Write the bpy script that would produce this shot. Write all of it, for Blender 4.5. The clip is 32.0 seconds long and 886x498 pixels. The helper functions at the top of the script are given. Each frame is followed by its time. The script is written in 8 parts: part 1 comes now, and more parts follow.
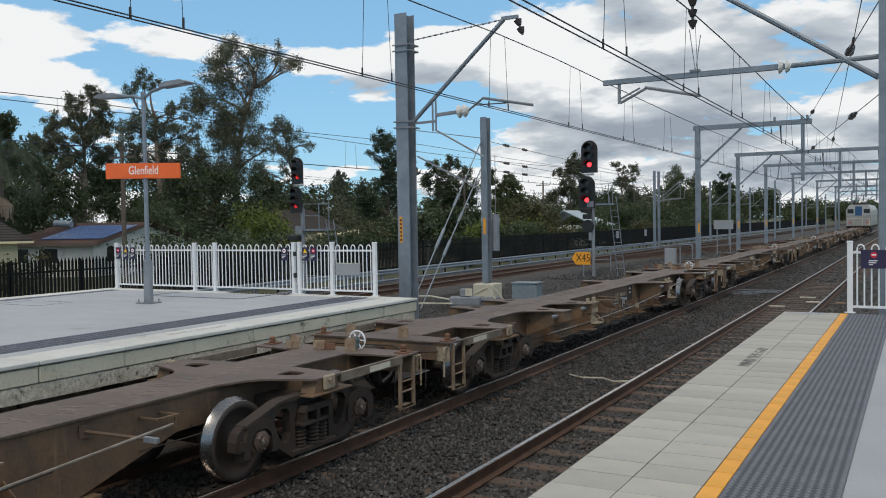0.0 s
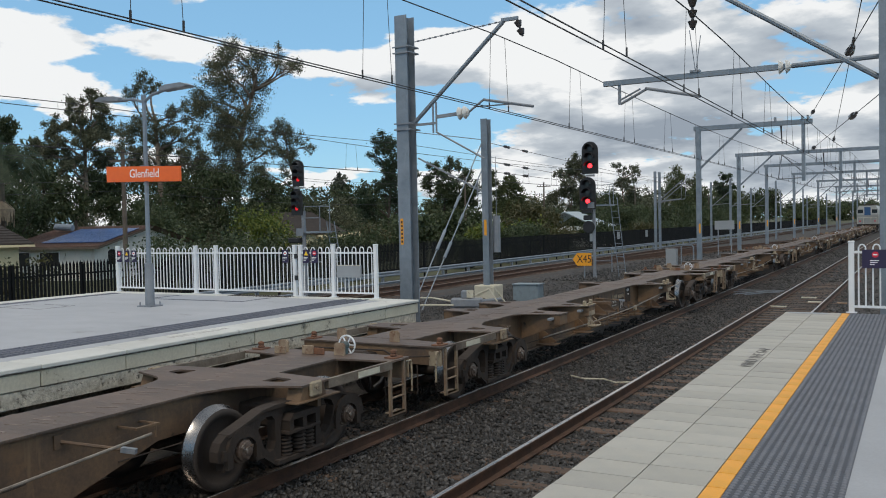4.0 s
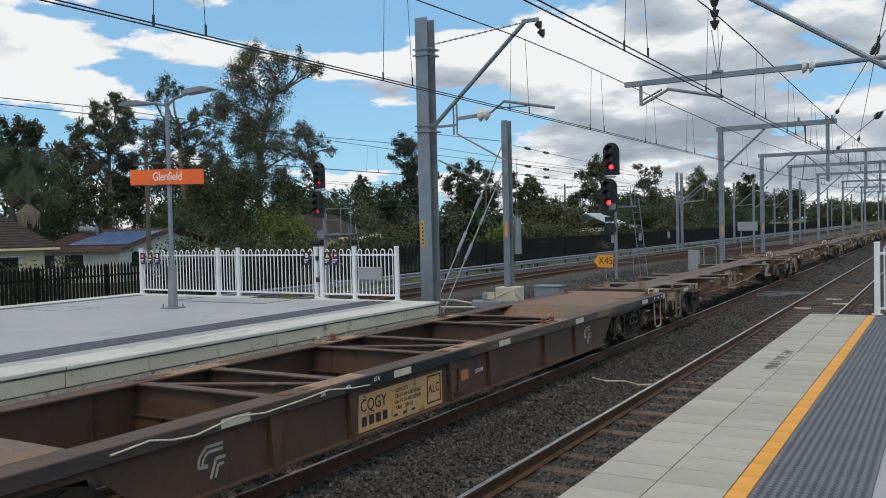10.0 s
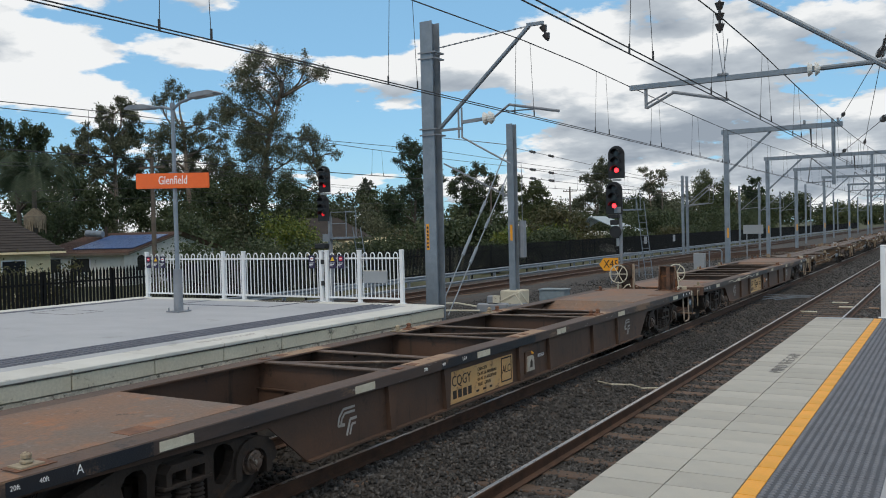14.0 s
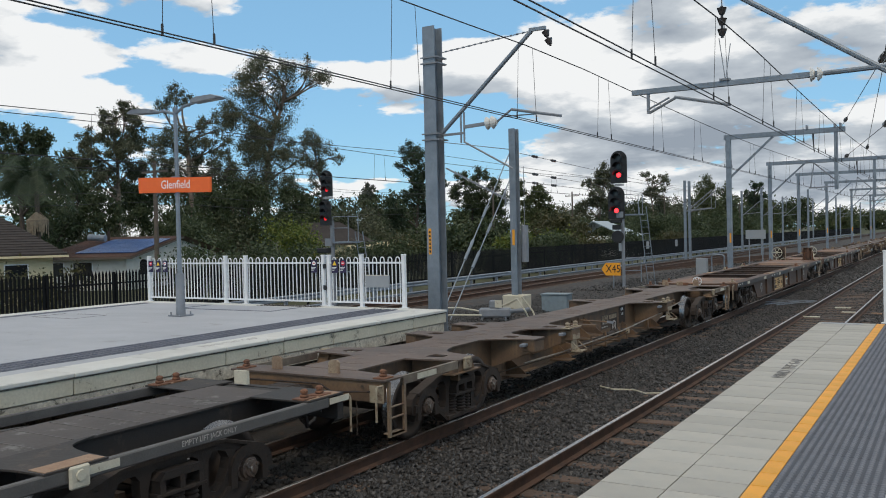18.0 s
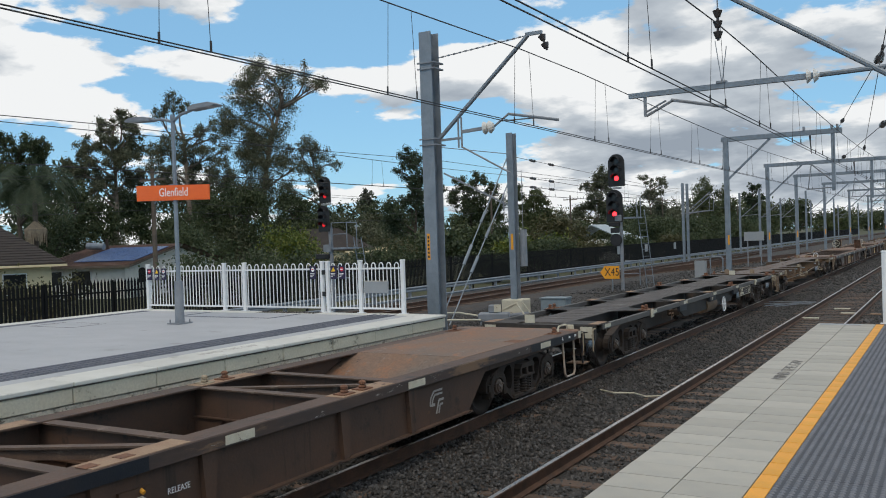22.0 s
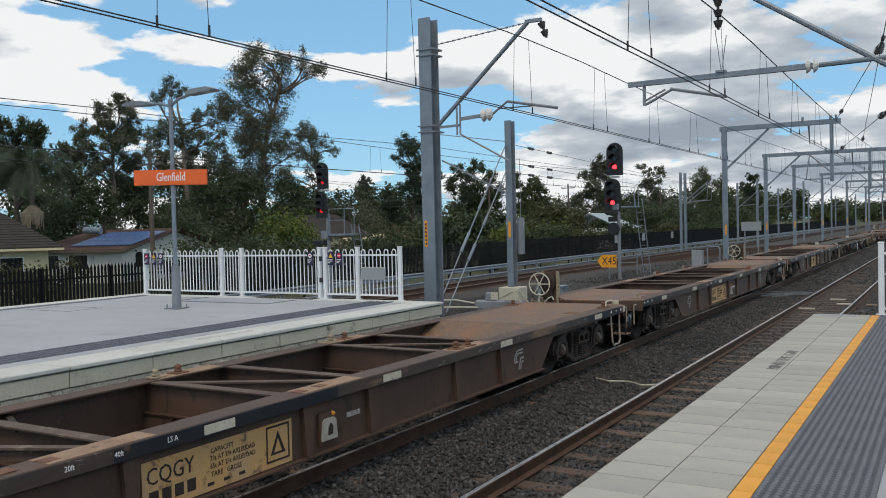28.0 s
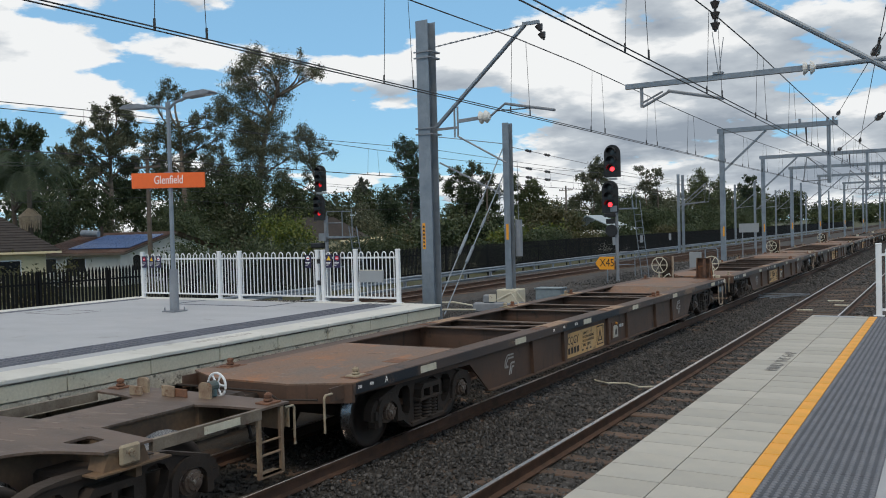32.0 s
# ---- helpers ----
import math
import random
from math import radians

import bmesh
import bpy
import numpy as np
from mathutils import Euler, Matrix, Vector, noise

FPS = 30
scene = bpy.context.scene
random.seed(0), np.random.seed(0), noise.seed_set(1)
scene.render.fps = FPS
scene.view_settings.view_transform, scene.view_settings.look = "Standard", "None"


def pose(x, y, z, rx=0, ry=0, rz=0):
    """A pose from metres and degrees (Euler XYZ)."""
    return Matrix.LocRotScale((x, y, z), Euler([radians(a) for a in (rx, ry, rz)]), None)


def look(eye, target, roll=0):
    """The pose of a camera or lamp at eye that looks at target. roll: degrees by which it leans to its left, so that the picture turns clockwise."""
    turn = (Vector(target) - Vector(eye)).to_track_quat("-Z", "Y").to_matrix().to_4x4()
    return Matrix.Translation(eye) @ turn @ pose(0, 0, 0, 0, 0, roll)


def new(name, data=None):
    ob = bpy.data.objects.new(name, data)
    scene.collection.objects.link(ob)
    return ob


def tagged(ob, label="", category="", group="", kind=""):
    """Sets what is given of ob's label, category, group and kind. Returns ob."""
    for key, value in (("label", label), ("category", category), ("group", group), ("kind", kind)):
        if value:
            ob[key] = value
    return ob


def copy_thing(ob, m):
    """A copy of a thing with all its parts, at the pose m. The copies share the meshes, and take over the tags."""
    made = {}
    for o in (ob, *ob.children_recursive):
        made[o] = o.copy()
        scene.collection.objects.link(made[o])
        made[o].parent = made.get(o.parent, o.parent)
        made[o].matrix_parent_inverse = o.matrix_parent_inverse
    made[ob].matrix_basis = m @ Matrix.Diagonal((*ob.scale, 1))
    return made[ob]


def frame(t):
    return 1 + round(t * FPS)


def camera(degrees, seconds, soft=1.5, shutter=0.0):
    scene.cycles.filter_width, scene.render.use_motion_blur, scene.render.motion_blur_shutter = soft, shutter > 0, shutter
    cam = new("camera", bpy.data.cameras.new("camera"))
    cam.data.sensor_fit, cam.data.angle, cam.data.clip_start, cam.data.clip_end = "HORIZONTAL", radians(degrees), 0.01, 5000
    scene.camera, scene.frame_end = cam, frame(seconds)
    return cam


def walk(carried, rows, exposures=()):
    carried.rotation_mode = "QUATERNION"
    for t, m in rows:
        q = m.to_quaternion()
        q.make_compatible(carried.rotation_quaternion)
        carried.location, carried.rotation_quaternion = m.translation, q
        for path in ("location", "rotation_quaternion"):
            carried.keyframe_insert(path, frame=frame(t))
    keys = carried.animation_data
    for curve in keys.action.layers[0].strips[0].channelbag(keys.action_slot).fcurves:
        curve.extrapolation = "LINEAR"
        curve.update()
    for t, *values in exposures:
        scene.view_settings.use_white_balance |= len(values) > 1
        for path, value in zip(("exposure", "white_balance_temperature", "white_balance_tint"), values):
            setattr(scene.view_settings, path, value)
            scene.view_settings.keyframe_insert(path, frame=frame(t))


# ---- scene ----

EYE = (0.0, 0.0, 2.65)   # metres; z = 0 is the top of the rails, y runs along the line


def aim(turn, tilt, lean):
    a, b = radians(turn), radians(tilt)
    way = Vector((-math.sin(a) * math.cos(b), math.cos(a) * math.cos(b), math.sin(b)))
    return look(EYE, Vector(EYE) + way, lean)


cam = camera(54.0, 32.0, soft=1.0)
walk(cam, [(t, aim(turn, tilt, lean)) for t, turn, tilt, lean in (
    (0, 28.739, -1.811, -0.921), (0.5, 28.750, -1.788, -0.984), (1, 28.700, -1.782, -1.034), (1.5, 28.750, -1.784, -1.012),
    (2, 28.748, -1.759, -0.945), (2.5, 28.762, -1.695, -1.041), (3, 28.804, -1.702, -1.175), (3.5, 28.794, -1.696, -1.196),
    (5.5, 28.863, -1.680, -1.085), (6, 28.843, -1.659, -1.042), (6.5, 28.836, -1.619, -1.052), (7, 29.158, -1.610, -1.131),
    (7.5, 29.329, -1.605, -1.192), (8, 29.562, -1.598, -1.217), (8.5, 29.778, -1.595, -1.284), (9, 29.966, -1.617, -1.311),
    (9.5, 30.042, -1.572, -1.396), (10, 30.171, -1.542, -1.327), (10.5, 30.260, -1.515, -1.388), (11, 30.389, -1.505, -1.435),
    (11.5, 30.481, -1.489, -1.375), (12, 30.528, -1.455, -1.296), (12.5, 30.492, -1.424, -1.212), (13, 30.480, -1.400, -1.300),
    (13.5, 30.479, -1.344, -1.298), (14, 30.501, -1.310, -1.377), (14.5, 30.517, -1.278, -1.229), (16.5, 30.610, -1.125, -1.252),
    (17, 30.623, -1.089, -1.210), (17.5, 30.595, -1.057, -1.301), (18, 30.636, -1.005, -1.297), (18.5, 30.665, -0.963, -1.407),
    (19, 30.636, -0.864, -1.517), (19.5, 30.580, -0.785, -1.552), (20, 30.515, -0.714, -1.609), (20.5, 30.515, -0.703, -1.641),
    (21, 30.547, -0.692, -1.760), (21.5, 30.513, -0.698, -1.849), (22, 30.538, -0.677, -1.881), (22.5, 30.541, -0.680, -1.598),
    (23, 30.546, -0.725, -1.522), (23.5, 30.558, -0.938, -1.448), (24, 30.529, -1.181, -1.266), (24.5, 30.473, -1.390, -1.231),
    (25, 30.457, -1.472, -1.208), (25.5, 30.413, -1.554, -1.218), (27.5, 30.339, -1.667, -1.218), (28, 30.390, -1.522, -1.364),
    (28.5, 30.376, -1.476, -1.366), (29, 30.403, -1.461, -1.419), (29.5, 30.415, -1.435, -1.440), (30, 30.420, -1.439, -1.485),
    (30.5, 30.392, -1.423, -1.589), (31, 30.354, -1.436, -1.612), (31.5, 30.337, -1.423, -1.487), (32, 30.252, -1.372, -1.488),
)])

# ---- sky and sun ----
SUN_UP, SUN_TURN = 56.0, 158.0


def make_world():
    w = bpy.data.worlds.new("sky")
    w.use_nodes = True
    scene.world = w
    nt = w.node_tree
    nt.nodes.clear()
    N, L = nt.nodes.new, nt.links.new
    out, bg = N("ShaderNodeOutputWorld"), N("ShaderNodeBackground")
    sky = N("ShaderNodeTexSky")
    sky.sky_type, sky.sun_disc = "NISHITA", False
    sky.sun_elevation, sky.sun_rotation = radians(SUN_UP), radians(SUN_TURN)
    sky.air_density, sky.dust_density, sky.ozone_density = 1.0, 0.3, 2.5
    co = N("ShaderNodeTexCoord")
    sep = N("ShaderNodeSeparateXYZ")
    L(co.outputs["Generated"], sep.inputs[0])

    def math_(op, a, b=None, clamp=False):
        m = N("ShaderNodeMath")
        m.operation, m.use_clamp = op, clamp
        for i, v in enumerate((a, b)):
            if v is None:
                continue
            if isinstance(v, (int, float)):
                m.inputs[i].default_value = v
            else:
                L(v, m.inputs[i])
        return m.outputs[0]
    # a cloud ceiling seen in perspective: way over height
    up = math_("ADD", math_("MAXIMUM", sep.outputs[2], 0.0), 0.22)
    comb = N("ShaderNodeCombineXYZ")
    L(math_("DIVIDE", sep.outputs[0], up), comb.inputs[0]), L(math_("DIVIDE", sep.outputs[1], up), comb.inputs[1])
    comb.inputs[2].default_value = 3.7

    def fbm(scale, detail, rough, shift, near=1.0):
        mp = N("ShaderNodeMapping")
        mp.inputs["Location"].default_value = shift
        mp.inputs["Scale"].default_value = (near, near, 1)
        L(comb.outputs[0], mp.inputs[0])
        n = N("ShaderNodeTexNoise")
        n.inputs["Scale"].default_value, n.inputs["Detail"].default_value, n.inputs["Roughness"].default_value = scale, detail, rough
        L(mp.outputs[0], n.inputs["Vector"])
        return n.outputs["Fac"]
    puff = fbm(2.3, 12, 0.56, (1.3, 0.4, 0))
    above = fbm(2.3, 5, 0.52, (1.3, 0.4, 0), 0.93)
    broad = fbm(0.9, 3, 0.5, (5.0, 9.0, 2.0))
    billow = fbm(5.2, 9, 0.6, (2.0, 3.0, 1.0))
    az, el = math_("ARCTAN2", sep.outputs[0], sep.outputs[1]), math_("ARCSINE", sep.outputs[2])

    def bank(a, e, ra, re, k):
        """A bank of cloud at that bearing and height, k high."""
        u = math_("DIVIDE", math_("SUBTRACT", az, a), ra)
        v = math_("DIVIDE", math_("SUBTRACT", el, e), re)
        q = math_("ADD", math_("MULTIPLY", u, u), math_("MULTIPLY", v, v))
        return math_("MULTIPLY", math_("POWER", 2.718, math_("MULTIPLY", q, -1.0)), k)
    cover = math_("ADD", math_("MULTIPLY", math_("SUBTRACT", puff, 0.5), 1.5), 0.5)
    for b in BANKS:
        cover = math_("ADD", cover, bank(*b))
    cover = math_("ADD", cover, math_("MULTIPLY", math_("SUBTRACT", el, 0.32, True), 0.8))
    ramp = N("ShaderNodeValToRGB")
    ramp.color_ramp.elements[0].position, ramp.color_ramp.elements[1].position = 0.525, 0.60
    ramp.color_ramp.interpolation = "EASE"
    L(cover, ramp.inputs[0])
    # thick parts turn grey underneath, thin edges stay white
    under = math_("MULTIPLY", math_("SUBTRACT", above, puff), 1.5)
    deep = math_("MULTIPLY", math_("SUBTRACT", cover, 0.62), 0.5)
    thick = math_("ADD", math_("ADD", under, deep), math_("MULTIPLY", math_("SUBTRACT", broad, 0.5), 0.6))
    thick = math_("ADD", thick, math_("MULTIPLY", math_("SUBTRACT", billow, 0.5), 0.55))
    for b in SHADED:
        thick = math_("ADD", thick, bank(*b))
    tone = N("ShaderNodeValToRGB")
    e = tone.color_ramp.elements
    e[0].position, e[0].color = 0.0, (8.9, 9.05, 9.1, 1)
    e[1].position, e[1].color = 0.46, (3.1, 3.6, 4.25, 1)
    m1 = tone.color_ramp.elements.new(0.16)
    m1.color = (5.3, 5.8, 6.3, 1)
    L(thick, tone.inputs[0])
    blue = N("ShaderNodeMix")
    blue.data_type, blue.blend_type = "RGBA", "MULTIPLY"
    blue.inputs[0].default_value = 1.0
    blue.inputs[7].default_value = (1.02, 1.32, 1.42, 1)
    L(sky.outputs[0], blue.inputs[6])
    haze = N("ShaderNodeMix")
    haze.data_type = "RGBA"
    haze.inputs[0].default_value = 0.65
    haze.inputs[7].default_value = (2.7, 5.3, 7.8, 1)
    L(blue.outputs[2], haze.inputs[6])
    mix = N("ShaderNodeMix")
    mix.data_type = "RGBA"
    L(ramp.outputs[0], mix.inputs[0]), L(haze.outputs[2], mix.inputs[6]), L(tone.outputs[0], mix.inputs[7])
    L(mix.outputs[2], bg.inputs[0])
    bg.inputs[1].default_value = 0.11
    L(bg.outputs[0], out.inputs[0])


# darker undersides: bearing, height, half width, half height, strength
SHADED = ((-0.155, 0.197, 0.13, 0.052, 0.34), (-0.296, 0.227, 0.039, 0.029, 0.16), (-0.197, 0.118, 0.162, 0.039, 0.16), (-0.125, 0.065, 0.143, 0.032, 0.28), (-0.402, 0.222, 0.071, 0.026, -0.22), (-0.334, 0.163, 0.058, 0.019, -0.22), (-0.218, 0.191, 0.032, 0.013, -0.22), (-0.151, 0.121, 0.11, 0.026, 0.14), (-0.943, 0.157, 0.097, 0.039, -0.3), (-0.636, 0.152, 0.058, 0.009, 0.22), (-0.863, 0.183, 0.104, 0.006, 0.1), (-0.299, 0.093, 0.162, 0.019, 0.12), (-0.281, 0.064, 0.039, 0.008, -0.25))
# bearing, height, half width, half height, strength of the cloud banks
BANKS = ((-0.975, 0.158, 0.039, 0.022, 0.2), (-0.896, 0.138, 0.042, 0.029, 0.25), (-0.874, 0.2, 0.123, 0.014, 0.09), (-0.935, 0.229, 0.104, 0.009, -0.06), (-0.616, 0.173, 0.065, 0.026, 0.16), (-0.506, 0.196, 0.045, 0.045, 0.14), (-0.415, 0.211, 0.084, 0.045, 0.2), (-0.392, 0.129, 0.097, 0.032, 0.13), (-0.361, 0.099, 0.084, 0.039, 0.12), (-0.207, 0.173, 0.195, 0.084, 0.22), (-0.239, 0.047, 0.26, 0.052, 0.22), (-0.863, 0.175, 0.11, 0.006, -0.16), (-0.817, 0.159, 0.039, 0.014, -0.18), (-0.723, 0.232, 0.13, 0.016, -0.14), (-0.65, 0.123, 0.058, 0.026, -0.2), (-0.625, 0.085, 0.078, 0.026, -0.15), (-0.482, 0.107, 0.039, 0.026, -0.18), (-0.583, 0.21, 0.026, 0.013, -0.06), (-0.181, 0.032, 0.273, 0.029, 0.22))
make_world()
sun = new("sun", bpy.data.lights.new("sun", "SUN"))
sun.data.energy, sun.data.angle, sun.data.color = 1.3, radians(14), (1.0, 0.87, 0.70)
_a, _b = radians(SUN_TURN), radians(SUN_UP)
sun.matrix_world = look((math.sin(_a) * math.cos(_b) * 50, math.cos(_a) * math.cos(_b) * 50, math.sin(_b) * 50), (0, 0, 0))
scene.view_settings.exposure = -0.14

# ---- materials ----
MATS = {}


def mat(name, base, rough=0.6, metal=0.0, grain=0.15, size=6.0, tint=None, fine=60.0, bump=0.15, spots=0.0, spot_color=(0.1, 0.05, 0.03), per_piece=0.0, emit=None, spot_size=3.0, spot_soft=0.08, coat=0.0, stretch=(1, 1, 1), scuffs=0.0, scuff_color=(0.3, 0.3, 0.3), scuff_size=6.0, runs=0.0, run_color=(0.05, 0.03, 0.02)):
    """A two-scale procedural surface: a base colour, a large-scale drift towards tint, fine grain with bump, and spots of wear."""
    if name in MATS:
        return MATS[name]
    m = bpy.data.materials.new(name)
    m.use_nodes = True
    nt = m.node_tree
    N, L = nt.nodes.new, nt.links.new
    b = nt.nodes["Principled BSDF"]
    co, mp = N("ShaderNodeTexCoord"), N("ShaderNodeMapping")
    mp.inputs["Scale"].default_value = stretch
    L(co.outputs["Object"], mp.inputs[0])

    def noise_(scale, detail, rough_=0.6):
        n = N("ShaderNodeTexNoise")
        n.inputs["Scale"].default_value, n.inputs["Detail"].default_value, n.inputs["Roughness"].default_value = scale, detail, rough_
        L(mp.outputs[0], n.inputs["Vector"])
        return n.outputs["Fac"]

    def mix_(fac, a, c, kind="MIX"):
        x = N("ShaderNodeMix")
        x.data_type, x.blend_type = "RGBA", kind
        if isinstance(fac, float):
            x.inputs[0].default_value = fac
        else:
            L(fac, x.inputs[0])
        for i, v in ((6, a), (7, c)):
            if isinstance(v, tuple):
                x.inputs[i].default_value = (*v, 1)
            else:
                L(v, x.inputs[i])
        return x.outputs[2]

    def ramp_(fac, lo, hi):
        r = N("ShaderNodeMapRange")
        r.inputs[1].default_value, r.inputs[2].default_value = lo, hi
        L(fac, r.inputs[0])
        return r.outputs[0]
    tint = tint or tuple(c * (1 - grain * 1.6) for c in base)
    col = mix_(ramp_(noise_(size, 5), 0.35, 0.68), base, tint)
    g = ramp_(noise_(fine, 3), 0.2, 0.8)
    gr = N("ShaderNodeMapRange")
    gr.inputs[3].default_value, gr.inputs[4].default_value = 1 - grain, 1 + grain
    L(g, gr.inputs[0])
    hs = N("ShaderNodeHueSaturation")
    L(col, hs.inputs["Color"]), L(gr.outputs[0], hs.inputs["Value"])
    col = hs.outputs[0]
    if spots:
        sp = ramp_(noise_(spot_size, 7, 0.72), 0.62 - spots * 0.25, 0.62 + spot_soft - spots * 0.25)
        col = mix_(sp, col, spot_color)
    if runs:
        m2 = N("ShaderNodeMapping")
        m2.inputs["Scale"].default_value = (7.0, 7.0, 0.7)
        L(co.outputs["Object"], m2.inputs[0])
        n2 = N("ShaderNodeTexNoise")
        n2.inputs["Scale"].default_value, n2.inputs["Detail"].default_value, n2.inputs["Roughness"].default_value = 1.0, 6, 0.65
        L(m2.outputs[0], n2.inputs["Vector"])
        col = mix_(ramp_(n2.outputs["Fac"], 0.66 - runs * 0.3, 0.80 - runs * 0.3), col, run_color)
    if scuffs:
        sc = ramp_(noise_(scuff_size, 8, 0.75), 0.68 - scuffs * 0.25, 0.74 - scuffs * 0.25)
        col = mix_(sc, col, scuff_color)
    if per_piece:
        oi = N("ShaderNodeObjectInfo")
        pr = N("ShaderNodeMapRange")
        pr.inputs[3].default_value, pr.inputs[4].default_value = 1 - per_piece, 1 + per_piece
        L(oi.outputs["Random"], pr.inputs[0])
        h2 = N("ShaderNodeHueSaturation")
        L(col, h2.inputs["Color"]), L(pr.outputs[0], h2.inputs["Value"])
        col = h2.outputs[0]
    L(col, b.inputs["Base Color"])
    rr = N("ShaderNodeMapRange")
    rr.inputs[3].default_value, rr.inputs[4].default_value = max(0.03, rough - 0.1), min(1, rough + 0.1)
    L(g, rr.inputs[0]), L(rr.outputs[0], b.inputs["Roughness"])
    b.inputs["Metallic"].default_value = metal
    b.inputs["Coat Weight"].default_value = coat
    if bump:
        bp = N("ShaderNodeBump")
        bp.inputs["Strength"].default_value, bp.inputs["Distance"].default_value = bump, 0.01
        L(g, bp.inputs["Height"]), L(bp.outputs[0], b.inputs["Normal"])
    if emit:
        b.inputs["Emission Color"].default_value, b.inputs["Emission Strength"].default_value = (*emit[:3], 1), emit[3]
    MATS[name] = m
    return m


BALLAST = mat("ballast", (0.050, 0.046, 0.043), 0.95, grain=0.5, size=1.2, fine=26, bump=0.9, tint=(0.033, 0.030, 0.028), spots=0.3, spot_color=(0.072, 0.04752, 0.03312))
STONE = mat("ballast_stone", (0.19, 0.18, 0.175), 0.95, grain=0.35, size=3, fine=40, bump=0.5, tint=(0.10, 0.095, 0.095))
GRASS = mat("dry_ground", (0.075, 0.078, 0.038), 0.95, grain=0.4, size=0.3, fine=12, tint=(0.05, 0.058, 0.026))
ROAD = mat("asphalt", (0.06, 0.06, 0.06), 0.95, grain=0.3, size=0.5)
RUSTY_RAIL = mat("rail_side_rust", (0.098, 0.052, 0.034), 0.9, grain=0.35, size=5, tint=(0.055, 0.032, 0.023))
RAIL_HEAD = mat("rail_head_steel", (0.62, 0.57, 0.53), 0.3, metal=1.0, grain=0.1, size=2, bump=0.02, tint=(0.42, 0.35, 0.30), stretch=(1, .1, 1))
SLEEPER = mat("timber_sleeper", (0.13, 0.085, 0.06), 0.9, grain=0.3, size=4, tint=(0.10, 0.07, 0.055), per_piece=0.25, stretch=(1, 6, 1))
COPING = mat("pale_concrete_tile", (0.425, 0.41, 0.365), 0.8, grain=0.10, size=3.0, fine=120, tint=(0.375, 0.365, 0.335), per_piece=0.09, spots=0.05, spot_color=(0.36, 0.35, 0.33))
PAVER = mat("grey_paver", (0.37, 0.385, 0.41), 0.8, grain=0.1, size=0.8, fine=70, tint=(0.32, 0.335, 0.36), spots=0.08, spot_color=(0.25, 0.255, 0.27), spot_size=1.1)
YELLOW = mat("yellow_safety_paint", (0.82, 0.37, 0.045), 0.6, grain=0.1, size=3, fine=60, tint=(0.70, 0.33, 0.03), per_piece=0.05)
TACTILE = mat("grey_tactile", (0.070, 0.077, 0.095), 0.7, grain=0.15, size=2, fine=60, tint=(0.056, 0.062, 0.078), per_piece=0.08)
FAR_COPING = mat("bleached_concrete_slab", (0.62, 0.62, 0.59), 0.8, grain=0.07, size=1.6, fine=90, tint=(0.54, 0.54, 0.51), per_piece=0.05, spots=0.06, spot_color=(0.36, 0.35, 0.33))
FAR_PAVER = mat("bleached_paver", (0.41, 0.425, 0.455), 0.8, grain=0.1, size=0.7, fine=45, tint=(0.355, 0.37, 0.40), spots=0.10, spot_color=(0.29, 0.295, 0.31), spot_size=1.1, stretch=(1, 1.6, 1))
SEALANT = mat("blackened_joint", (0.05, 0.046, 0.04), 0.95, grain=0.4, size=4, fine=14, tint=(0.22, 0.20, 0.17))
CONCRETE = mat("weathered_concrete", (0.56, 0.53, 0.43), 0.9, grain=0.15, size=1.5, fine=30, tint=(0.50, 0.46, 0.36), spots=0.12, spot_color=(0.12, 0.11, 0.095))
RUBBLE = mat("pale_rubble_mortar", (0.58, 0.54, 0.45), 0.95, grain=0.4, size=6, fine=22, bump=0.9, tint=(0.40, 0.36, 0.29), spots=0.22, spot_color=(0.12, 0.105, 0.085), spot_size=9)
ROUGH_CONC = mat("rough_stained_concrete", (0.26, 0.235, 0.19), 0.95, grain=0.3, size=2.5, fine=20, bump=0.6, tint=(0.20, 0.18, 0.15), spots=0.55, spot_color=(0.07, 0.06, 0.05))
GALV = mat("galvanised_steel", (0.25, 0.29, 0.335), 0.5, metal=0.35, grain=0.12, size=3, fine=50, tint=(0.18, 0.215, 0.255), runs=0.2, run_color=(0.33, 0.36, 0.39), bump=0.05)
GALV_DULL = mat("dull_galvanised_steel", (0.27, 0.29, 0.32), 0.6, metal=0.3, grain=0.12, size=3, fine=50, tint=(0.20, 0.22, 0.25), bump=0.05)
WIRE = mat("copper_wire_dark", (0.035, 0.035, 0.038), 0.6, grain=0.1, bump=0)
WHITE_PAINT = mat("white_powder_coat", (0.78, 0.80, 0.82), 0.4, grain=0.03, size=3, tint=(0.70, 0.72, 0.75), bump=0.02)
BLACK_PAINT = mat("black_fence_paint", (0.010, 0.011, 0.012), 0.85, grain=0.1, size=3, tint=(0.015, 0.016, 0.018))
BLACK_PAINT.node_tree.nodes["Principled BSDF"].inputs["Specular IOR Level"].default_value = 0.12
SIGNAL_BLACK = mat("signal_black", (0.012, 0.012, 0.014), 0.5, grain=0.1, tint=(0.02, 0.02, 0.022))
RED_LIGHT = mat("red_signal_light", (0.6, 0.01, 0.01), 0.3, emit=(1.0, 0.03, 0.04, 4.0))
DIM_RED = mat("dim_red_signal_light", (0.35, 0.01, 0.01), 0.3, emit=(1.0, 0.02, 0.03, 0.7))
ORANGE = mat("orange_sign", (0.86, 0.15, 0.02), 0.45, grain=0.03, tint=(0.80, 0.13, 0.018), bump=0.0)
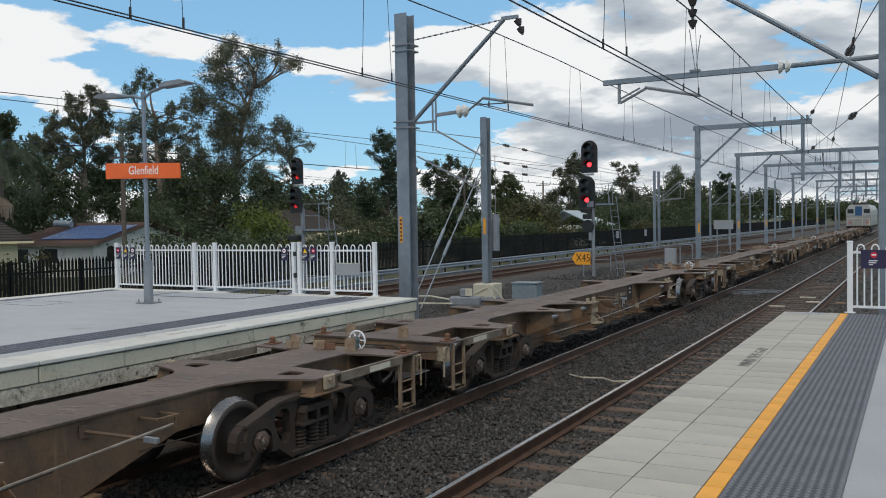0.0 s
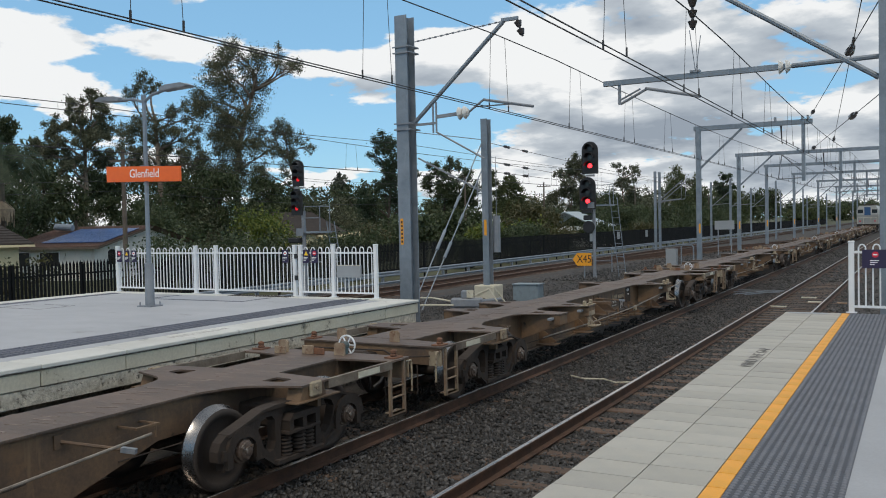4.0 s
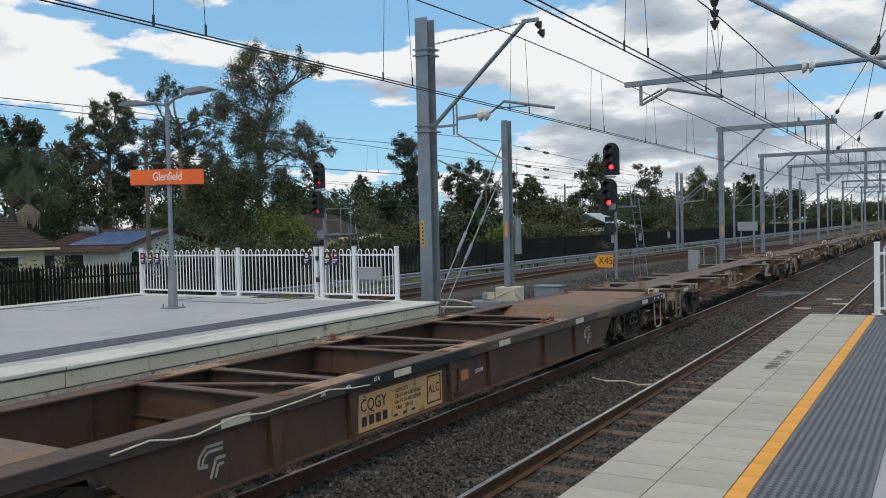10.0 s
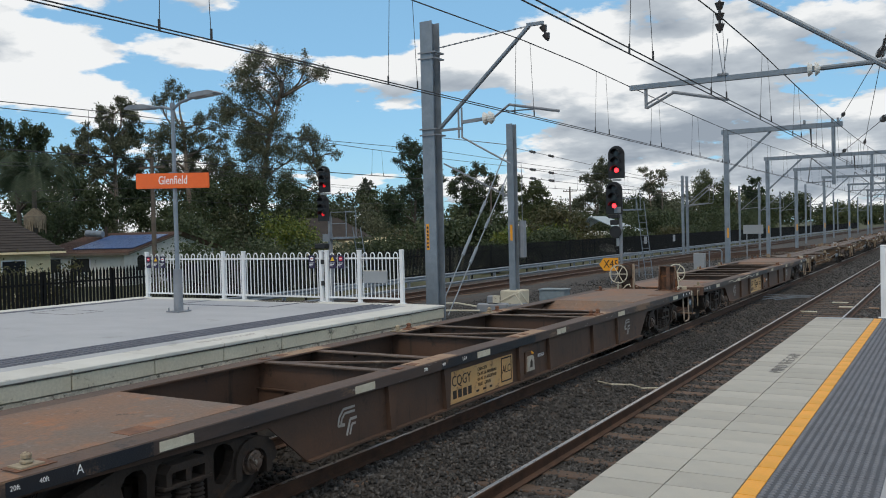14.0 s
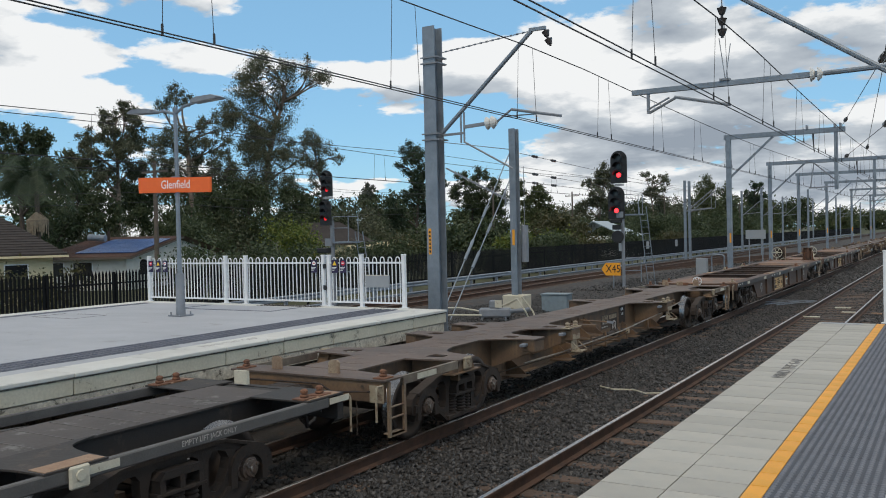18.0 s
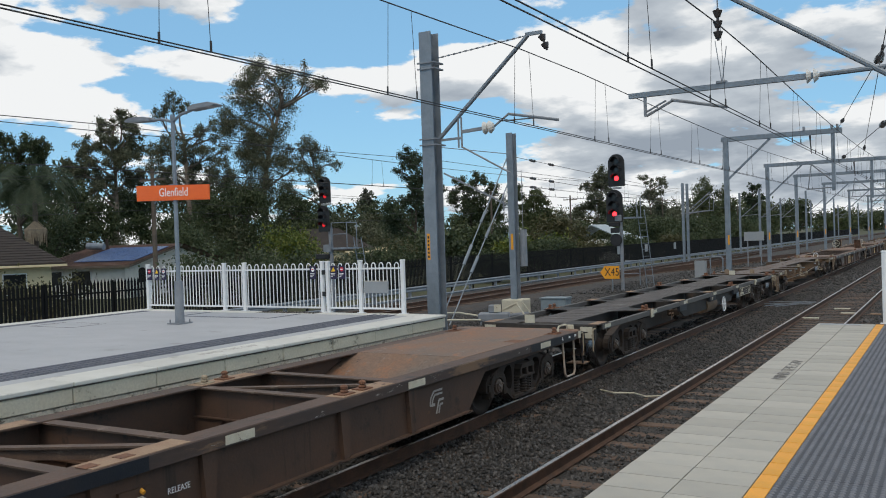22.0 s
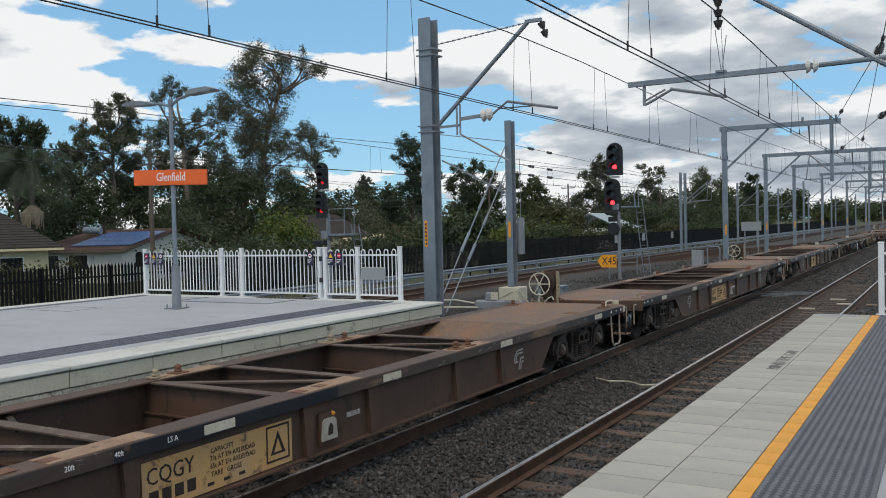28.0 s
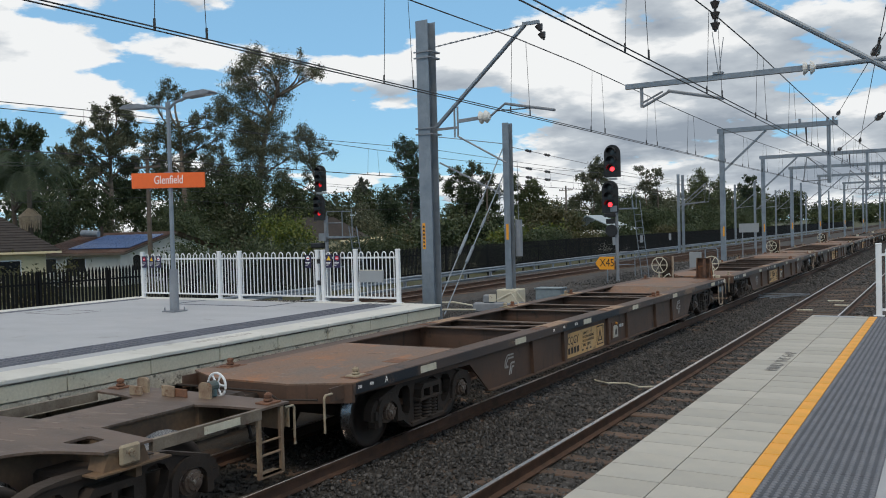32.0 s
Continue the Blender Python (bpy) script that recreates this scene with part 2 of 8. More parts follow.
WHITE = mat("white_lettering", (0.85, 0.85, 0.85), 0.5, grain=0.02, bump=0)
CERAMIC = mat("white_porcelain", (0.72, 0.72, 0.70), 0.2, grain=0.04, tint=(0.6, 0.6, 0.58), bump=0)
DARK_CERAMIC = mat("brown_porcelain", (0.045, 0.038, 0.038), 0.3, grain=0.05, bump=0)
SPINE_STEEL = mat("brown_weathered_wagon_steel", (0.185, 0.115, 0.064), 0.75, grain=0.25, size=1.3, fine=28, tint=(0.080, 0.056, 0.042), runs=0.22, run_color=(0.21, 0.135, 0.075), spots=0.34, spot_color=(0.22, 0.125, 0.062), spot_size=1.9, spot_soft=.22, scuffs=0.26, scuff_color=(0.030, 0.024, 0.020), scuff_size=1.7)
DECK_STEEL = mat("rusted_deck_plate", (0.225, 0.122, 0.072), 0.75, grain=0.38, size=1.1, fine=34, tint=(0.150, 0.120, 0.100), spots=0.33, spot_color=(0.38, 0.145, 0.05), spot_size=2.6, spot_soft=.20, scuffs=0.28, scuff_color=(0.066, 0.044, 0.034), scuff_size=3.1, stretch=(1, .6, 1), bump=.25, runs=.20, run_color=(0.25, 0.22, 0.20))
SIDE_STEEL = mat("brown_painted_sill", (0.104, 0.058, 0.038), 0.65, grain=0.2, size=1.2, fine=30, tint=(0.066, 0.042, 0.031), runs=0.25, run_color=(0.032, 0.023, 0.019), spots=0.16, spot_color=(0.040, 0.028, 0.023), spot_size=2.6, scuffs=0.10, scuff_color=(0.19, 0.10, 0.05), scuff_size=3.7)
DARK_STEEL = mat("charcoal_wagon_steel", (0.03, 0.02775, 0.027), 0.75, grain=0.25, size=1.6, fine=28, tint=(0.045, 0.0375, 0.033), spots=0.2, spot_color=(0.075, 0.05625, 0.045), spot_size=2.4)
BOGIE_STEEL = mat("grimy_bogie_casting", (0.0432, 0.0306, 0.0234), 0.85, grain=0.3, size=3, fine=24, tint=(0.027, 0.0204, 0.0168), bump=0.4, spots=0.15, spot_color=(0.06, 0.036, 0.024))
WHEEL_STEEL = mat("wheel_steel", (0.051, 0.0408, 0.0348), 0.7, metal=0.2, grain=0.15, size=4, tint=(0.042, 0.033, 0.0288))
TREAD = mat("polished_wheel_tread", (0.23, 0.23, 0.235), 0.28, metal=1.0, grain=0.08, bump=0.02)
RUST = mat("orange_rust", (0.22, 0.10, 0.055), 0.9, grain=0.3, size=8, tint=(0.12, 0.065, 0.045))
PALE_PAINT = mat("faded_cream_paint", (0.60, 0.57, 0.47), 0.65, grain=0.1, size=7, tint=(0.50, 0.46, 0.36), spots=0.12, spot_color=(0.2, 0.14, 0.1), spot_size=8)
DIRTY_CREAM = mat("dirty_cream_paint", (0.36, 0.31, 0.22), 0.7, grain=0.15, size=7, tint=(0.26, 0.20, 0.14), spots=0.30, spot_color=(0.13, 0.075, 0.045), spot_size=8)
BUFF = mat("buff_lettering_panel", (0.62, 0.36, 0.13), 0.7, grain=0.15, size=2.2, tint=(0.50, 0.36, 0.20), spots=0.24, spot_color=(0.17, 0.11, 0.07), spot_size=5)
LETTER_DARK = mat("dark_lettering", (0.035, 0.026, 0.022), 0.8, grain=0.1, bump=0)
LETTER_GREY = mat("worn_grey_lettering", (0.42, 0.40, 0.38), 0.8, grain=0.15, bump=0)

# ---- building helpers ----


def bm_box(bm, x0, x1, y0, y1, z0, z1, bevel=0.0):
    v = [bm.verts.new((x, y, z)) for z in (z0, z1) for x, y in ((x0, y0), (x1, y0), (x1, y1), (x0, y1))]
    for f in ((3, 2, 1, 0), (4, 5, 6, 7), (0, 1, 5, 4), (1, 2, 6, 5), (2, 3, 7, 6), (3, 0, 4, 7)):
        bm.faces.new([v[i] for i in f])
    if bevel:
        edges = list({e for p in v for e in p.link_edges})
        bmesh.ops.bevel(bm, geom=edges, offset=bevel, segments=1, affect="EDGES", clamp_overlap=True)


def bm_rod(bm, a, b, r, n=8, r2=None):
    bm_tube(bm, (a, b), r, n, r2)


def bm_beam(bm, a, b, w, h, bevel=0.0):
    """A straight box bar from a to b, w wide (level) and h high."""
    a, b = Vector(a), Vector(b)
    d = b - a
    up = Vector((0, 0, 1)) if abs(d.normalized().z) < 0.95 else Vector((0, 1, 0))
    s = d.cross(up).normalized()
    u = s.cross(d).normalized()
    vs = [bm.verts.new(p + s * i * w / 2 + u * j * h / 2) for p in (a, b) for i, j in ((-1, -1), (1, -1), (1, 1), (-1, 1))]
    for f in ((3, 2, 1, 0), (4, 5, 6, 7), (0, 1, 5, 4), (1, 2, 6, 5), (2, 3, 7, 6), (3, 0, 4, 7)):
        bm.faces.new([vs[i] for i in f])


def bm_tube(bm, pts, r, n=6, r2=None):
    """A bent tube in one piece through the points, tapering from r to r2."""
    pts = [Vector(p) for p in pts]
    ring, first = None, None
    up = Vector((.31, .17, .93))
    for i, p in enumerate(pts):
        d = ((pts[i + 1] - p).normalized() if i + 1 < len(pts) else Vector()) + ((p - pts[i - 1]).normalized() if i else Vector())
        d = d.normalized() if d.length > 1e-6 else Vector((0, 0, 1))
        u = d.cross(up if abs(d.dot(up)) < .97 else Vector((1, 0, 0))).normalized()
        v = d.cross(u)
        q = r if r2 is None else max(.001, r + (r2 - r) * i / (len(pts) - 1))
        now = [bm.verts.new(p + u * q * math.cos(2 * math.pi * k / n) + v * q * math.sin(2 * math.pi * k / n)) for k in range(n)]
        if ring:
            for k in range(n):
                bm.faces.new((ring[k], ring[(k + 1) % n], now[(k + 1) % n], now[k]))
        else:
            first = now
        ring = now
    bm.faces.new(first[::-1]), bm.faces.new(ring)


def bm_prism(bm, outline, axis, lo, hi):
    """An outline of (u, v) pairs pushed out along axis 0, 1 or 2 from lo to hi."""
    def place(u, v, w):
        return {0: (w, u, v), 1: (u, w, v), 2: (u, v, w)}[axis]
    a = [bm.verts.new(place(u, v, lo)) for u, v in outline]
    b = [bm.verts.new(place(u, v, hi)) for u, v in outline]
    bm.faces.new(a), bm.faces.new(b[::-1])
    n = len(a)
    for i in range(n):
        bm.faces.new((a[i], b[i], b[(i + 1) % n], a[(i + 1) % n]))


def bm_lathe(bm, profile, n=20, axis=0, at=(0, 0, 0)):
    """Rings of (along, radius) about an axis through at."""
    rings = []
    for w, r in profile:
        ring = []
        for i in range(n):
            t = 2 * math.pi * i / n
            p = {0: (w, r * math.cos(t), r * math.sin(t)), 1: (r * math.cos(t), w, r * math.sin(t)), 2: (r * math.cos(t), r * math.sin(t), w)}[axis]
            ring.append(bm.verts.new(Vector(at) + Vector(p)))
        rings.append(ring)
    for a, b in zip(rings, rings[1:]):
        for i in range(n):
            bm.faces.new((a[i], a[(i + 1) % n], b[(i + 1) % n], b[i]))
    bm.faces.new(rings[0]), bm.faces.new(rings[-1][::-1])


def mesh_of(bm, material, smooth=False):
    bmesh.ops.recalc_face_normals(bm, faces=bm.faces)
    me = bpy.data.meshes.new("mesh")
    if smooth:
        for f in bm.faces:
            f.smooth = len(f.verts) == 4
    bm.to_mesh(me)
    bm.free()
    me.materials.append(material)
    return me


def part(name, bm, material, parent=None, label="", smooth=False):
    ob = new(name, mesh_of(bm, material, smooth))
    if parent is not None:
        ob.parent = parent
    if label:
        ob["label"] = label
    return ob


def box_part(name, material, parent, *b, bevel=0.0, label=""):
    bm = bmesh.new()
    bm_box(bm, *b, bevel=bevel)
    return part(name, bm, material, parent, label)


def rod_part(name, material, parent, a, b, r, n=8, r2=None, label=""):
    bm = bmesh.new()
    bm_rod(bm, a, b, r, n, r2)
    return part(name, bm, material, parent, label)


def thing(name, at=(0, 0, 0), turn=0.0, label="", category="", group="", kind=""):
    ob = new(name)
    ob.matrix_basis = pose(*at, 0, 0, turn)
    return tagged(ob, label, category, group, kind)


def share(name, me, parent, m):
    ob = new(name, me)
    ob.parent = parent
    ob.matrix_basis = m
    return ob


FONT_CACHE = {}


def text_part(name, words, height, material, parent, m, label="", squeeze=1.0, depth=0.002):
    """Raised lettering as a mesh: letters of that height, centred, lying in the xy plane of m."""
    key = (words, round(height, 3), squeeze, depth)
    if key not in FONT_CACHE:
        cu = bpy.data.curves.new("text", "FONT")
        cu.body, cu.size, cu.extrude, cu.resolution_u = words, height * 1.38, depth, 2
        cu.align_x, cu.align_y = "CENTER", "CENTER"
        ob = bpy.data.objects.new("text", cu)
        scene.collection.objects.link(ob)
        me = bpy.data.meshes.new_from_object(ob.evaluated_get(bpy.context.evaluated_depsgraph_get()))
        bpy.data.objects.remove(ob)
        me.transform(Matrix.Diagonal((squeeze, 1, 1, 1)))
        me.materials.clear()
        FONT_CACHE[key] = me
    me = FONT_CACHE[key].copy()
    me.materials.append(material)
    ob = new(name, me)
    ob.parent = parent
    ob.matrix_basis = m
    if label:
        ob["label"] = label
    return ob

# ---- the ground, the tracks and the platforms ----
NEAR_TRACK, TRAIN_TRACK, FAR_TRACK = -3.39, -6.93, -19.1
GAUGE = 0.7525
PLAT = 1.15   # platform height over the rails


def sheet(name, x0, x1, y0, y1, z, nx, ny, material, rough=0.0, kind="structure", label="", category=""):
    bm = bmesh.new()
    grid = [[bm.verts.new((x0 + (x1 - x0) * i / nx, y0 + (y1 - y0) * j / ny,
                           z + (rough * noise.noise(Vector((i * 0.9, j * 0.7, 2.0))) if rough else 0))) for i in range(nx + 1)] for j in range(ny + 1)]
    for j in range(ny):
        for i in range(nx):
            bm.faces.new((grid[j][i], grid[j][i + 1], grid[j + 1][i + 1], grid[j + 1][i]))
    return tagged(part(name, bm, material), label, category, "", kind)


ground = sheet("ground", -1500, 1500, -600, 3000, -0.75, 4, 4, GRASS, label="dry grassy ground beside the railway", category="ground")
# the ballast bed, a flat-topped bank with sloping shoulders
bm = bmesh.new()
bm_prism(bm, [(-25.2, -0.72), (-24.0, -0.25), (-21.0, -0.185), (-17.3, -0.185), (-16.2, -0.30), (-9.6, -0.30), (-8.6, -0.185), (-2.3, -0.185), (1.6, -0.2), (9.0, -0.3), (10.5, -0.74)], 1, -60, 420)
ballast_bed = tagged(part("ballast_bed", bm, BALLAST), "bed of grey crushed stone under the tracks", "ballast", "", "structure")


def rail_pair(cx, y0, y1, worn, name):
    """The two rails of a track, each a foot, web and head with a bright running band."""
    for s in (-1, 1):
        x = cx + s * GAUGE
        bm = bmesh.new()
        bm_prism(bm, [(x - .07, -.16), (x + .07, -.16), (x + .07, -.148), (x + .012, -.13), (x + .012, -.045), (x + .035, -.034), (x + .035, -.006), (x - .035, -.006), (x - .035, -.034), (x - .012, -.045), (x - .012, -.13), (x - .07, -.148)], 1, y0, y1)
        rail = tagged(part("rail", bm, RUSTY_RAIL), "rusty steel running rail on timber sleepers", "rail", "rails of " + name, "structure")
        bm = bmesh.new()
        bm_prism(bm, [(x - .024, -.0058), (x - .020, 0.0), (x + .020, 0.0), (x + .024, -.0058)], 1, y0, y1)
        part("running_surface", bm, worn, rail, "polished head of the rail")


DULL_HEAD = mat("dull_rail_head", (0.16, 0.10, 0.075), 0.5, metal=0.4, grain=0.15, tint=(0.11, 0.07, 0.055))
rail_pair(NEAR_TRACK, -40, 400, RAIL_HEAD, "the near track")
rail_pair(TRAIN_TRACK, -40, 400, RAIL_HEAD, "the goods track")
rail_pair(FAR_TRACK, -40, 400, DULL_HEAD, "the far track")


def crossover(x0, x1, y0, y1, y2):
    """A track that swings from one centre line to another and runs on straight, on its own sleepers."""
    def at(y):
        u = max(0.0, min(1.0, (y - y0) / (y1 - y0)))
        return x0 + (x1 - x0) * u * u * (3 - 2 * u)
    ys = [y0 + (y1 - y0) * k / 24 for k in range(25)] + [y2]
    for s in (-1, 1):
        bm = bmesh.new()
        for a, b in zip(ys, ys[1:]):
            bm_beam(bm, (at(a) + s * GAUGE, a, -.08), (at(b) + s * GAUGE, b, -.08), .07, .15)
        rail = tagged(part("rail", bm, RUSTY_RAIL), "rusty rail of the diverging track", "rail", "rails of the diverging track", "structure")
    bed = tagged(new("sleeper_row"), "sleepers of the diverging track in ballast", "sleepers", "", "structure")
    bm = bmesh.new()
    bm_box(bm, -1.22, 1.22, -.115, .115, -.30, -.155)
    me = mesh_of(bm, SLEEPER)
    y = y0 + 3
    while y < y1 + 30:
        share("sleeper", me, bed, pose(at(y), y, 0))
        y += .7


crossover(FAR_TRACK, -10.55, 46.0, 122.0, 400.0)


def sleepers(cx, y0, y1, name, buried):
    bed = tagged(new("sleeper_row"), "row of weathered timber sleepers sunk in ballast", "sleepers", "", "structure")
    bm = bmesh.new()
    bm_box(bm, -1.22, 1.22, -0.115, 0.115, -0.30, -0.162, bevel=0.012)
    me = mesh_of(bm, SLEEPER)
    y = y0
    while y < y1:
        share("sleeper", me, bed, pose(cx + random.uniform(-.03, .03), y, random.uniform(-.018, 0.0) - buried, 0, 0, random.uniform(-.8, .8)))
        y += 0.66


sleepers(NEAR_TRACK, -8, 110, "near", 0.0)
sleepers(TRAIN_TRACK, -8, 75, "train", 0.012)
sleepers(FAR_TRACK, 20, 80, "far", 0.0)

# platform across the goods track
left_platform = tagged(new("platform"), "grey paved station platform with pale coping and dark tactile lines", "platform", "", "structure")
LX0, LX1, LY0, LY1 = -17.4, -8.70, -30.0, 14.78
box_part("paving", FAR_PAVER, left_platform, LX0 + .5, LX1 - .62, LY0, LY1 - .42, PLAT - .12, PLAT)
for i in range(38):
    y1 = LY1 - .03 - i * 1.2
    box_part("coping_slab", FAR_COPING, left_platform, LX1 - .6, LX1 + .022 + random.uniform(-.006, .006), y1 - 1.19, y1, PLAT - .045, PLAT + .004, bevel=.008)
    box_part("edge_beam", CONCRETE, left_platform, LX1 - .55, LX1 + random.uniform(-.005, .005), y1 - 1.192, y1, PLAT - .25, PLAT - .064, bevel=.012)
    box_part("back_coping_slab", FAR_COPING, left_platform, LX0 - .04, LX0 + .48, y1 - 1.19, y1, PLAT - .07, PLAT + .004, bevel=.008)
box_part("joint_strip", SEALANT, left_platform, LX1 - .5, LX1 + .003, LY0, LY1 - .04, PLAT - .0638, PLAT - .0455)
box_part("end_coping", FAR_COPING, left_platform, LX0 + .5, LX1 - .62, LY1 - .4, LY1, PLAT - .12, PLAT + .002)
box_part("rubble_course", RUBBLE, left_platform, LX1 - .7, LX1 - .012, LY0, LY1 - .1, PLAT - .44, PLAT - .258)
box_part("rough_wall", ROUGH_CONC, left_platform, LX1 - .7, LX1 - .42, LY0, LY1 - .1, -.6, PLAT - .435)
box_part("back_wall", ROUGH_CONC, left_platform, LX0 + .06, LX0 + .5, LY0, LY1 - .1, -.6, PLAT - .08)
box_part("core", ROUGH_CONC, left_platform, LX0 + .52, LX1 - .72, LY0, LY1 - .12, -.6, PLAT - .13)

# platform under the camera
right_platform = tagged(new("platform"), "station platform with pale edge tiles, yellow line and grey tactile strip", "platform", "", "structure")
RX, RY1 = -1.86, 14.52
box_part("paving", PAVER, right_platform, -0.36, 6.0, -12, RY1, PLAT - .12, PLAT)
box_part("edge_beam", CONCRETE, right_platform, RX + .03, -0.36, -12, RY1 - .02, PLAT - .36, PLAT - .05)
box_part("core", ROUGH_CONC, right_platform, RX + .1, 6.0, -12, RY1 - .05, -.6, PLAT - .37)

# ---- the goods train ----
TRAIN, WHEELSETS = [], []
WHEEL_R = 0.42


def two_tone(bm, first, second, parent, name, label="", smooth=True):
    ob = part(name, bm, first, parent, label, smooth)
    ob.data.materials.append(second)
    return ob


def wheelset_mesh():
    bm = bmesh.new()
    for s in (-1, 1):
        prof = [(.62, .10), (.66, .12), (.668, .33), (.655, .36), (.655, WHEEL_R + .028), (.675, WHEEL_R + .03), (.69, WHEEL_R), (.785, WHEEL_R - .005), (.79, .36), (.775, .335), (.735, .30), (.725, .14), (.79, .12), (.79, .02)]
        a = len(bm.faces)
        bm_lathe(bm, [(s * w, r) for w, r in prof], 26, 0)
        bm.faces.ensure_lookup_table()
        for k in range(a, len(bm.faces)):
            ring = (k - a) // 26
            if ring in (4, 5, 6):
                bm.faces[k].material_index = 1
    bm_rod(bm, (-.64, 0, 0), (.64, 0, 0), .085, 12)
    me = mesh_of(bm, WHEEL_STEEL, True)
    me.materials.append(TREAD)
    return me


def side_frame_mesh():
    """The cast side frame of a three-piece bogie: a plate pierced by two windows and the spring nest, with pedestal bosses."""
    bm = bmesh.new()
    w0, w1 = -.05, .06
    half = [(.0, .80), (.42, .80), (.60, .785), (.78, .73), (.95, .675), (1.10, .64), (1.19, .58), (1.23, .50), (1.23, .40), (1.15, .37), (1.15, .29), (1.06, .29), (1.05, .45), (.99, .54), (.885, .575), (.78, .54), (.72, .45), (.72, .29), (.62, .29), (.52, .235), (.43, .165), (.0, .165)]
    outline = half + [(-y, z) for y, z in half[::-1] if y > 0]
    windows = []
    for sg in (-1, 1):
        windows.append([(sg * y, z) for y, z in ((.38, .42), (.41, .34), (.48, .325), (.56, .39), (.62, .50), (.645, .60), (.60, .67), (.52, .70), (.43, .695), (.385, .64))])
    windows.append([(-.30, .235), (.30, .235), (.30, .54), (.26, .68), (.19, .715), (-.19, .715), (-.26, .68), (-.30, .54)])
    edges = []
    for loop in [outline] + windows:
        vs = [bm.verts.new((w1, y, z)) for y, z in loop]
        edges += [bm.edges.new((vs[i], vs[(i + 1) % len(vs)])) for i in range(len(vs))]
    front = bmesh.ops.triangle_fill(bm, edges=edges, use_beauty=True)["geom"]
    back = bmesh.ops.extrude_face_region(bm, geom=[f for f in front if isinstance(f, bmesh.types.BMFace)])["geom"]
    for v in back:
        if isinstance(v, bmesh.types.BMVert):
            v.co.x = w0
    bmesh.ops.recalc_face_normals(bm, faces=bm.faces[:])
    for sg in (-1, 1):
        def arch(r, rz, n=10):
            return [(sg * .885 + r * math.cos(math.pi * k / n), .45 + rz * math.sin(math.pi * k / n)) for k in range(n + 1)]
        bm_prism(bm, [(sg * .885 + .25, .31)] + arch(.25, .235) + [(sg * .885 - .25, .31), (sg * .885 - .17, .31)] + arch(.17, .125)[::-1] + [(sg * .885 + .17, .31)], 0, w1 - .02, w1 + .035)
        bm_box(bm, w1, w1 + .03, sg * 1.13 - .05, sg * 1.13 + .05, .40, .50)
        bm_box(bm, w1, w1 + .02, sg * .67 - .025, sg * .67 + .025, .335, .385)
        # raised rim along the keel
        bm_prism(bm, [(sg * .72, .30), (sg * .60, .30), (sg * .40, .165), (sg * .40, .20), (sg * .60, .335), (sg * .72, .335)], 0, w1 - .01, w1 + .03)
    bm_box(bm, w0 - .03, w1 + .045, -.40, .40, .165, .228, bevel=.012)
    bm_prism(bm, [(-1.10, .615), (-.78, .705), (-.58, .765), (.58, .765), (.78, .705), (1.10, .615), (1.10, .645), (.78, .735), (.60, .79), (.42, .806), (-.42, .806), (-.60, .79), (-.78, .735), (-1.10, .645)], 0, w0 - .01, w1 + .03)
    return mesh_of(bm, BOGIE_STEEL)


def spring_mesh():
    bm = bmesh.new()
    prof = []
    for k in range(6):
        z = .225 + k * .04
        prof += [(z, .060), (z + .005, .080), (z + .02, .084), (z + .028, .062)]
    bm_lathe(bm, prof, 9, 2)
    return mesh_of(bm, BOGIE_STEEL, True)


def cap_mesh():
    bm = bmesh.new()
    bm_lathe(bm, [(-.06, .135), (.02, .135), (.02, .105), (.06, .105), (.065, .085), (.085, .08), (.09, .045), (.105, .04), (.11, .0001)], 16, 0)
    for k in range(3):
        a = 2 * math.pi * k / 3 + .5
        bm_rod(bm, (.06, .07 * math.cos(a), .07 * math.sin(a)), (.10, .07 * math.cos(a), .07 * math.sin(a)), .018, 6)
    return mesh_of(bm, mat("bearing_cap_steel", (0.20, 0.15, 0.12), 0.5, metal=.4, grain=.2, size=9, tint=(0.07, 0.05, 0.042), spots=.2, spot_color=(.3, .29, .27), spot_size=12))


def bolster_mesh():
    bm = bmesh.new()
    bm_box(bm, -1.0, 1.0, -.2, .2, .50, .74, bevel=.03)
    bm_box(bm, -.25, .25, -.25, .25, .74, .80)
    for s in (-1, 1):
        # bolster end with two square pockets
        bm_box(bm, *sorted((s * .90, s * 1.13)), -.28, .28, .465, .505, bevel=.008)
        bm_prism(bm, [(-.26, .615), (.26, .615), (.20, .68), (-.20, .68)], 0, *sorted((s * .90, s * 1.14)))
        for q in (-.25, -.03, .19):
            bm_box(bm, *sorted((s * .92, s * 1.13)), q, q + .06, .504, .616)
    # brake beams
    for y in (-.36, .36):
        bm_rod(bm, (-.7, y, .38), (.7, y, .38), .04, 8)
        for s in (-1, 1):
            bm_box(bm, s * .66, s * .76, y - .03 if y < 0 else y - .05, y + .05 if y < 0 else y + .03, .30, .50)
    return mesh_of(bm, BOGIE_STEEL)


ME_WHEELSET, ME_FRAME, ME_SPRING, ME_CAP, ME_BOLSTER = wheelset_mesh(), side_frame_mesh(), spring_mesh(), cap_mesh(), bolster_mesh()


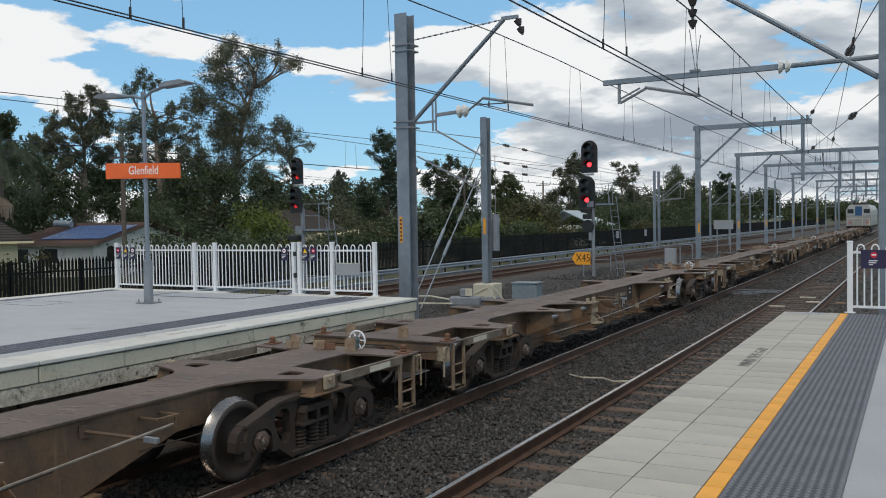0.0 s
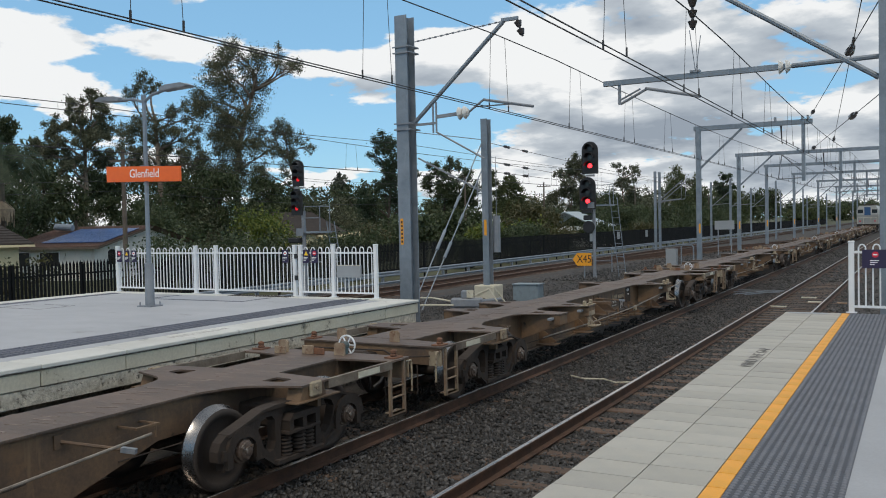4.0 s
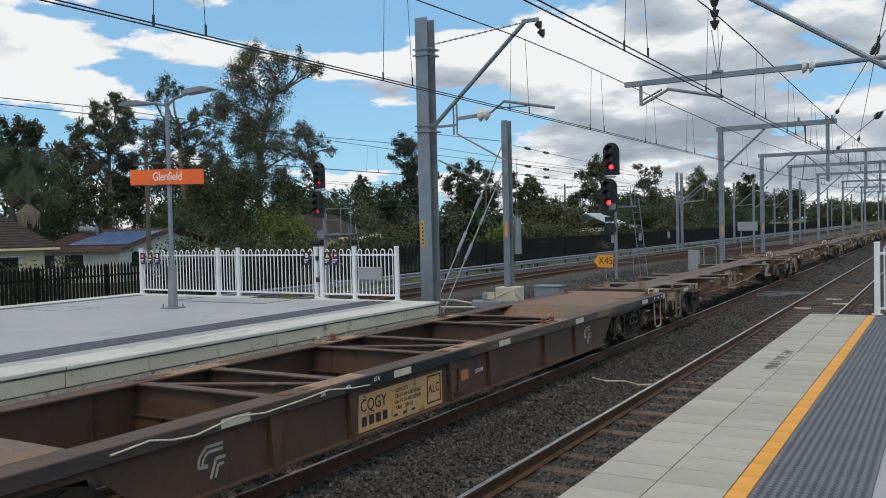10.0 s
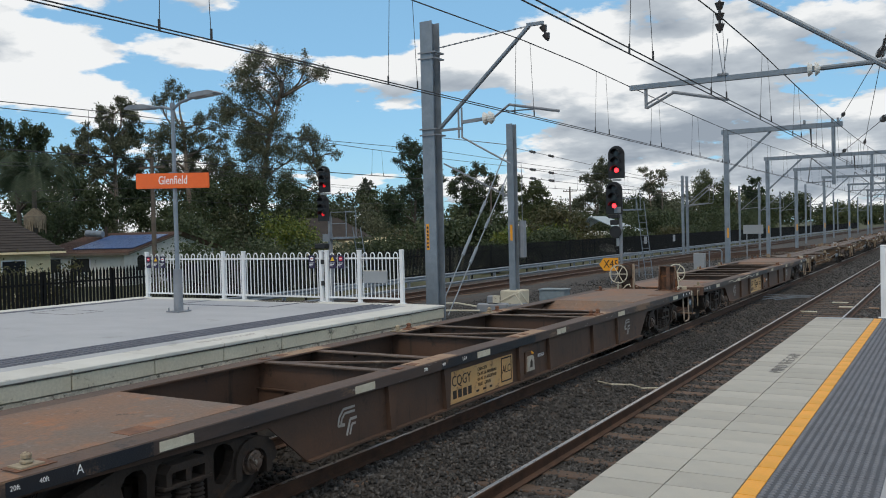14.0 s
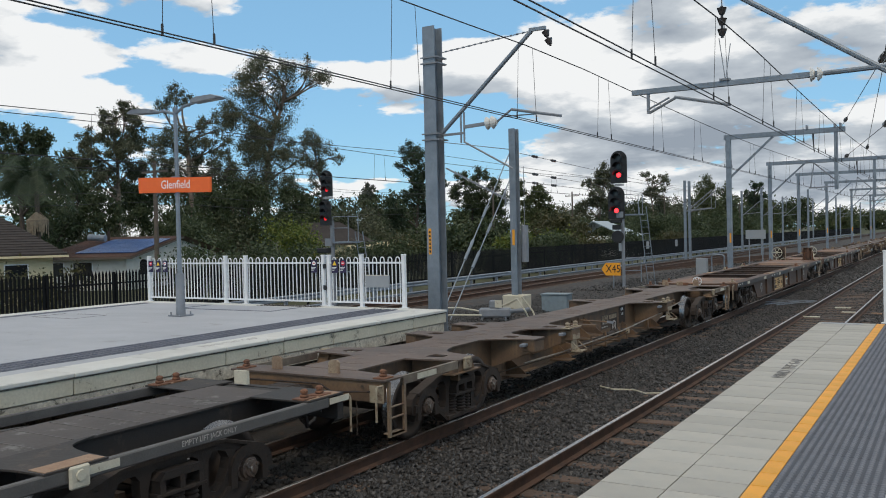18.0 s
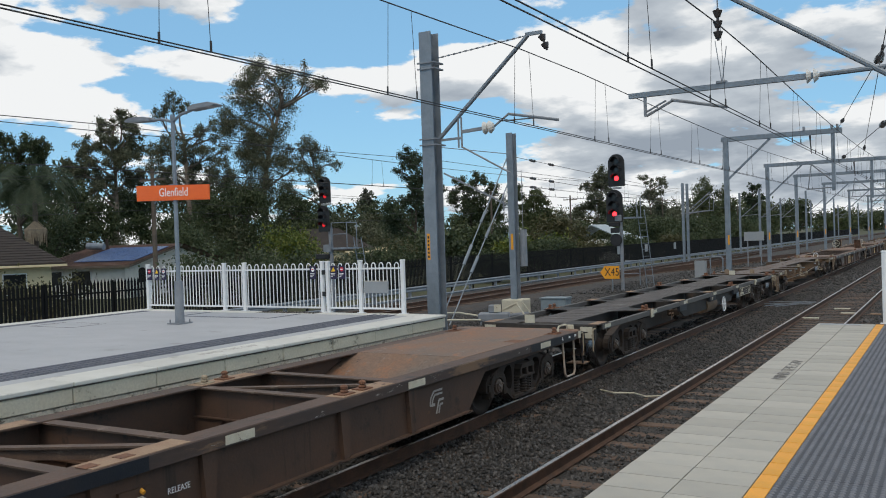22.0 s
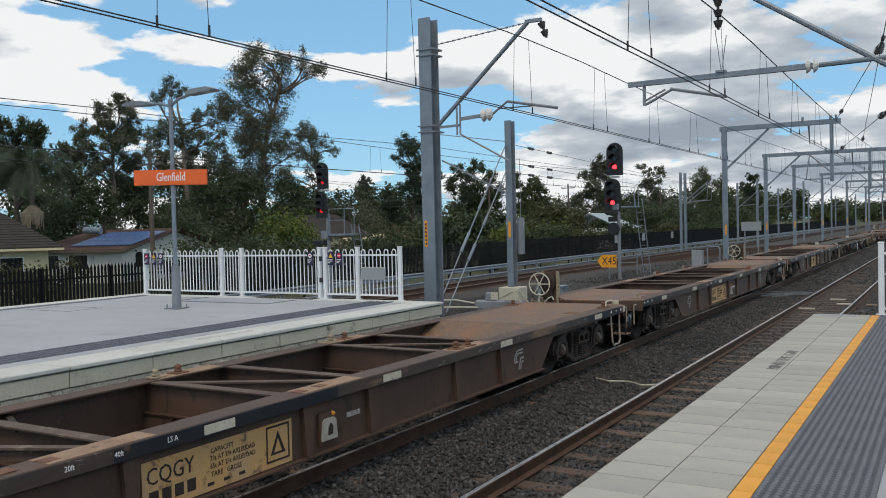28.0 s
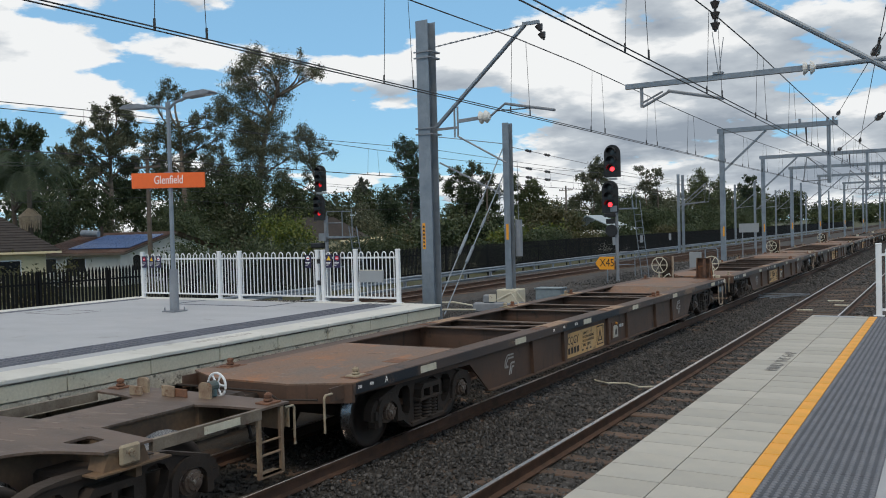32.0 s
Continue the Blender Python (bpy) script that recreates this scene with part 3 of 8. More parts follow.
def bogie(wagon, y):
    b = share("bogie", ME_BOLSTER, wagon, pose(0, y, 0))
    for s in (-1, 1):
        share("side_frame", ME_FRAME, b, pose(s * .98, 0, 0, 0, 0, 0 if s > 0 else 180))
        for k, q in ((-.19, 1.0), (0.0, 1.03), (.19, 1.0)):
            share("spring", ME_SPRING, b, pose(s * q, k, 0))
        for k in (-.885, .885):
            share("bearing_cap", ME_CAP, b, pose(s * 1.02, k, .45, 0, 0, 0 if s > 0 else 180))
    for k in (-.885, .885):
        w = share("wheelset", ME_WHEELSET, b, Matrix())
        w.matrix_parent_inverse = pose(0, k, WHEEL_R)
        w["label"] = "steel wheelset with bright worn treads"


def bolt_lock(parent, x, y, z, pale=False):
    """A container lock standing on its base plate."""
    bm = bmesh.new()
    bm_box(bm, x - .08, x + .08, y - .10, y + .10, z, z + .014)
    bm_box(bm, x - .036, x + .036, y - .042, y + .042, z + .014, z + .05, bevel=.012)
    bm_lathe(bm, [(z + .05, .024), (z + .06, .040), (z + .085, .042), (z + .10, .026), (z + .106, .005)], 10, 2, (x, y, 0))
    part("container_lock", bm, DIRTY_CREAM if pale else RUST, parent, "worn pale container lock" if pale else "rusty container lock")


def rounded(pts, r):
    """An outline of (x, y, round?) with the marked corners rounded by r."""
    out, n = [], len(pts)
    for i, (x, y, rd) in enumerate(pts):
        if not rd:
            out.append((x, y))
            continue
        p, a, c = Vector((x, y)), Vector(pts[i - 1][:2]), Vector(pts[(i + 1) % n][:2])
        ra = min(r, (a - p).length * .48, (c - p).length * .48)
        p0, p1 = p + (a - p).normalized() * ra, p + (c - p).normalized() * ra
        for k in range(5):
            t = k / 4
            q = p0 * (1 - t) ** 2 + p * 2 * t * (1 - t) + p1 * t * t
            out.append((q.x, q.y))
    return out


def rounded_plate(bm, pts, z0, z1, r=.12, holes=()):
    """A flat plate with rounded corners, pierced by holes (outlines of the same kind)."""
    if not holes:
        bm_prism(bm, rounded(pts, r), 2, z0, z1)
        return
    edges = []
    for loop in [rounded(pts, r)] + [rounded(h, .05) for h in holes]:
        vs = [bm.verts.new((x, y, z1)) for x, y in loop]
        edges += [bm.edges.new((vs[i], vs[(i + 1) % len(vs)])) for i in range(len(vs))]
    face = bmesh.ops.triangle_fill(bm, edges=edges, use_beauty=True)["geom"]
    low = bmesh.ops.extrude_face_region(bm, geom=[f for f in face if isinstance(f, bmesh.types.BMFace)])["geom"]
    for v in low:
        if isinstance(v, bmesh.types.BMVert):
            v.co.z = z0


def stirrup(parent, x, y, sgn, material, top=.93, low=.28, wide=.32):
    """A ladder of two uprights, a rung and a bottom step."""
    bm = bmesh.new()
    for k in (-wide / 2, wide / 2):
        bm_box(bm, x - .018, x + .018, y + k - .02, y + k + .02, low, top)
    bm_box(bm, x - .016, x + .016, y - wide / 2, y + wide / 2, low, low + .035)
    bm_box(bm, x - .10, x + .016, y - wide / 2 + .02, y + wide / 2 - .02, low + .02, low + .035)
    bm_rod(bm, (x, y - wide / 2, .50), (x, y + wide / 2, .50), .013, 6)
    bm_rod(bm, (x, y - wide / 2, .63), (x, y + wide / 2, .63), .011, 6)
    part("step_ladder", bm, material, parent, "worn steel shunter's step")


def end_gear(w, y, d, material, white_wheel=False):
    """Coupler, hoses, grab irons and uncoupling bar at a wagon end; d is +1 towards the line's far end."""
    bm = bmesh.new()
    bm_box(bm, -.14, .14, min(y - d * .1, y + d * .25), max(y - d * .1, y + d * .25), .62, .84, bevel=.03)
    bm_box(bm, -.22, .20, min(y + d * .2, y + d * .44), max(y + d * .2, y + d * .44), .58, .90, bevel=.06)
    part("coupler", bm, BOGIE_STEEL, w, "grimy cast automatic coupler")
    bm = bmesh.new()
    bm_tube(bm, [(.45, y + d * .05, .75), (.44, y + d * .2, .70), (.40, y + d * .3, .5), (.33, y + d * .38, .42)], .022, 7)
    part("brake_hose", bm, WIRE, w, "black rubber brake hose")
    bm = bmesh.new()
    x = 1.17
    bm_tube(bm, [(x, y - d * .02, .90), (x, y + d * .10, .90), (x, y + d * .12, .87), (x, y + d * .12, .50)], .014, 7)
    part("grab_iron", bm, DIRTY_CREAM, w, "pale painted grab iron")
    bm = bmesh.new()
    bm_tube(bm, [(-1.1, y + d * .06, .86), (.3, y + d * .06, .88), (.5, y + d * .08, .80), (1.05, y + d * .08, .84)], .013, 6)
    part("uncoupling_bar", bm, BOGIE_STEEL, w, "grimy uncoupling bar")


SPINE_PLATE = mat("worn_spine_plate", (0.135, 0.094, 0.072), .62, grain=.3, size=1.4, fine=26, tint=(.080, .058, .047), spots=.30, spot_color=(.20, .155, .125), spot_size=4, spot_soft=.2, scuffs=.24, scuff_color=(.045, .034, .029), scuff_size=3.2, stretch=(.6, 1.8, 1))
CAST_PAINT = mat("rust_streaked_cream", (.36, .29, .20), .75, grain=.2, size=6, tint=(.20, .12, .08), spots=.3, spot_color=(.16, .08, .045), spot_size=7)


def spine_wagon(length, steel):
    """A skeletal wagon: a deep central spine with end platforms and outriggers to carry containers."""
    w = thing("skeletal_wagon")
    top = .965
    hw = .43
    L = length
    # spine: fish-bellied web with a wider top plate
    bm = bmesh.new()
    bm_prism(bm, [(-.12, .60), (-3.4, .58), (-4.6, .24), (-L + 4.6, .24), (-L + 3.4, .58), (-L + .12, .60), (-L + .12, top - .02), (-.12, top - .02)], 0, -hw + .05, hw - .05)
    part("spine", bm, steel, w)
    bm = bmesh.new()
    bm_prism(bm, [(-hw, top - .02), (hw, top - .02), (hw, top), (-hw, top)], 1, -L + 2.7, -2.7)
    part("spine_top_plate", bm, SPINE_PLATE, w, "worn brown top plate with weld marks")
    bm = bmesh.new()
    y = -.7
    while y > -L + .7:
        x0 = random.uniform(-.36, .05)
        bm_beam(bm, (x0, y, top + .0025), (x0 + random.uniform(.1, .34), y + random.uniform(.0, .10), top + .0025), random.uniform(.010, .035), .003)
        y -= random.uniform(.09, .22)
    tagged(part("scuffed_strip", bm, mat("weld_rib", (.24, .19, .16), .7, grain=.35, size=8, tint=(.13, .095, .075)), w, "row of pale scuffs across the plate"), kind="stuff")
    bm = bmesh.new()
    bm_box(bm, -hw - .04, hw + .04, -L + 4.4, -4.4, .215, .24)
    part("bottom_flange", bm, steel, w)
    for end in (0, 1):
        def Y(v):
            return -v if end == 0 else -L + v
        d = 1 if end == 0 else -1
        # end platform plate with two openings, in strips butted together
        bm = bmesh.new()
        rounded_plate(bm, [(-hw, Y(.5), 0), (hw, Y(.5), 0), (hw, Y(1.62), 0), (1.05, Y(1.70), 0), (1.21, Y(1.72), 0), (1.21, Y(2.20), 0), (1.0, Y(2.26), 1), (hw + .16, Y(2.42), 1), (hw, Y(2.9), 0), (-hw, Y(2.9), 0), (-hw - .16, Y(2.42), 1), (-1.0, Y(2.26), 1), (-1.21, Y(2.20), 0), (-1.21, Y(1.72), 0), (-1.05, Y(1.70), 0), (-hw, Y(1.62), 0)], top - .02, top + .002, .2, [[(q * .60, Y(1.86), 1), (q * .86, Y(1.90), 1), (q * .86, Y(2.08), 1), (q * .60, Y(2.14), 1)] for q in (-1, 1)])
        part("end_platform", bm, SPINE_PLATE, w)
        bm = bmesh.new()
        rounded_plate(bm, [(-1.21, Y(0), 0), (1.21, Y(0), 0), (1.21, Y(.40), 0), (.75, Y(.44), 1), (hw, Y(.52), 0), (-hw, Y(.52), 0), (-.75, Y(.44), 1), (-1.21, Y(.40), 0)], top - .024, top - .002, .1)
        part("headstock_plate", bm, SPINE_PLATE, w)
        bm = bmesh.new()
        bm_box(bm, -1.16, 1.16, min(Y(.02), Y(.10)), max(Y(.02), Y(.10)), .70, top - .026)
        for x0_, x1_, a_, b_, z_ in ((-1.16, -hw, 1.80, 1.86, .68), (hw, 1.16, 1.80, 1.86, .68), (-hw, hw, .40, .46, .62)):
            box_part("cross_member", steel, w, x0_, x1_, min(Y(a_), Y(b_)), max(Y(a_), Y(b_)), z_, top - .03)
        part("headstock_web", bm, steel, w)
        for s in (-1, 1):
            bm = bmesh.new()
            bm_box(bm, s * 1.21 - .05 if s > 0 else s * 1.21, s * 1.21 if s > 0 else s * 1.21 + .05, min(Y(.4), Y(1.72)), max(Y(.4), Y(1.72)), .86, top - .004)
            rail = part("side_rail", bm, mat("pale_worn_rail", (.21, .175, .135), .7, grain=.25, size=3, tint=(.10, .075, .058), spots=.25, spot_color=(.12, .08, .06), spot_size=5), w, "paint-worn side rail")
            box_part("marker_plate", PALE_PAINT, rail, *(sorted((s * 1.212, s * 1.218))), min(Y(.7), Y(1.15)), max(Y(.7), Y(1.15)), .875, .945, label="cream reflective marker plate")
            # corner post and lifting plate at the bogie platform
            bm = bmesh.new()
            bm_prism(bm, [(Y(1.74), .80), (Y(2.2), .80), (Y(2.14), .955), (Y(1.80), .955)], 0, *sorted((s * 1.0, s * 1.19)))
            bm_box(bm, *sorted((s * .9, s * 1.24)), min(Y(1.55), Y(2.3)), max(Y(1.55), Y(2.3)), .785, .80)
            part("bracket", bm, steel, w)
            bm = bmesh.new()
            bm_box(bm, *sorted((s * 1.19, s * 1.235)), min(Y(1.86), Y(2.06)), max(Y(1.86), Y(2.06)), .82, .985, bevel=.018)
            bm_lathe(bm, [(s * 1.235, .03), (s * 1.245, .028)], 10, 0, (0, Y(1.96), .92))
            part("lifting_plate", bm, DIRTY_CREAM, w, "cream lifting plate with a bolt")
            bolt_lock(w, s * 1.08, Y(.16), top, False)
        stirrup(w, 1.19, Y(.27), d, mat("ladder_cream", (.24, .185, .125), .7, grain=.2, size=5, tint=(.17, .11, .075), spots=.2, spot_color=(.12, .07, .05), spot_size=9))
        box_part("end_plate", DIRTY_CREAM, w, 1.0, 1.2, min(Y(-.006), Y(-.012)), max(Y(-.006), Y(-.012)), .70, .90, label="chipped cream end plate")
        end_gear(w, Y(0), d, steel)
        for x in (-.62, .30):
            bm = bmesh.new()
            bm_prism(bm, [(x - .08, top - .002), (x + .08, top - .002), (x + .08, top + .13), (x + .05, top + .16), (x - .05, top + .16), (x - .08, top + .13)], 1, *sorted((Y(.22), Y(.25))))
            part("upright_lug", bm, CAST_PAINT, w, "rust-streaked cream lug plate")
        bm = bmesh.new()
        for k in range(9):
            bm_rod(bm, (.82, Y(-.03) + .006 * (k % 2), .70 - k * .045), (.82 + .008 * (k % 2), Y(-.03), .66 - k * .045), .009, 5)
        part("safety_chain", bm, BOGIE_STEEL, w, "hanging rusty chain")
        bm = bmesh.new()
        bm_tube(bm, [(.40, Y(3.9), .50), (.72, Y(2.9), .60), (1.0, Y(1.2), .62)], .008, 5)
        part("pull_wire", bm, BOGIE_STEEL, w)
        bogie(w, Y(2.05))
    # brake wheel at the near end
    bm = bmesh.new()
    hoop(bm, (.30, -.07, 1.075), .125, .013, 6, 1, 24)
    part("brake_wheel", bm, WHITE_PAINT, w, "small white spoked brake wheel")
    bm = bmesh.new()
    bm_rod(bm, (.30, -.09, 1.075), (.30, -.20, 1.075), .055, 12)
    bm_box(bm, .25, .35, -.19, -.11, top + .001, 1.05, bevel=.01)
    part("gearbox", bm, mat("teal_casting", (.05, .13, .15), .6, grain=.25, tint=(.09, .075, .06)), w, "blue brake gear housing")
    for x, z in ((-.55, 1.06), (.0, 1.05), (-.15, 1.08)):
        box_part("bracket_plate", RUST if z < 1.06 else CAST_PAINT, w, x - .09, x + .09, -.30 + x * .2, -.275 + x * .2, top, z, bevel=.004)
    # outriggers
    for y, tag in ((-6.1, 1), (-12.15 if L > 18 else -11.79, 1), (-13.7 if L > 18 else -13.34, 0)):
        for s in (-1, 1):
            bm = bmesh.new()
            rounded_plate(bm, [(s * hw, y - .62, 0), (s * (hw + .06), y - .42, 1), (s * .88, y - .22, 1), (s * 1.21, y - .20, 0), (s * 1.21, y + .20, 0), (s * .88, y + .22, 1), (s * (hw + .06), y + .42, 1), (s * hw, y + .62, 0)], top - .022, top - .002, .25, [[(s * .58, y - .12, 1), (s * .82, y - .11, 1), (s * .82, y + .11, 1), (s * .58, y + .12, 1)]])
            o = part("outrigger", bm, SPINE_PLATE, w)
            bm = bmesh.new()
            for k in (-.17, .17):
                bm_prism(bm, [(s * hw, .48), (s * 1.15, .76), (s * 1.15, top - .024), (s * hw, top - .024)], 1, y + k - .008, y + k + .008)
            part("web", bm, steel, o)
            bm = bmesh.new()
            bm_box(bm, *sorted((s * 1.0, s * 1.2)), y - .19, y + .19, .76, top - .026, bevel=.008)
            part("end_box", bm, steel, o)
            if tag and s > 0:
                box_part("panel", DIRTY_CREAM, o, 1.202, 1.208, y - .16, y + .16, .77, .86, label="cream painted panel")
                bm = bmesh.new()
                bm_prism(bm, [(y - .15, .56), (y + .15, .56), (y + .15, .585), (y + .06, .76), (y - .15, .76)], 0, 1.16, 1.175)
                bm_box(bm, 1.16, 1.34, y - .15, y + .15, .56, .575)
                for k in (-.14, .14):
                    bm_tube(bm, [(1.18, y + k, .72), (1.33, y + k, .60), (1.33, y + k, .57)], .01, 5)
                part("foot_step", bm, DIRTY_CREAM, o, "cream step plate")
                for k in (-.08, .07):
                    bolt_lock(o, 1.12, y + k * 2.4, top, True)
            if s > 0:
                bm = bmesh.new()
                bm_box(bm, 1.02, 1.10, y - .36, y - .2, .85, .90, bevel=.01)
                part("latch", bm, GALV_DULL, o, "grey latch")
    # pipes, brake rods and their hangers along the visible flank and its twin
    for s in (-1, 1):
        bm = bmesh.new()
        bm_tube(bm, [(s * .95, -4.0, .84), (s * 1.0, -6.2, .70), (s * 1.05, -9.0, .60), (s * 1.0, -11.9, .55), (s * .8, -L + 4.6, .50)], .013, 6)
        part("brake_rod", bm, mat("worn_rod", (.30, .27, .23), .6, metal=.3, grain=.2, tint=(.18, .14, .11)), w, "worn steel brake rod")
        bm = bmesh.new()
        bm_tube(bm, [(s * .6, -5.0, .62), (s * 1.0, -8.6, .52), (s * 1.02, -8.9, .50), (s * 1.02, -10.5, .50), (s * .6, -14.0, .42)], .009, 5)
        part("pull_wire", bm, BOGIE_STEEL, w)
    bm = bmesh.new()
    bm_lathe(bm, [(-9.52, .03), (-9.50, .06), (-9.46, .06), (-9.45, .045), (-9.10, .052), (-9.09, .075), (-8.99, .075), (-8.98, .055), (-8.72, .055), (-8.70, .035)], 16, 1, (.90, 0, .57))
    bm_rod(bm, (.90, -8.75, .57), (.90, -8.35, .56), .03, 8)
    bm_rod(bm, (.90, -10.9, .55), (.90, -9.48, .57), .024, 8)
    for q in (-.03, .03):
        bm_box(bm, .90 + q - .008, .90 + q + .008, -8.80, -8.40, .535, .60, bevel=.004)
    part("slack_adjuster", bm, BOGIE_STEEL, w, "grimy slack adjuster on the brake rod")
    # grease pipes that reach out from the spine, with pale ends
    for y0, y1, z0, z1 in ((-4.52, -4.28, .83, .76), (-9.62, -9.42, .86, .82)):
        for q in (-1, 1):
            bm = bmesh.new()
            bm_rod(bm, (q * .36, y0, z0), (q * .92, y1, z1), .017, 7)
            bm_box(bm, *sorted((q * .378, q * .40)), y0 - .05, y0 + .05, z0 - .06, z0 + .06)
            pipe = part("release_pipe", bm, steel, w)
            bm = bmesh.new()
            bm_beam(bm, (q * .90, y1 - .008, z1 + .002), (q * 1.02, y1 + .04, z1 - .012), .05, .045)
            part("pull_handle", bm, GALV_DULL, pipe, "grey pull handle")
    for y in (-3.75, -14.9):
        bm = bmesh.new()
        bm_box(bm, .37, .64, y - .14, y - .11, .815, .83)
        bm_box(bm, .37, .64, y + .11, y + .14, .815, .83)
        bm_box(bm, .61, .64, y - .14, y + .14, .812, .832)
        bm_rod(bm, (.62, y + .1, .82), (.62, y + .1, .70), .012, 6)
        part("rod_guide", bm, steel, w)
    # stiffening shelves low on the flank
    for y in (-5.3, -7.05, -10.9, -12.9):
        bm = bmesh.new()
        bm_prism(bm, [(hw - .05, .27), (.74, .30), (.74, .315), (hw - .05, .60)], 1, y - .008, y + .008)
        bm_box(bm, hw - .05, .76, y - .16, y + .16, .252, .266)
        part("flank_gusset", bm, steel, w)
    for y, h in ((-10.4, .36), (-9.63, .36), (-8.83, .36), (-8.36, .36), (-6.93, .42)):
        bm = bmesh.new()
        bm_box(bm, .93, .96, y - .018, y + .018, h, .66)
        bm_box(bm, .40, .96, y - .018, y + .018, h, h + .03)
        part("hanger", bm, steel, w)
    bm = bmesh.new()
    bm_prism(bm, [(hw - .06, .80), (1.02, .82), (1.02, .86), (hw - .06, .86)], 1, -10.35, -10.25)
    bm_prism(bm, [(hw - .06, .36), (.92, .36), (.92, .40), (hw - .06, .56)], 1, -10.55, -10.50)
    part("support_arm", bm, steel, w)
    # lettering panels on the spine's flank
    xx = hw - .046

    def side(y, z):
        return Matrix(((0, 0, 1, xx + .006), (1, 0, 0, y), (0, 1, 0, z), (0, 0, 0, 1)))
    plate = box_part("data_panel", mat("faded_umber_panel", (.085, .062, .046), .8, grain=.2, size=5, tint=(.06, .046, .037)), w, xx, xx + .003, -8.38, -7.37, .53, .83, label="faded data panel with cream lettering")
    text_part("class_letters", "LQAY", .125, DIRTY_CREAM, plate, side(-8.13, .755), "cream class letters", .85)
    for k in range(6):
        box_part("lettering_bar", DIRTY_CREAM, plate, xx + .004, xx + .007, -7.86 + k * .078, -7.81 + k * .078, .71, .80)
    text_part("tare_words", "TARE 19.9t", .055, LETTER_GREY, plate, side(-8.16, .65), "grey small lettering", .85)
    for k in range(5):
        box_part("lettering_bar", LETTER_GREY, plate, xx + .004, xx + .006, -8.34 + k * .075, -8.29 + k * .075, .555, .585)
    black = box_part("mark_panel", LETTER_DARK, w, xx, xx + .005, -7.77, -7.38, .37, .70, label="black panel with a white framed mark")
    bm = bmesh.new()
    o_, i_ = (-7.68, -7.47, .42, .66), (-7.65, -7.50, .455, .625)
    for q in ([(o_[0] + .03, o_[2]), (o_[1] - .03, o_[2]), (i_[1], i_[2]), (i_[0], i_[2])], [(o_[1], o_[2] + .03), (o_[1], o_[3] - .03), (i_[1], i_[3]), (i_[1], i_[2])], [(o_[1] - .03, o_[3]), (o_[0] + .03, o_[3]), (i_[0], i_[3]), (i_[1], i_[3])], [(o_[0], o_[3] - .03), (o_[0], o_[2] + .03), (i_[0], i_[2]), (i_[0], i_[3])]):
        bm_prism(bm, q, 0, xx + .005, xx + .008)
    part("mark_frame", bm, LETTER_GREY, black, "white octagonal frame")
    text_part("class_letter", "A", .13, LETTER_GREY, black, side(-7.575, .54), "white letter A")
    rec = box_part("record_panel", LETTER_DARK, w, xx, xx + .004, -7.24, -6.82, .56, .93, label="black record panel with white figures")
    text_part("record_words", "LS  A", .065, WHITE, rec, side(-7.04, .86), "white stencilled figures", .8)
    text_part("record_words", "3  19", .06, WHITE, rec, side(-7.04, .75), "white stencilled figures", .8)
    bm = bmesh.new()
    bm_box(bm, .93, 1.0, -8.42, -8.33, .48, .60, bevel=.015)
    part("cylinder_end", bm, DIRTY_CREAM, w, "pale cylinder end fitting")
    for y in (-10.0, -9.36):
        bm = bmesh.new()
        bm_prism(bm, [(hw - .05, .60), (.80, .56), (.80, .58), (hw - .05, .90)], 1, y - .012, y + .012)
        bm_prism(bm, [(hw - .05, .545), (.86, .545), (.86, .56), (hw - .05, .56)], 1, y - .20, y + .20)
        part("side_bracket", bm, steel, w)
    return w


def hoop(bm, c, r, tube, spokes=6, axis=1, n=22):
    """A spoked hand wheel about an axis through c."""
    def at(a, rr):
        u, v = rr * math.cos(a), rr * math.sin(a)
        return Vector(c) + Vector({0: (0, u, v), 1: (u, 0, v)}[axis])
    pts = [at(2 * math.pi * k / n, r) for k in range(n + 1)]
    bm_tube(bm, pts, tube, 6)
    for k in range(spokes):
        bm_rod(bm, c, at(2 * math.pi * k / spokes, r), tube * .8, 5)
    off = Vector({0: (.02, 0, 0), 1: (0, .02, 0)}[axis])
    bm_rod(bm, Vector(c) - off, Vector(c) + off, .035, 10)


def flank(y, z, x):
    """Pose for lettering on a wagon's right flank, reading towards the far end."""
    return Matrix(((0, 0, 1, x), (1, 0, 0, y), (0, 1, 0, z), (0, 0, 0, 1)))


LIP_BLUE = mat("chipped_blue_black_paint", (.010, .014, .022), .5, grain=.2, size=3, tint=(.018, .018, .022), spots=.15, spot_color=(.11, .07, .05), spot_size=4, scuffs=.08, scuff_color=(.40, .39, .37), scuff_size=9)
LIP_WORN = mat("scraped_sill_lip", (.085, .055, .042), .55, grain=.25, size=1.6, fine=30, tint=(.035, .033, .036), spots=.22, spot_color=(.19, .12, .075), spot_size=3.0, scuffs=.30, scuff_color=(.50, .48, .45), scuff_size=8.0, stretch=(1, .22, 1))
CAST_RUST = mat("pale_rust_pad", (.34, .235, .155), .8, grain=.25, size=4, tint=(.27, .165, .105), spots=.2, spot_color=(.12, .07, .05), spot_size=6)
WORN_EDGE = mat("bare_worn_flange", (.125, .082, .060), .7, grain=.25, size=3, tint=(.075, .050, .038), spots=.2, spot_color=(.20, .15, .115), spot_size=4)


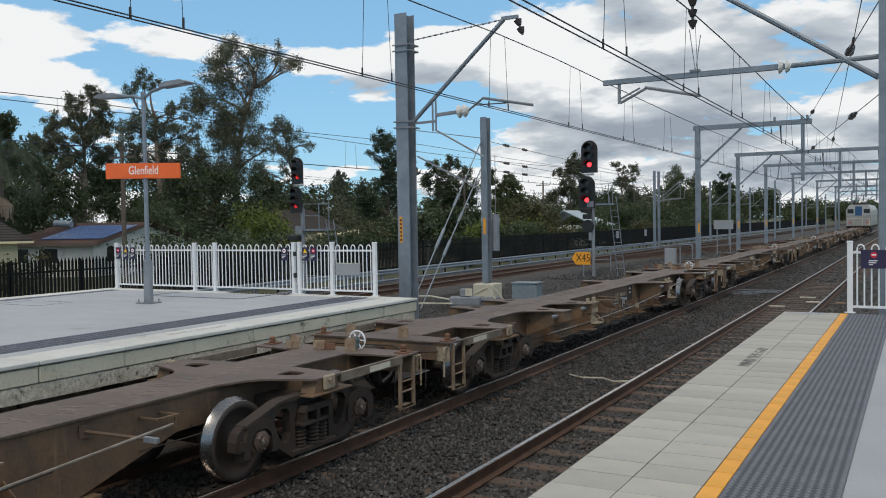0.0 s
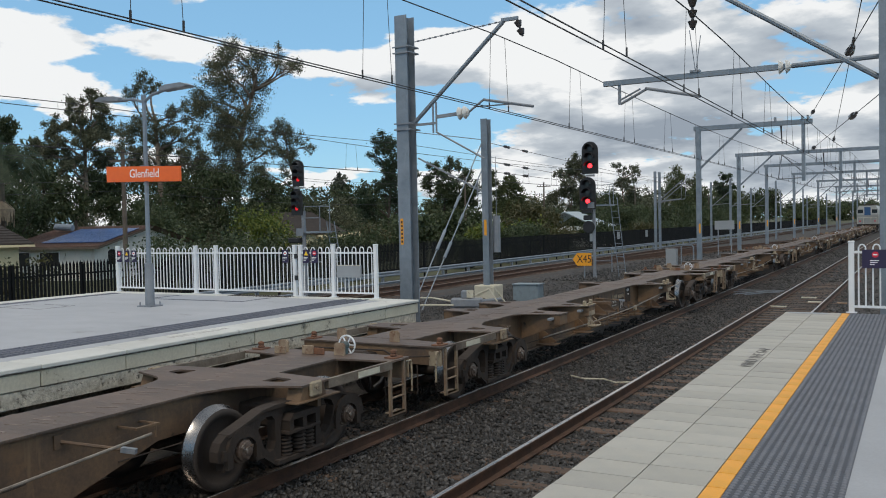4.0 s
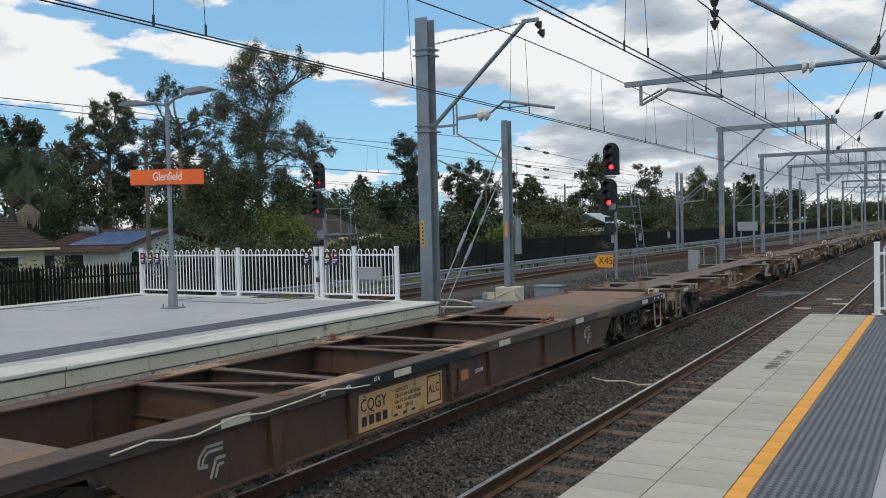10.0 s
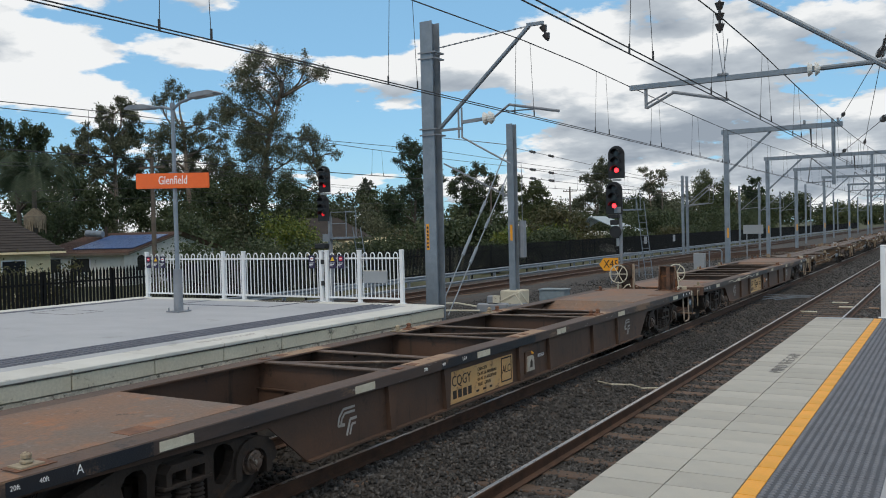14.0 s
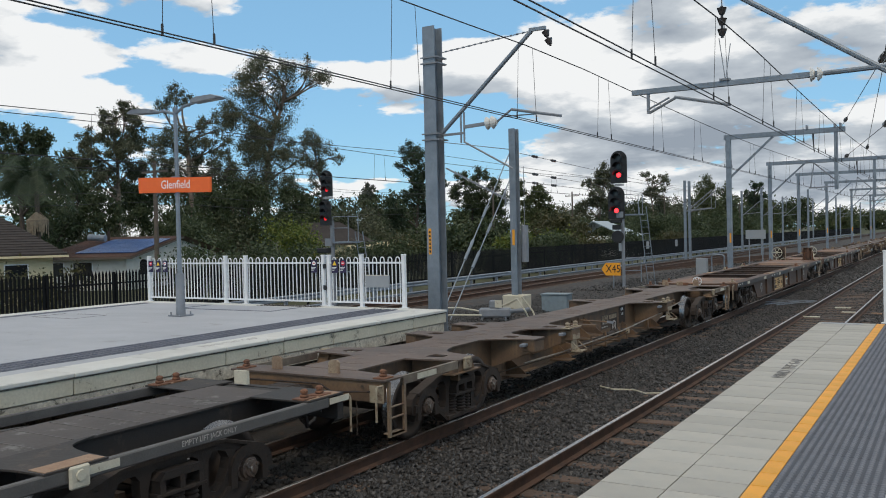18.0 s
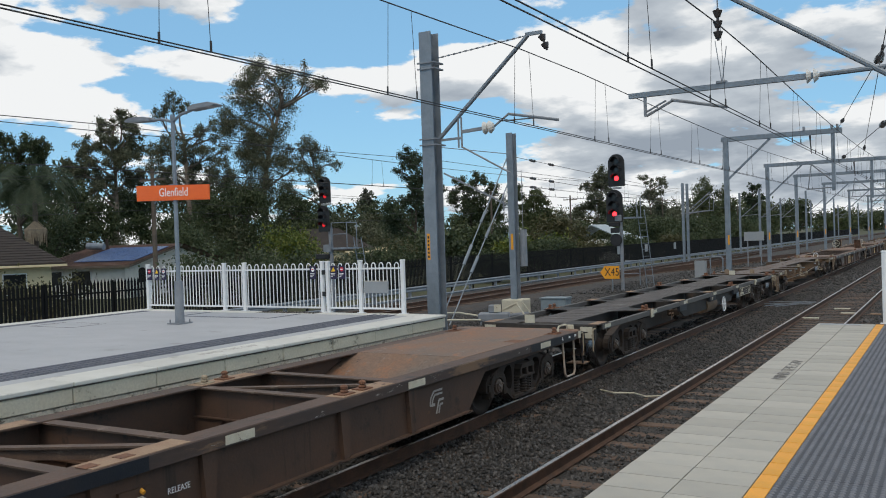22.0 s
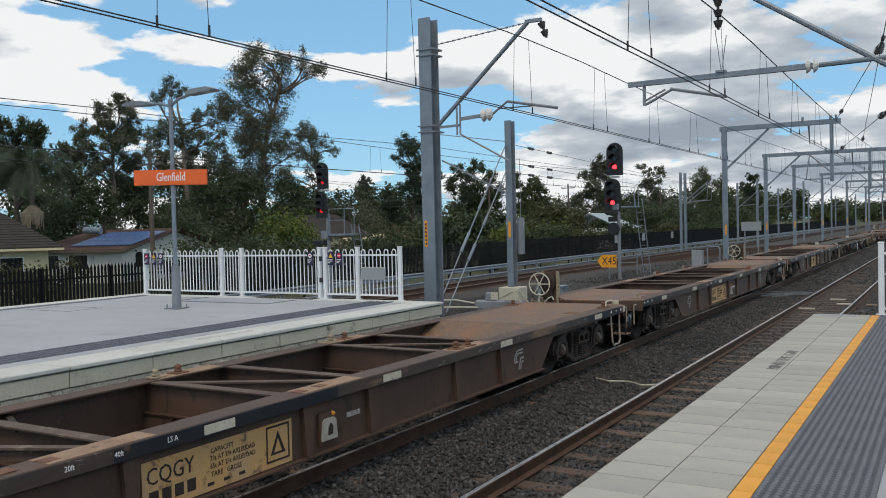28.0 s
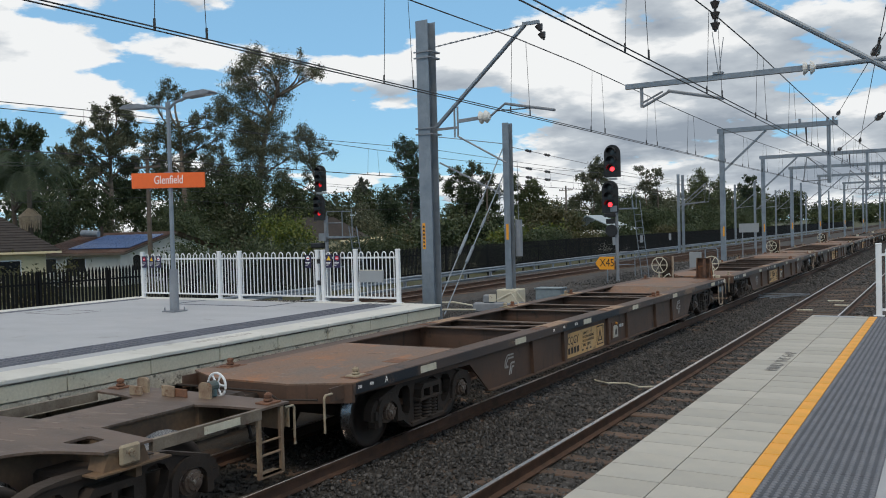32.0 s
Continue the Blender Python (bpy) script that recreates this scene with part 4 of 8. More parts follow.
def flat_wagon():
    """An open-framed container flat: deep side sills, plated ends and cross members with an open middle."""
    w = thing("container_flat_wagon")
    L, top = 18.89, .965
    for s in (-1, 1):
        # side sill: fish-bellied web, top flange with a lip, bottom flange
        bm = bmesh.new()
        bm_prism(bm, [(-3.55, .74), (-4.05, .29), (-L + 3.75, .29), (-L + 3.2, .74), (-L + .05, .80), (-L + .05, top - .02), (-.05, top - .02), (-.05, .80)], 0, *sorted((s * 1.10, s * 1.125)))
        sill = part("side_sill", bm, SIDE_STEEL, w)
        bm = bmesh.new()
        bm_box(bm, *sorted((s * .93, s * 1.21)), -L + .36, -.1, top - .022, top, bevel=.004)
        part("top_flange", bm, SIDE_STEEL, sill)
        bm = bmesh.new()
        bm_box(bm, *sorted((s * 1.188, s * 1.214)), -L + .36, -.1, .83, top - .004, bevel=.006)
        part("lip", bm, LIP_WORN, sill, "scraped and dented sill lip")
        bm = bmesh.new()
        bm_box(bm, *sorted((s * 1.06, s * 1.19)), -L + 3.75, -4.05, .272, .292)
        part("bottom_flange", bm, SIDE_STEEL, sill)
        for y in (-5.55, -6.9, -8.9, -10.05, -12.3, -13.6):
            bm = bmesh.new()
            bm_prism(bm, [(y - .045, .295), (y + .045, .295), (y + .095, .828), (y - .095, .828)], 0, *sorted((s * 1.126, s * 1.182)))
            part("rib", bm, SIDE_STEEL, sill)
        box_part("paint_band", LIP_BLUE, sill, *sorted((s * 1.2145, s * 1.216)), -12.5, -9.6, .835, .955, label="blue-black repainted band with chips")
        box_part("paint_band", LIP_BLUE, sill, *sorted((s * 1.2145, s * 1.216)), -2.2, -.4, .835, .955, label="blue-black repainted band with chips")
        box_part("paint_band", LIP_BLUE, sill, *sorted((s * 1.2145, s * 1.216)), -L + .4, -L + 1.7, .835, .955, label="blue-black repainted band with chips")
        for y in (-1.62, -5.5, -8.55, -11.35, -14.2, -L + 1.95):
            box_part("reflector", PALE_PAINT, sill, *sorted((s * 1.2155, s * 1.22)), y - .19, y + .19, .85, .935, label="cream reflector strip")
        for y in (-6.45, -12.55, -9.62):
            box_part("lock_pad", CAST_RUST, sill, *sorted((s * .94, s * 1.19)), y - .5, y + .5, top, top + .004, label="bare rusted pad on the sill")
    box_part("corner_patch", PALE_PAINT, w, 1.2145, 1.2185, -.22, -.105, .84, .955, label="cream painted corner of the sill")
    # plated end decks and their sloping inner plates
    for end in (0, 1):
        def Y(v):
            return -v if end == 0 else -L + v
        d = 1 if end == 0 else -1
        dl = 3.75 if end == 0 else 3.1
        cx_, cy_ = (1.1, .1) if end == 0 else (.55, .34)
        bm = bmesh.new()
        rounded_plate(bm, [(-cx_, Y(.0), 0), (cx_, Y(.0), 0), (1.21, Y(cy_), 0), (1.21, Y(cy_ + .2), 0), (.93, Y(cy_ + .2), 0), (.93, Y(dl), 0), (-.93, Y(dl), 0), (-.93, Y(cy_ + .2), 0), (-1.21, Y(cy_ + .2), 0), (-1.21, Y(cy_), 0)], top - .015, top + .003, .05)
        deck = part("end_deck", bm, DECK_STEEL, w, "rust-stained steel deck plate")
        for x in (-.98, .98):
            box_part("lock_pocket", RUST, deck, x - .11, x + .11, min(Y(.57), Y(.90)), max(Y(.57), Y(.90)), top + .003, top + .007, label="rusted lock pocket")
            bolt_lock(deck, x, Y(.72), top + .006, x > 0 and end == 1)
        box_part("lock_pocket", RUST, deck, .66, .90, min(Y(1.72), Y(2.02)), max(Y(1.72), Y(2.02)), top + .003, top + .006, label="rusted recess in the deck")
        bm = bmesh.new()
        bm_prism(bm, [(Y(dl), top - .002), (Y(dl + .02), top - .002), (Y(dl + 1.35), .42), (Y(dl + 1.33), .40)], 0, -1.09, 1.09)
        part("sloping_plate", bm, DECK_STEEL, w)
        bm = bmesh.new()
        bm_prism(bm, [(-cx_, Y(0)), (cx_, Y(0)), (1.2, Y(cy_)), (1.2, Y(cy_ + .05)), (cx_ - .02, Y(.04)), (-cx_ + .02, Y(.04)), (-1.2, Y(cy_ + .05)), (-1.2, Y(cy_))], 2, .74, top - .016)
        part("headstock", bm, SIDE_STEEL, w)
        # centre sill over the bogie
        bm = bmesh.new()
        bm_box(bm, -.32, .32, min(Y(.1), Y(dl)), max(Y(.1), Y(dl)), .74, top - .02)
        part("centre_sill", bm, SIDE_STEEL, w)
        if end == 0:
            bm = bmesh.new()
            bm_tube(bm, [(1.17, Y(.34), .83), (1.19, Y(.36), .30), (1.19, Y(.42), .24), (1.19, Y(.74), .24), (1.19, Y(.80), .30), (1.17, Y(.82), .83)], .019, 8)
            part("hanging_step", bm, mat("stirrup_pale", (.42, .37, .31), .7, grain=.2, size=5, tint=(.22, .16, .12)), w, "pale hanging step hoop")
        if end == 0:
            bm = bmesh.new()
            for k in range(7):
                bm_box(bm, .86 + k * .05, .875 + k * .05, *sorted((Y(-.09), Y(-.34))), .335, .36)
            for k in (-.09, -.33):
                bm_box(bm, .85, 1.19, *sorted((Y(k), Y(k - .012))), .338, .357)
            part("corner_step", bm, CAST_RUST, w, "pale rusty grille step")
            bm = bmesh.new()
            bm_tube(bm, [(1.0, Y(.03), .93), (1.13, Y(-.05), .93), (1.16, Y(-.08), .90), (1.16, Y(-.09), .35)], .018, 7)
            bm_tube(bm, [(1.13, Y(-.05), .93), (1.18, Y(-.14), .90), (1.18, Y(-.16), .72), (1.2, Y(-.22), .69), (1.2, Y(-.22), .52)], .014, 6)
            part("step_hanger", bm, LIP_BLUE, w, "dark blue bent step hanger")
            bm = bmesh.new()
            bm_tube(bm, [(.93, Y(.44), top), (.93, Y(.42), 1.04), (.935, Y(.38), 1.06), (.95, Y(.14), 1.06), (.955, Y(.08), 1.03), (.96, Y(.05), .97)], .017, 7)
            bm_box(bm, .92, 1.06, *sorted((Y(.06), Y(.015))), top + .003, 1.05, bevel=.01)
            part("hand_rail", bm, PALE_PAINT, w, "pale bent hand rail")
        end_gear(w, Y(0), d, SIDE_STEEL)
        bogie(w, Y(2.15))
    # cross members with diagonal braces in the open middle
    for a, b in ((-5.7, -6.9), (-9.0, -10.2), (-12.3, -13.4)):
        for y in (a, b):
            bm = bmesh.new()
            bm_prism(bm, [(y - .06, .585), (y + .06, .585), (y + .06, .60), (y + .006, .60), (y + .006, top - .03), (y - .006, top - .03), (y - .006, .60), (y - .06, .60)], 0, -1.1, 1.1)
            c = part("cross_member", bm, SIDE_STEEL, w)
            box_part("top_flange", WORN_EDGE, c, -1.1, 1.1, y - .075, y + .075, top - .029, top - .012)
            for s in (-1, 1):
                bm = bmesh.new()
                bm_prism(bm, [(s * 1.1, .32), (s * 1.1, .584), (s * .62, .584), (s * .78, .32)], 1, y - .03, y + .03)
                part("gusset", bm, SIDE_STEEL, c)
        bm = bmesh.new()
        bm_beam(bm, (-1.08, b + .06, top - .05), (1.08, a - .06, top - .05), .10, .02)
        bm_beam(bm, (-1.03, b + .06, top - .11), (1.03, a - .06, top - .11), .014, .11)
        part("diagonal_brace", bm, WORN_EDGE, w)
        for s in (-1, 1):
            for k in (-.17, .17):
                if a < -6 and s > 0 or a < -12:
                    box_part("lock_recess", RUST, w, s * 1.07 - .06, s * 1.07 + .06, (a + b) / 2 - .3 + k - .07, (a + b) / 2 - .3 + k + .07, top + .0045, top + .008, label="rusted lock recess")
                    continue
                bolt_lock(w, s * 1.07, (a + b) / 2 - .3 + k, top + .004, k < 0 and s < 0)
    bm = bmesh.new()
    bm_beam(bm, (-1.08, -11.9, .90), (-.3, -12.3, .90), .06, .02)
    bm_beam(bm, (-1.0, -7.4, .5), (-1.0, -8.6, .5), .05, .05)
    bm_rod(bm, (.5, -7.6, .48), (.5, -8.5, .48), .14, 14)
    bm_rod(bm, (-.2, -4.5, .45), (-.2, -14.2, .45), .02, 6)
    part("brake_gear", bm, BOGIE_STEEL, w, "grimy brake rigging in the open middle")
    # markings on the visible flank
    x = 1.128
    buff = box_part("data_panel", BUFF, w, x, x + .006, -12.17, -10.28, .31, .74, label="buff data panel with dark lettering")
    text_part("class_letters", "CQGY", .15, LETTER_DARK, buff, flank(-11.86, .60, x + .007), "dark stencilled class letters", .9)
    for k in range(4):
        box_part("lettering_bar", LETTER_DARK, buff, x + .006, x + .008, -12.1 + k * .14, -12.0 + k * .14, .37, .48)
    text_part("capacity_words", "CAPACITY", .05, LETTER_DARK, buff, flank(-11.25, .665, x + .007), "dark small lettering", .9)
    text_part("tare_words", "TARE   GROSS", .05, LETTER_DARK, buff, flank(-11.2, .45, x + .007), "dark small lettering", .9)
    for z_, words in ((.595, "73t AT 23t AXLELOAD"), (.525, "65t AT 21t AXLELOAD")):
        text_part("load_words", words, .048, LETTER_DARK, buff, flank(-11.11, z_, x + .007), "dark small lettering", .9)
    for k in range(3):
        box_part("lettering_bar", LETTER_DARK, buff, x + .006, x + .008, -11.44 + k * .2, -11.36 + k * .2, .355, .385)
    bm = bmesh.new()
    for a, b, c, d in ((-10.66, -10.64, .36, .72), (-10.34, -10.32, .36, .72), (-10.64, -10.34, .70, .72), (-10.64, -10.34, .36, .38)):
        bm_box(bm, x + .006, x + .009, a, b, c, d)
    part("frame_mark", bm, LETTER_DARK, buff, "dark square frame")
    bm = bmesh.new()
    bm_prism(bm, [(-10.60, .43), (-10.49, .66), (-10.38, .43), (-10.42, .43), (-10.49, .59), (-10.56, .43)], 0, x + .006, x + .009)
    bm_box(bm, x + .006, x + .009, -10.56, -10.42, .43, .452)
    part("triangle_mark", bm, LETTER_DARK, buff, "dark triangle mark")
    bm = bmesh.new()
    bm_prism(bm, [(-9.84, .40), (-9.58, .40), (-9.60, .60), (-9.64, .63), (-9.78, .63), (-9.82, .60)], 0, x + .031, x + .055)
    rp = part("release_plate", bm, mat("grubby_white_paint", (.50, .49, .45), .6, grain=.15, size=7, tint=(.34, .31, .27), spots=.2, spot_color=(.16, .12, .09), spot_size=9), w, "grubby white brake release box with a dark mark")
    bm = bmesh.new()
    bm_prism(bm, [(-9.75, .45), (-9.67, .45), (-9.66, .54), (-9.70, .58), (-9.74, .54)], 0, x + .055, x + .058)
    part("dark_mark", bm, LETTER_DARK, rp)
    rod_part("yellow_knob", YELLOW, rp, (x + .02, -9.64, .68), (x + .06, -9.64, .66), .02, 10, label="yellow release knob")
    box_part("release_box", SIDE_STEEL, w, x - .02, x + .03, -9.86, -9.54, .36, .70)
    text_part("release_word", "RELEASE", .055, WHITE, w, flank(-9.22, .58, x + .003), "white stencilled word", .9)
    # plain emblem of hooked strokes
    def stroke(bm, e, pts, wd):
        for (y0, z0), (y1, z1) in zip(pts, pts[1:]):
            n_ = Vector((z0 - z1, y1 - y0)).normalized() * wd / 2
            bm_prism(bm, [(e + y0 - n_.x, .40 + z0 - n_.y), (e + y1 - n_.x, .40 + z1 - n_.y), (e + y1 + n_.x, .40 + z1 + n_.y), (e + y0 + n_.x, .40 + z0 + n_.y)], 0, x, x + .004)
    for e in (-5.09, -14.62):
        bm = bmesh.new()
        for k in (0, .05):
            stroke(bm, e, [(.33, .30 - k), (.12 + k * .4, .30 - k), (.04 + k, .22 - k * .4), (.02 + k, .13 + k * .2), (.14, .12 + k * .2)], .026)
        stroke(bm, e, [(.36, .17), (.24, .17), (.17, .0)], .03)
        stroke(bm, e, [(.34, .11), (.27, .11), (.23, .0)], .026)
        tagged(part("emblem", bm, LETTER_GREY, w, "worn pale emblem"), kind="stuff")
    for y, words, h in ((-11.9, "LS A", .05), (-.92, "A", .075), (-12.9, "20ft", .045), (-12.45, "40ft", .045), (-.36, "20ft", .04), (-.62, "40ft", .04), (-L + 1.0, "B", .075), (-L + .47, "20ft", .04), (-L + .70, "40ft", .04)):
        text_part("stencil", words, h, WHITE, w, flank(y, .90, 1.2165), "white stencilled marking", .9)
    return w


FLAKING = mat("flaking_rust", (.155, .080, .050), .85, grain=.35, size=5, tint=(.045, .032, .027), spots=.25, spot_color=(.27, .12, .055), spot_size=6, runs=.3, run_color=(.035, .025, .022))
CHIPPED = mat("chipped_tan_edge", (.42, .34, .25), .8, grain=.25, size=6, tint=(.20, .13, .09), spots=.35, spot_color=(.10, .055, .035), spot_size=9)


def hand_wheel(c, x, y, z, r, reach):
    bm = bmesh.new()
    hoop(bm, (x, y, z), r, .016, 6, 1, 26)
    bm_rod(bm, (x, y, z), (x, y + reach, z), .024, 8)
    part("brake_wheel", bm, PALE_PAINT, c, "cream spoked brake wheel")


def rusty_column(w, x, y):
    """An open rust-eaten channel with flared flanges and a hand wheel behind it."""
    bm = bmesh.new()
    bm_box(bm, x - .19, x + .19, y + .07, y + .085, .97, 1.56)
    c = part("brake_column", bm, FLAKING, w, "flaking rusty brake column with flared flanges")
    for q in (-.19, .19):
        bm = bmesh.new()
        bm_prism(bm, [(y - .20, .981), (y + .069, .981), (y + .069, 1.58), (y - .05, 1.58), (y - .09, 1.44)], 0, x + q - .009, x + q + .009)
        part("flange", bm, FLAKING, c)
    bm = bmesh.new()
    bm_prism(bm, [(x - .02, .981), (x + .10, .981), (x + .075, 1.55), (x - .005, 1.55)], 1, y - .10, y - .06)
    part("stiffener", bm, FLAKING, c)
    box_part("cap_plate", FLAKING, c, x - .178, x + .178, y - .02, y + .068, 1.555, 1.575)
    box_part("base_plate", FLAKING, c, x - .27, x + .27, y - .23, y + .12, .968, .98)
    bm = bmesh.new()
    bm_prism(bm, [(x + .20, .982), (x + .28, .982), (x + .22, 1.46), (x + .20, 1.50)], 1, y - .01, y + .01)
    part("bracket", bm, FLAKING, c)
    for q in (-.20, .20):
        box_part("worn_edge", CHIPPED, c, x + q - .012, x + q + .012, y - .055, y - .045, 1.2 + q * .3, 1.57, label="chipped tan paint along the flange")
    hand_wheel(c, x + .18, y + .15, 1.40, .215, -.1)
    bm = bmesh.new()
    bm_tube(bm, [(x + .30, y - .08, 1.0), (x + .27, y - .02, 1.18), (x + .22, y + .08, 1.40)], .014, 6)
    part("lever", bm, PALE_PAINT, c, "pale lever rod")


def pale_column(w, x, y, d):
    """A channel standing off the wagon's end with a round gear case and a hand wheel before it; d points away from the wagon."""
    bm = bmesh.new()
    bm_box(bm, x - .16, x + .18, *sorted((y, y - d * .02)), .78, 1.60)
    c = part("brake_column", bm, FLAKING, w, "rusty brake column with a round gear case")
    for q in (-.17, .17):
        box_part("flange", CHIPPED, c, x + q - .012, x + q + .022, *sorted((y - d * .03, y + d * .09)), .80, 1.605, bevel=.003, label="chipped tan channel flange")
    bm = bmesh.new()
    bm_lathe(bm, [(y + d * .005, .21), (y + d * .09, .21), (y + d * .12, .15), (y + d * .125, .06)], 20, 1, (x - .06, 0, 1.36))
    bm_box(bm, x - .20, x + .06, *sorted((y + d * .01, y + d * .09)), 1.02, 1.30, bevel=.02)
    part("gear_case", bm, BOGIE_STEEL, c, "grimy round brake gear case")
    hand_wheel(c, x - .20, y + d * .17, 1.33, .24, -d * .1)
    bm = bmesh.new()
    bm_rod(bm, (x - .22, y + d * .15, 1.12), (x - .25, y + d * .10, .84), .022, 8)
    bm_tube(bm, [(x - .08, y + d * .2, .93), (x + .04, y + d * .22, 1.04), (x + .12, y + d * .24, 1.07), (x + .15, y + d * .22, 1.0)], .016, 6)
    part("lever", bm, PALE_PAINT, c, "bent pale lever")
    bm = bmesh.new()
    for q in (-.46, -.22):
        bm_box(bm, x + q - .02, x + q + .02, y - .02, y + .02, .74, .99, bevel=.004)
    bm_box(bm, x - .46, x - .22, y - .018, y + .018, .93, .96)
    bm_box(bm, x - .44, x - .24, y - .012, y + .012, .78, .92)
    part("guard_frame", bm, CHIPPED, c, "chipped tan guard frame")
    bm = bmesh.new()
    bm_box(bm, x - .5, x + .5, *sorted((y - d * .30, y + d * .05)), .72, .78, bevel=.006)
    part("carrier_bracket", bm, SIDE_STEEL, c)
    for k in (0, 1):
        bm = bmesh.new()
        bm_tube(bm, [(x + .22 + k * .1, y + d * .04, .80), (x + .25 + k * .12, y + d * .14, 1.04 - k * .05), (x + .42 + k * .1, y + d * .18, .98), (x + .5 + k * .1, y + d * .1, .74)], .015, 6)
        part("hose", bm, WIRE if k else RUST, c, "looped brake hose")


def spread_wagon():
    """A charcoal skeletal wagon with full-length side rails."""
    w = thing("side_railed_skeletal_wagon")
    L, top, hw = 17.92, .965, .46
    st = DARK_STEEL
    bm = bmesh.new()
    bm_prism(bm, [(-.12, .60), (-3.6, .60), (-4.6, .30), (-L + 4.6, .30), (-L + 3.6, .60), (-L + .12, .60), (-L + .12, top - .02), (-.12, top - .02)], 0, -hw + .06, hw - .06)
    part("spine", bm, st, w)
    bm = bmesh.new()
    bm_box(bm, -hw, hw, -L + .3, -.3, top - .02, top)
    part("spine_top_plate", bm, mat("worn_charcoal_plate", (.085, .07, .064), .7, grain=.2, size=1.1, fine=20, tint=(.055, .046, .042), spots=.2, spot_color=(.17, .16, .15), spot_size=3), w, "worn dark top plate")
    bm = bmesh.new()
    y = -1.0
    while y > -L + 1.0:
        bm_box(bm, -hw + .05, hw - .05, y - .008, y + .008, top, top + .004)
        y -= .36
    tagged(part("scuffed_strip", bm, mat("weld_rib_dark", (.13, .12, .11), .7, grain=.2), w, "row of worn weld beads"), kind="stuff")
    for s in (-1, 1):
        box_part("side_rail", mat("grey_side_rail", (.115, .11, .105), .65, grain=.2, size=2, tint=(.075, .07, .068)), w, *sorted((s * 1.14, s * 1.21)), -L + .3, -.3, .845, top - .012, bevel=.01)
        bm = bmesh.new()
        bm_prism(bm, [(-5.7, .84), (-6.4, .52), (-L + 6.4, .52), (-L + 5.7, .84)], 0, *sorted((s * 1.06, s * 1.09)))
        part("skirt", bm, st, w)
    for y in (-.35, -3.35, -6.2, -9.05, -12.05, -14.6, -L + .35):
        for s in (-1, 1):
            bm = bmesh.new()
            rounded_plate(bm, [(s * (hw - .01), y - .75, 0), (s * (hw + .10), y - .40, 1), (s * .85, y - .30, 1), (s * 1.21, y - .28, 0), (s * 1.21, y + .28, 0), (s * .85, y + .30, 1), (s * (hw + .10), y + .40, 1), (s * (hw - .01), y + .75, 0)] if -L + 1 < y < -1 else [(s * (hw - .01), y - .34, 0), (s * 1.21, y - .30, 0), (s * 1.21, y + .30, 0), (s * (hw - .01), y + .34, 0)], top - .012, top + .004, .3, [[(s * .56, y - .20, 1), (s * .86, y - .14, 1), (s * .86, y + .14, 1), (s * .56, y + .20, 1)]] if -13 < y < -5 else ())
            o = part("outrigger", bm, st, w)
            bm = bmesh.new()
            bm_prism(bm, [(s * hw, .62), (s * 1.14, .80), (s * 1.14, top - .014), (s * hw, top - .014)], 1, y - .01, y + .01)
            part("web", bm, st, o)
            box_part("lock_pad", CAST_RUST, o, *sorted((s * 1.0, s * 1.19)), y - .26, y + .26, top + .004, top + .009, label="bare rusted lock pad")
            box_part("marker_plate", PALE_PAINT, o, *sorted((s * 1.212, s * 1.218)), y + .05, y + .38, .875, .94, label="cream reflective marker plate")
            if abs(y + 6.2) < .1 or abs(y + .35) < .1 or abs(y + 14.6) < .1:
                bolt_lock(o, s * 1.08, y + .05, top + .006)
                bolt_lock(o, s * 1.08, y - .2, top + .006)
            if -13 < y < -5:
                box_part("end_box", LIP_BLUE, o, *sorted((s * 1.15, s * 1.214)), y - .3, y + .3, .72, .865)
            elif -L + 1 < y < -1:
                bm = bmesh.new()
                bm_box(bm, *sorted((s * 1.215, s * 1.25)), y - .09, y + .09, .80, .975, bevel=.015)
                bm_lathe(bm, [(s * 1.25, .045), (s * 1.262, .04), (s * 1.262, .02)], 12, 0, (0, y, .90))
                part("lifting_lug", bm, PALE_PAINT, o, "chipped white lifting lug")
    x = 1.216
    panel = box_part("data_panel", LETTER_DARK, w, x - .03, x, -5.68, -4.1, .60, .84, label="black data panel with a white border")
    bm = bmesh.new()
    for a, b, c, d in ((-5.68, -4.1, .825, .84), (-5.68, -4.1, .60, .615), (-5.68, -5.665, .615, .825), (-4.47, -4.455, .615, .825), (-4.115, -4.1, .615, .825)):
        bm_box(bm, x, x + .003, a, b, c, d)
    bm_prism(bm, [(-4.40, .65), (-4.29, .80), (-4.18, .65), (-4.22, .65), (-4.29, .75), (-4.36, .65)], 0, x, x + .003)
    part("border", bm, PALE_PAINT, panel, "white border and triangle")
    text_part("class_letters", "CQBY", .085, PALE_PAINT, panel, flank(-5.36, .765, x + .002), "white class letters", .9)
    for k in range(5):
        box_part("lettering_bar", PALE_PAINT, panel, x, x + .003, -5.6 + k * .1, -5.53 + k * .1, .64, .70)
    for k in range(6):
        box_part("lettering_bar", LETTER_GREY, panel, x, x + .003, -4.98 + (k % 2) * .2, -4.85 + (k % 2) * .2, .79 - .06 * (k // 2), .80 - .06 * (k // 2))
    bm = bmesh.new()
    for u, v in (((-12.86, .80), (-12.60, .80)), ((-12.88, .72), (-12.70, .72)), ((-12.66, .70), (-12.50, .70)), ((-12.64, .70), (-12.70, .56)), ((-12.58, .64), (-12.50, .64))):
        bm_beam(bm, (1.094, u[0], u[1]), (1.094, v[0], v[1]), .005, .035)
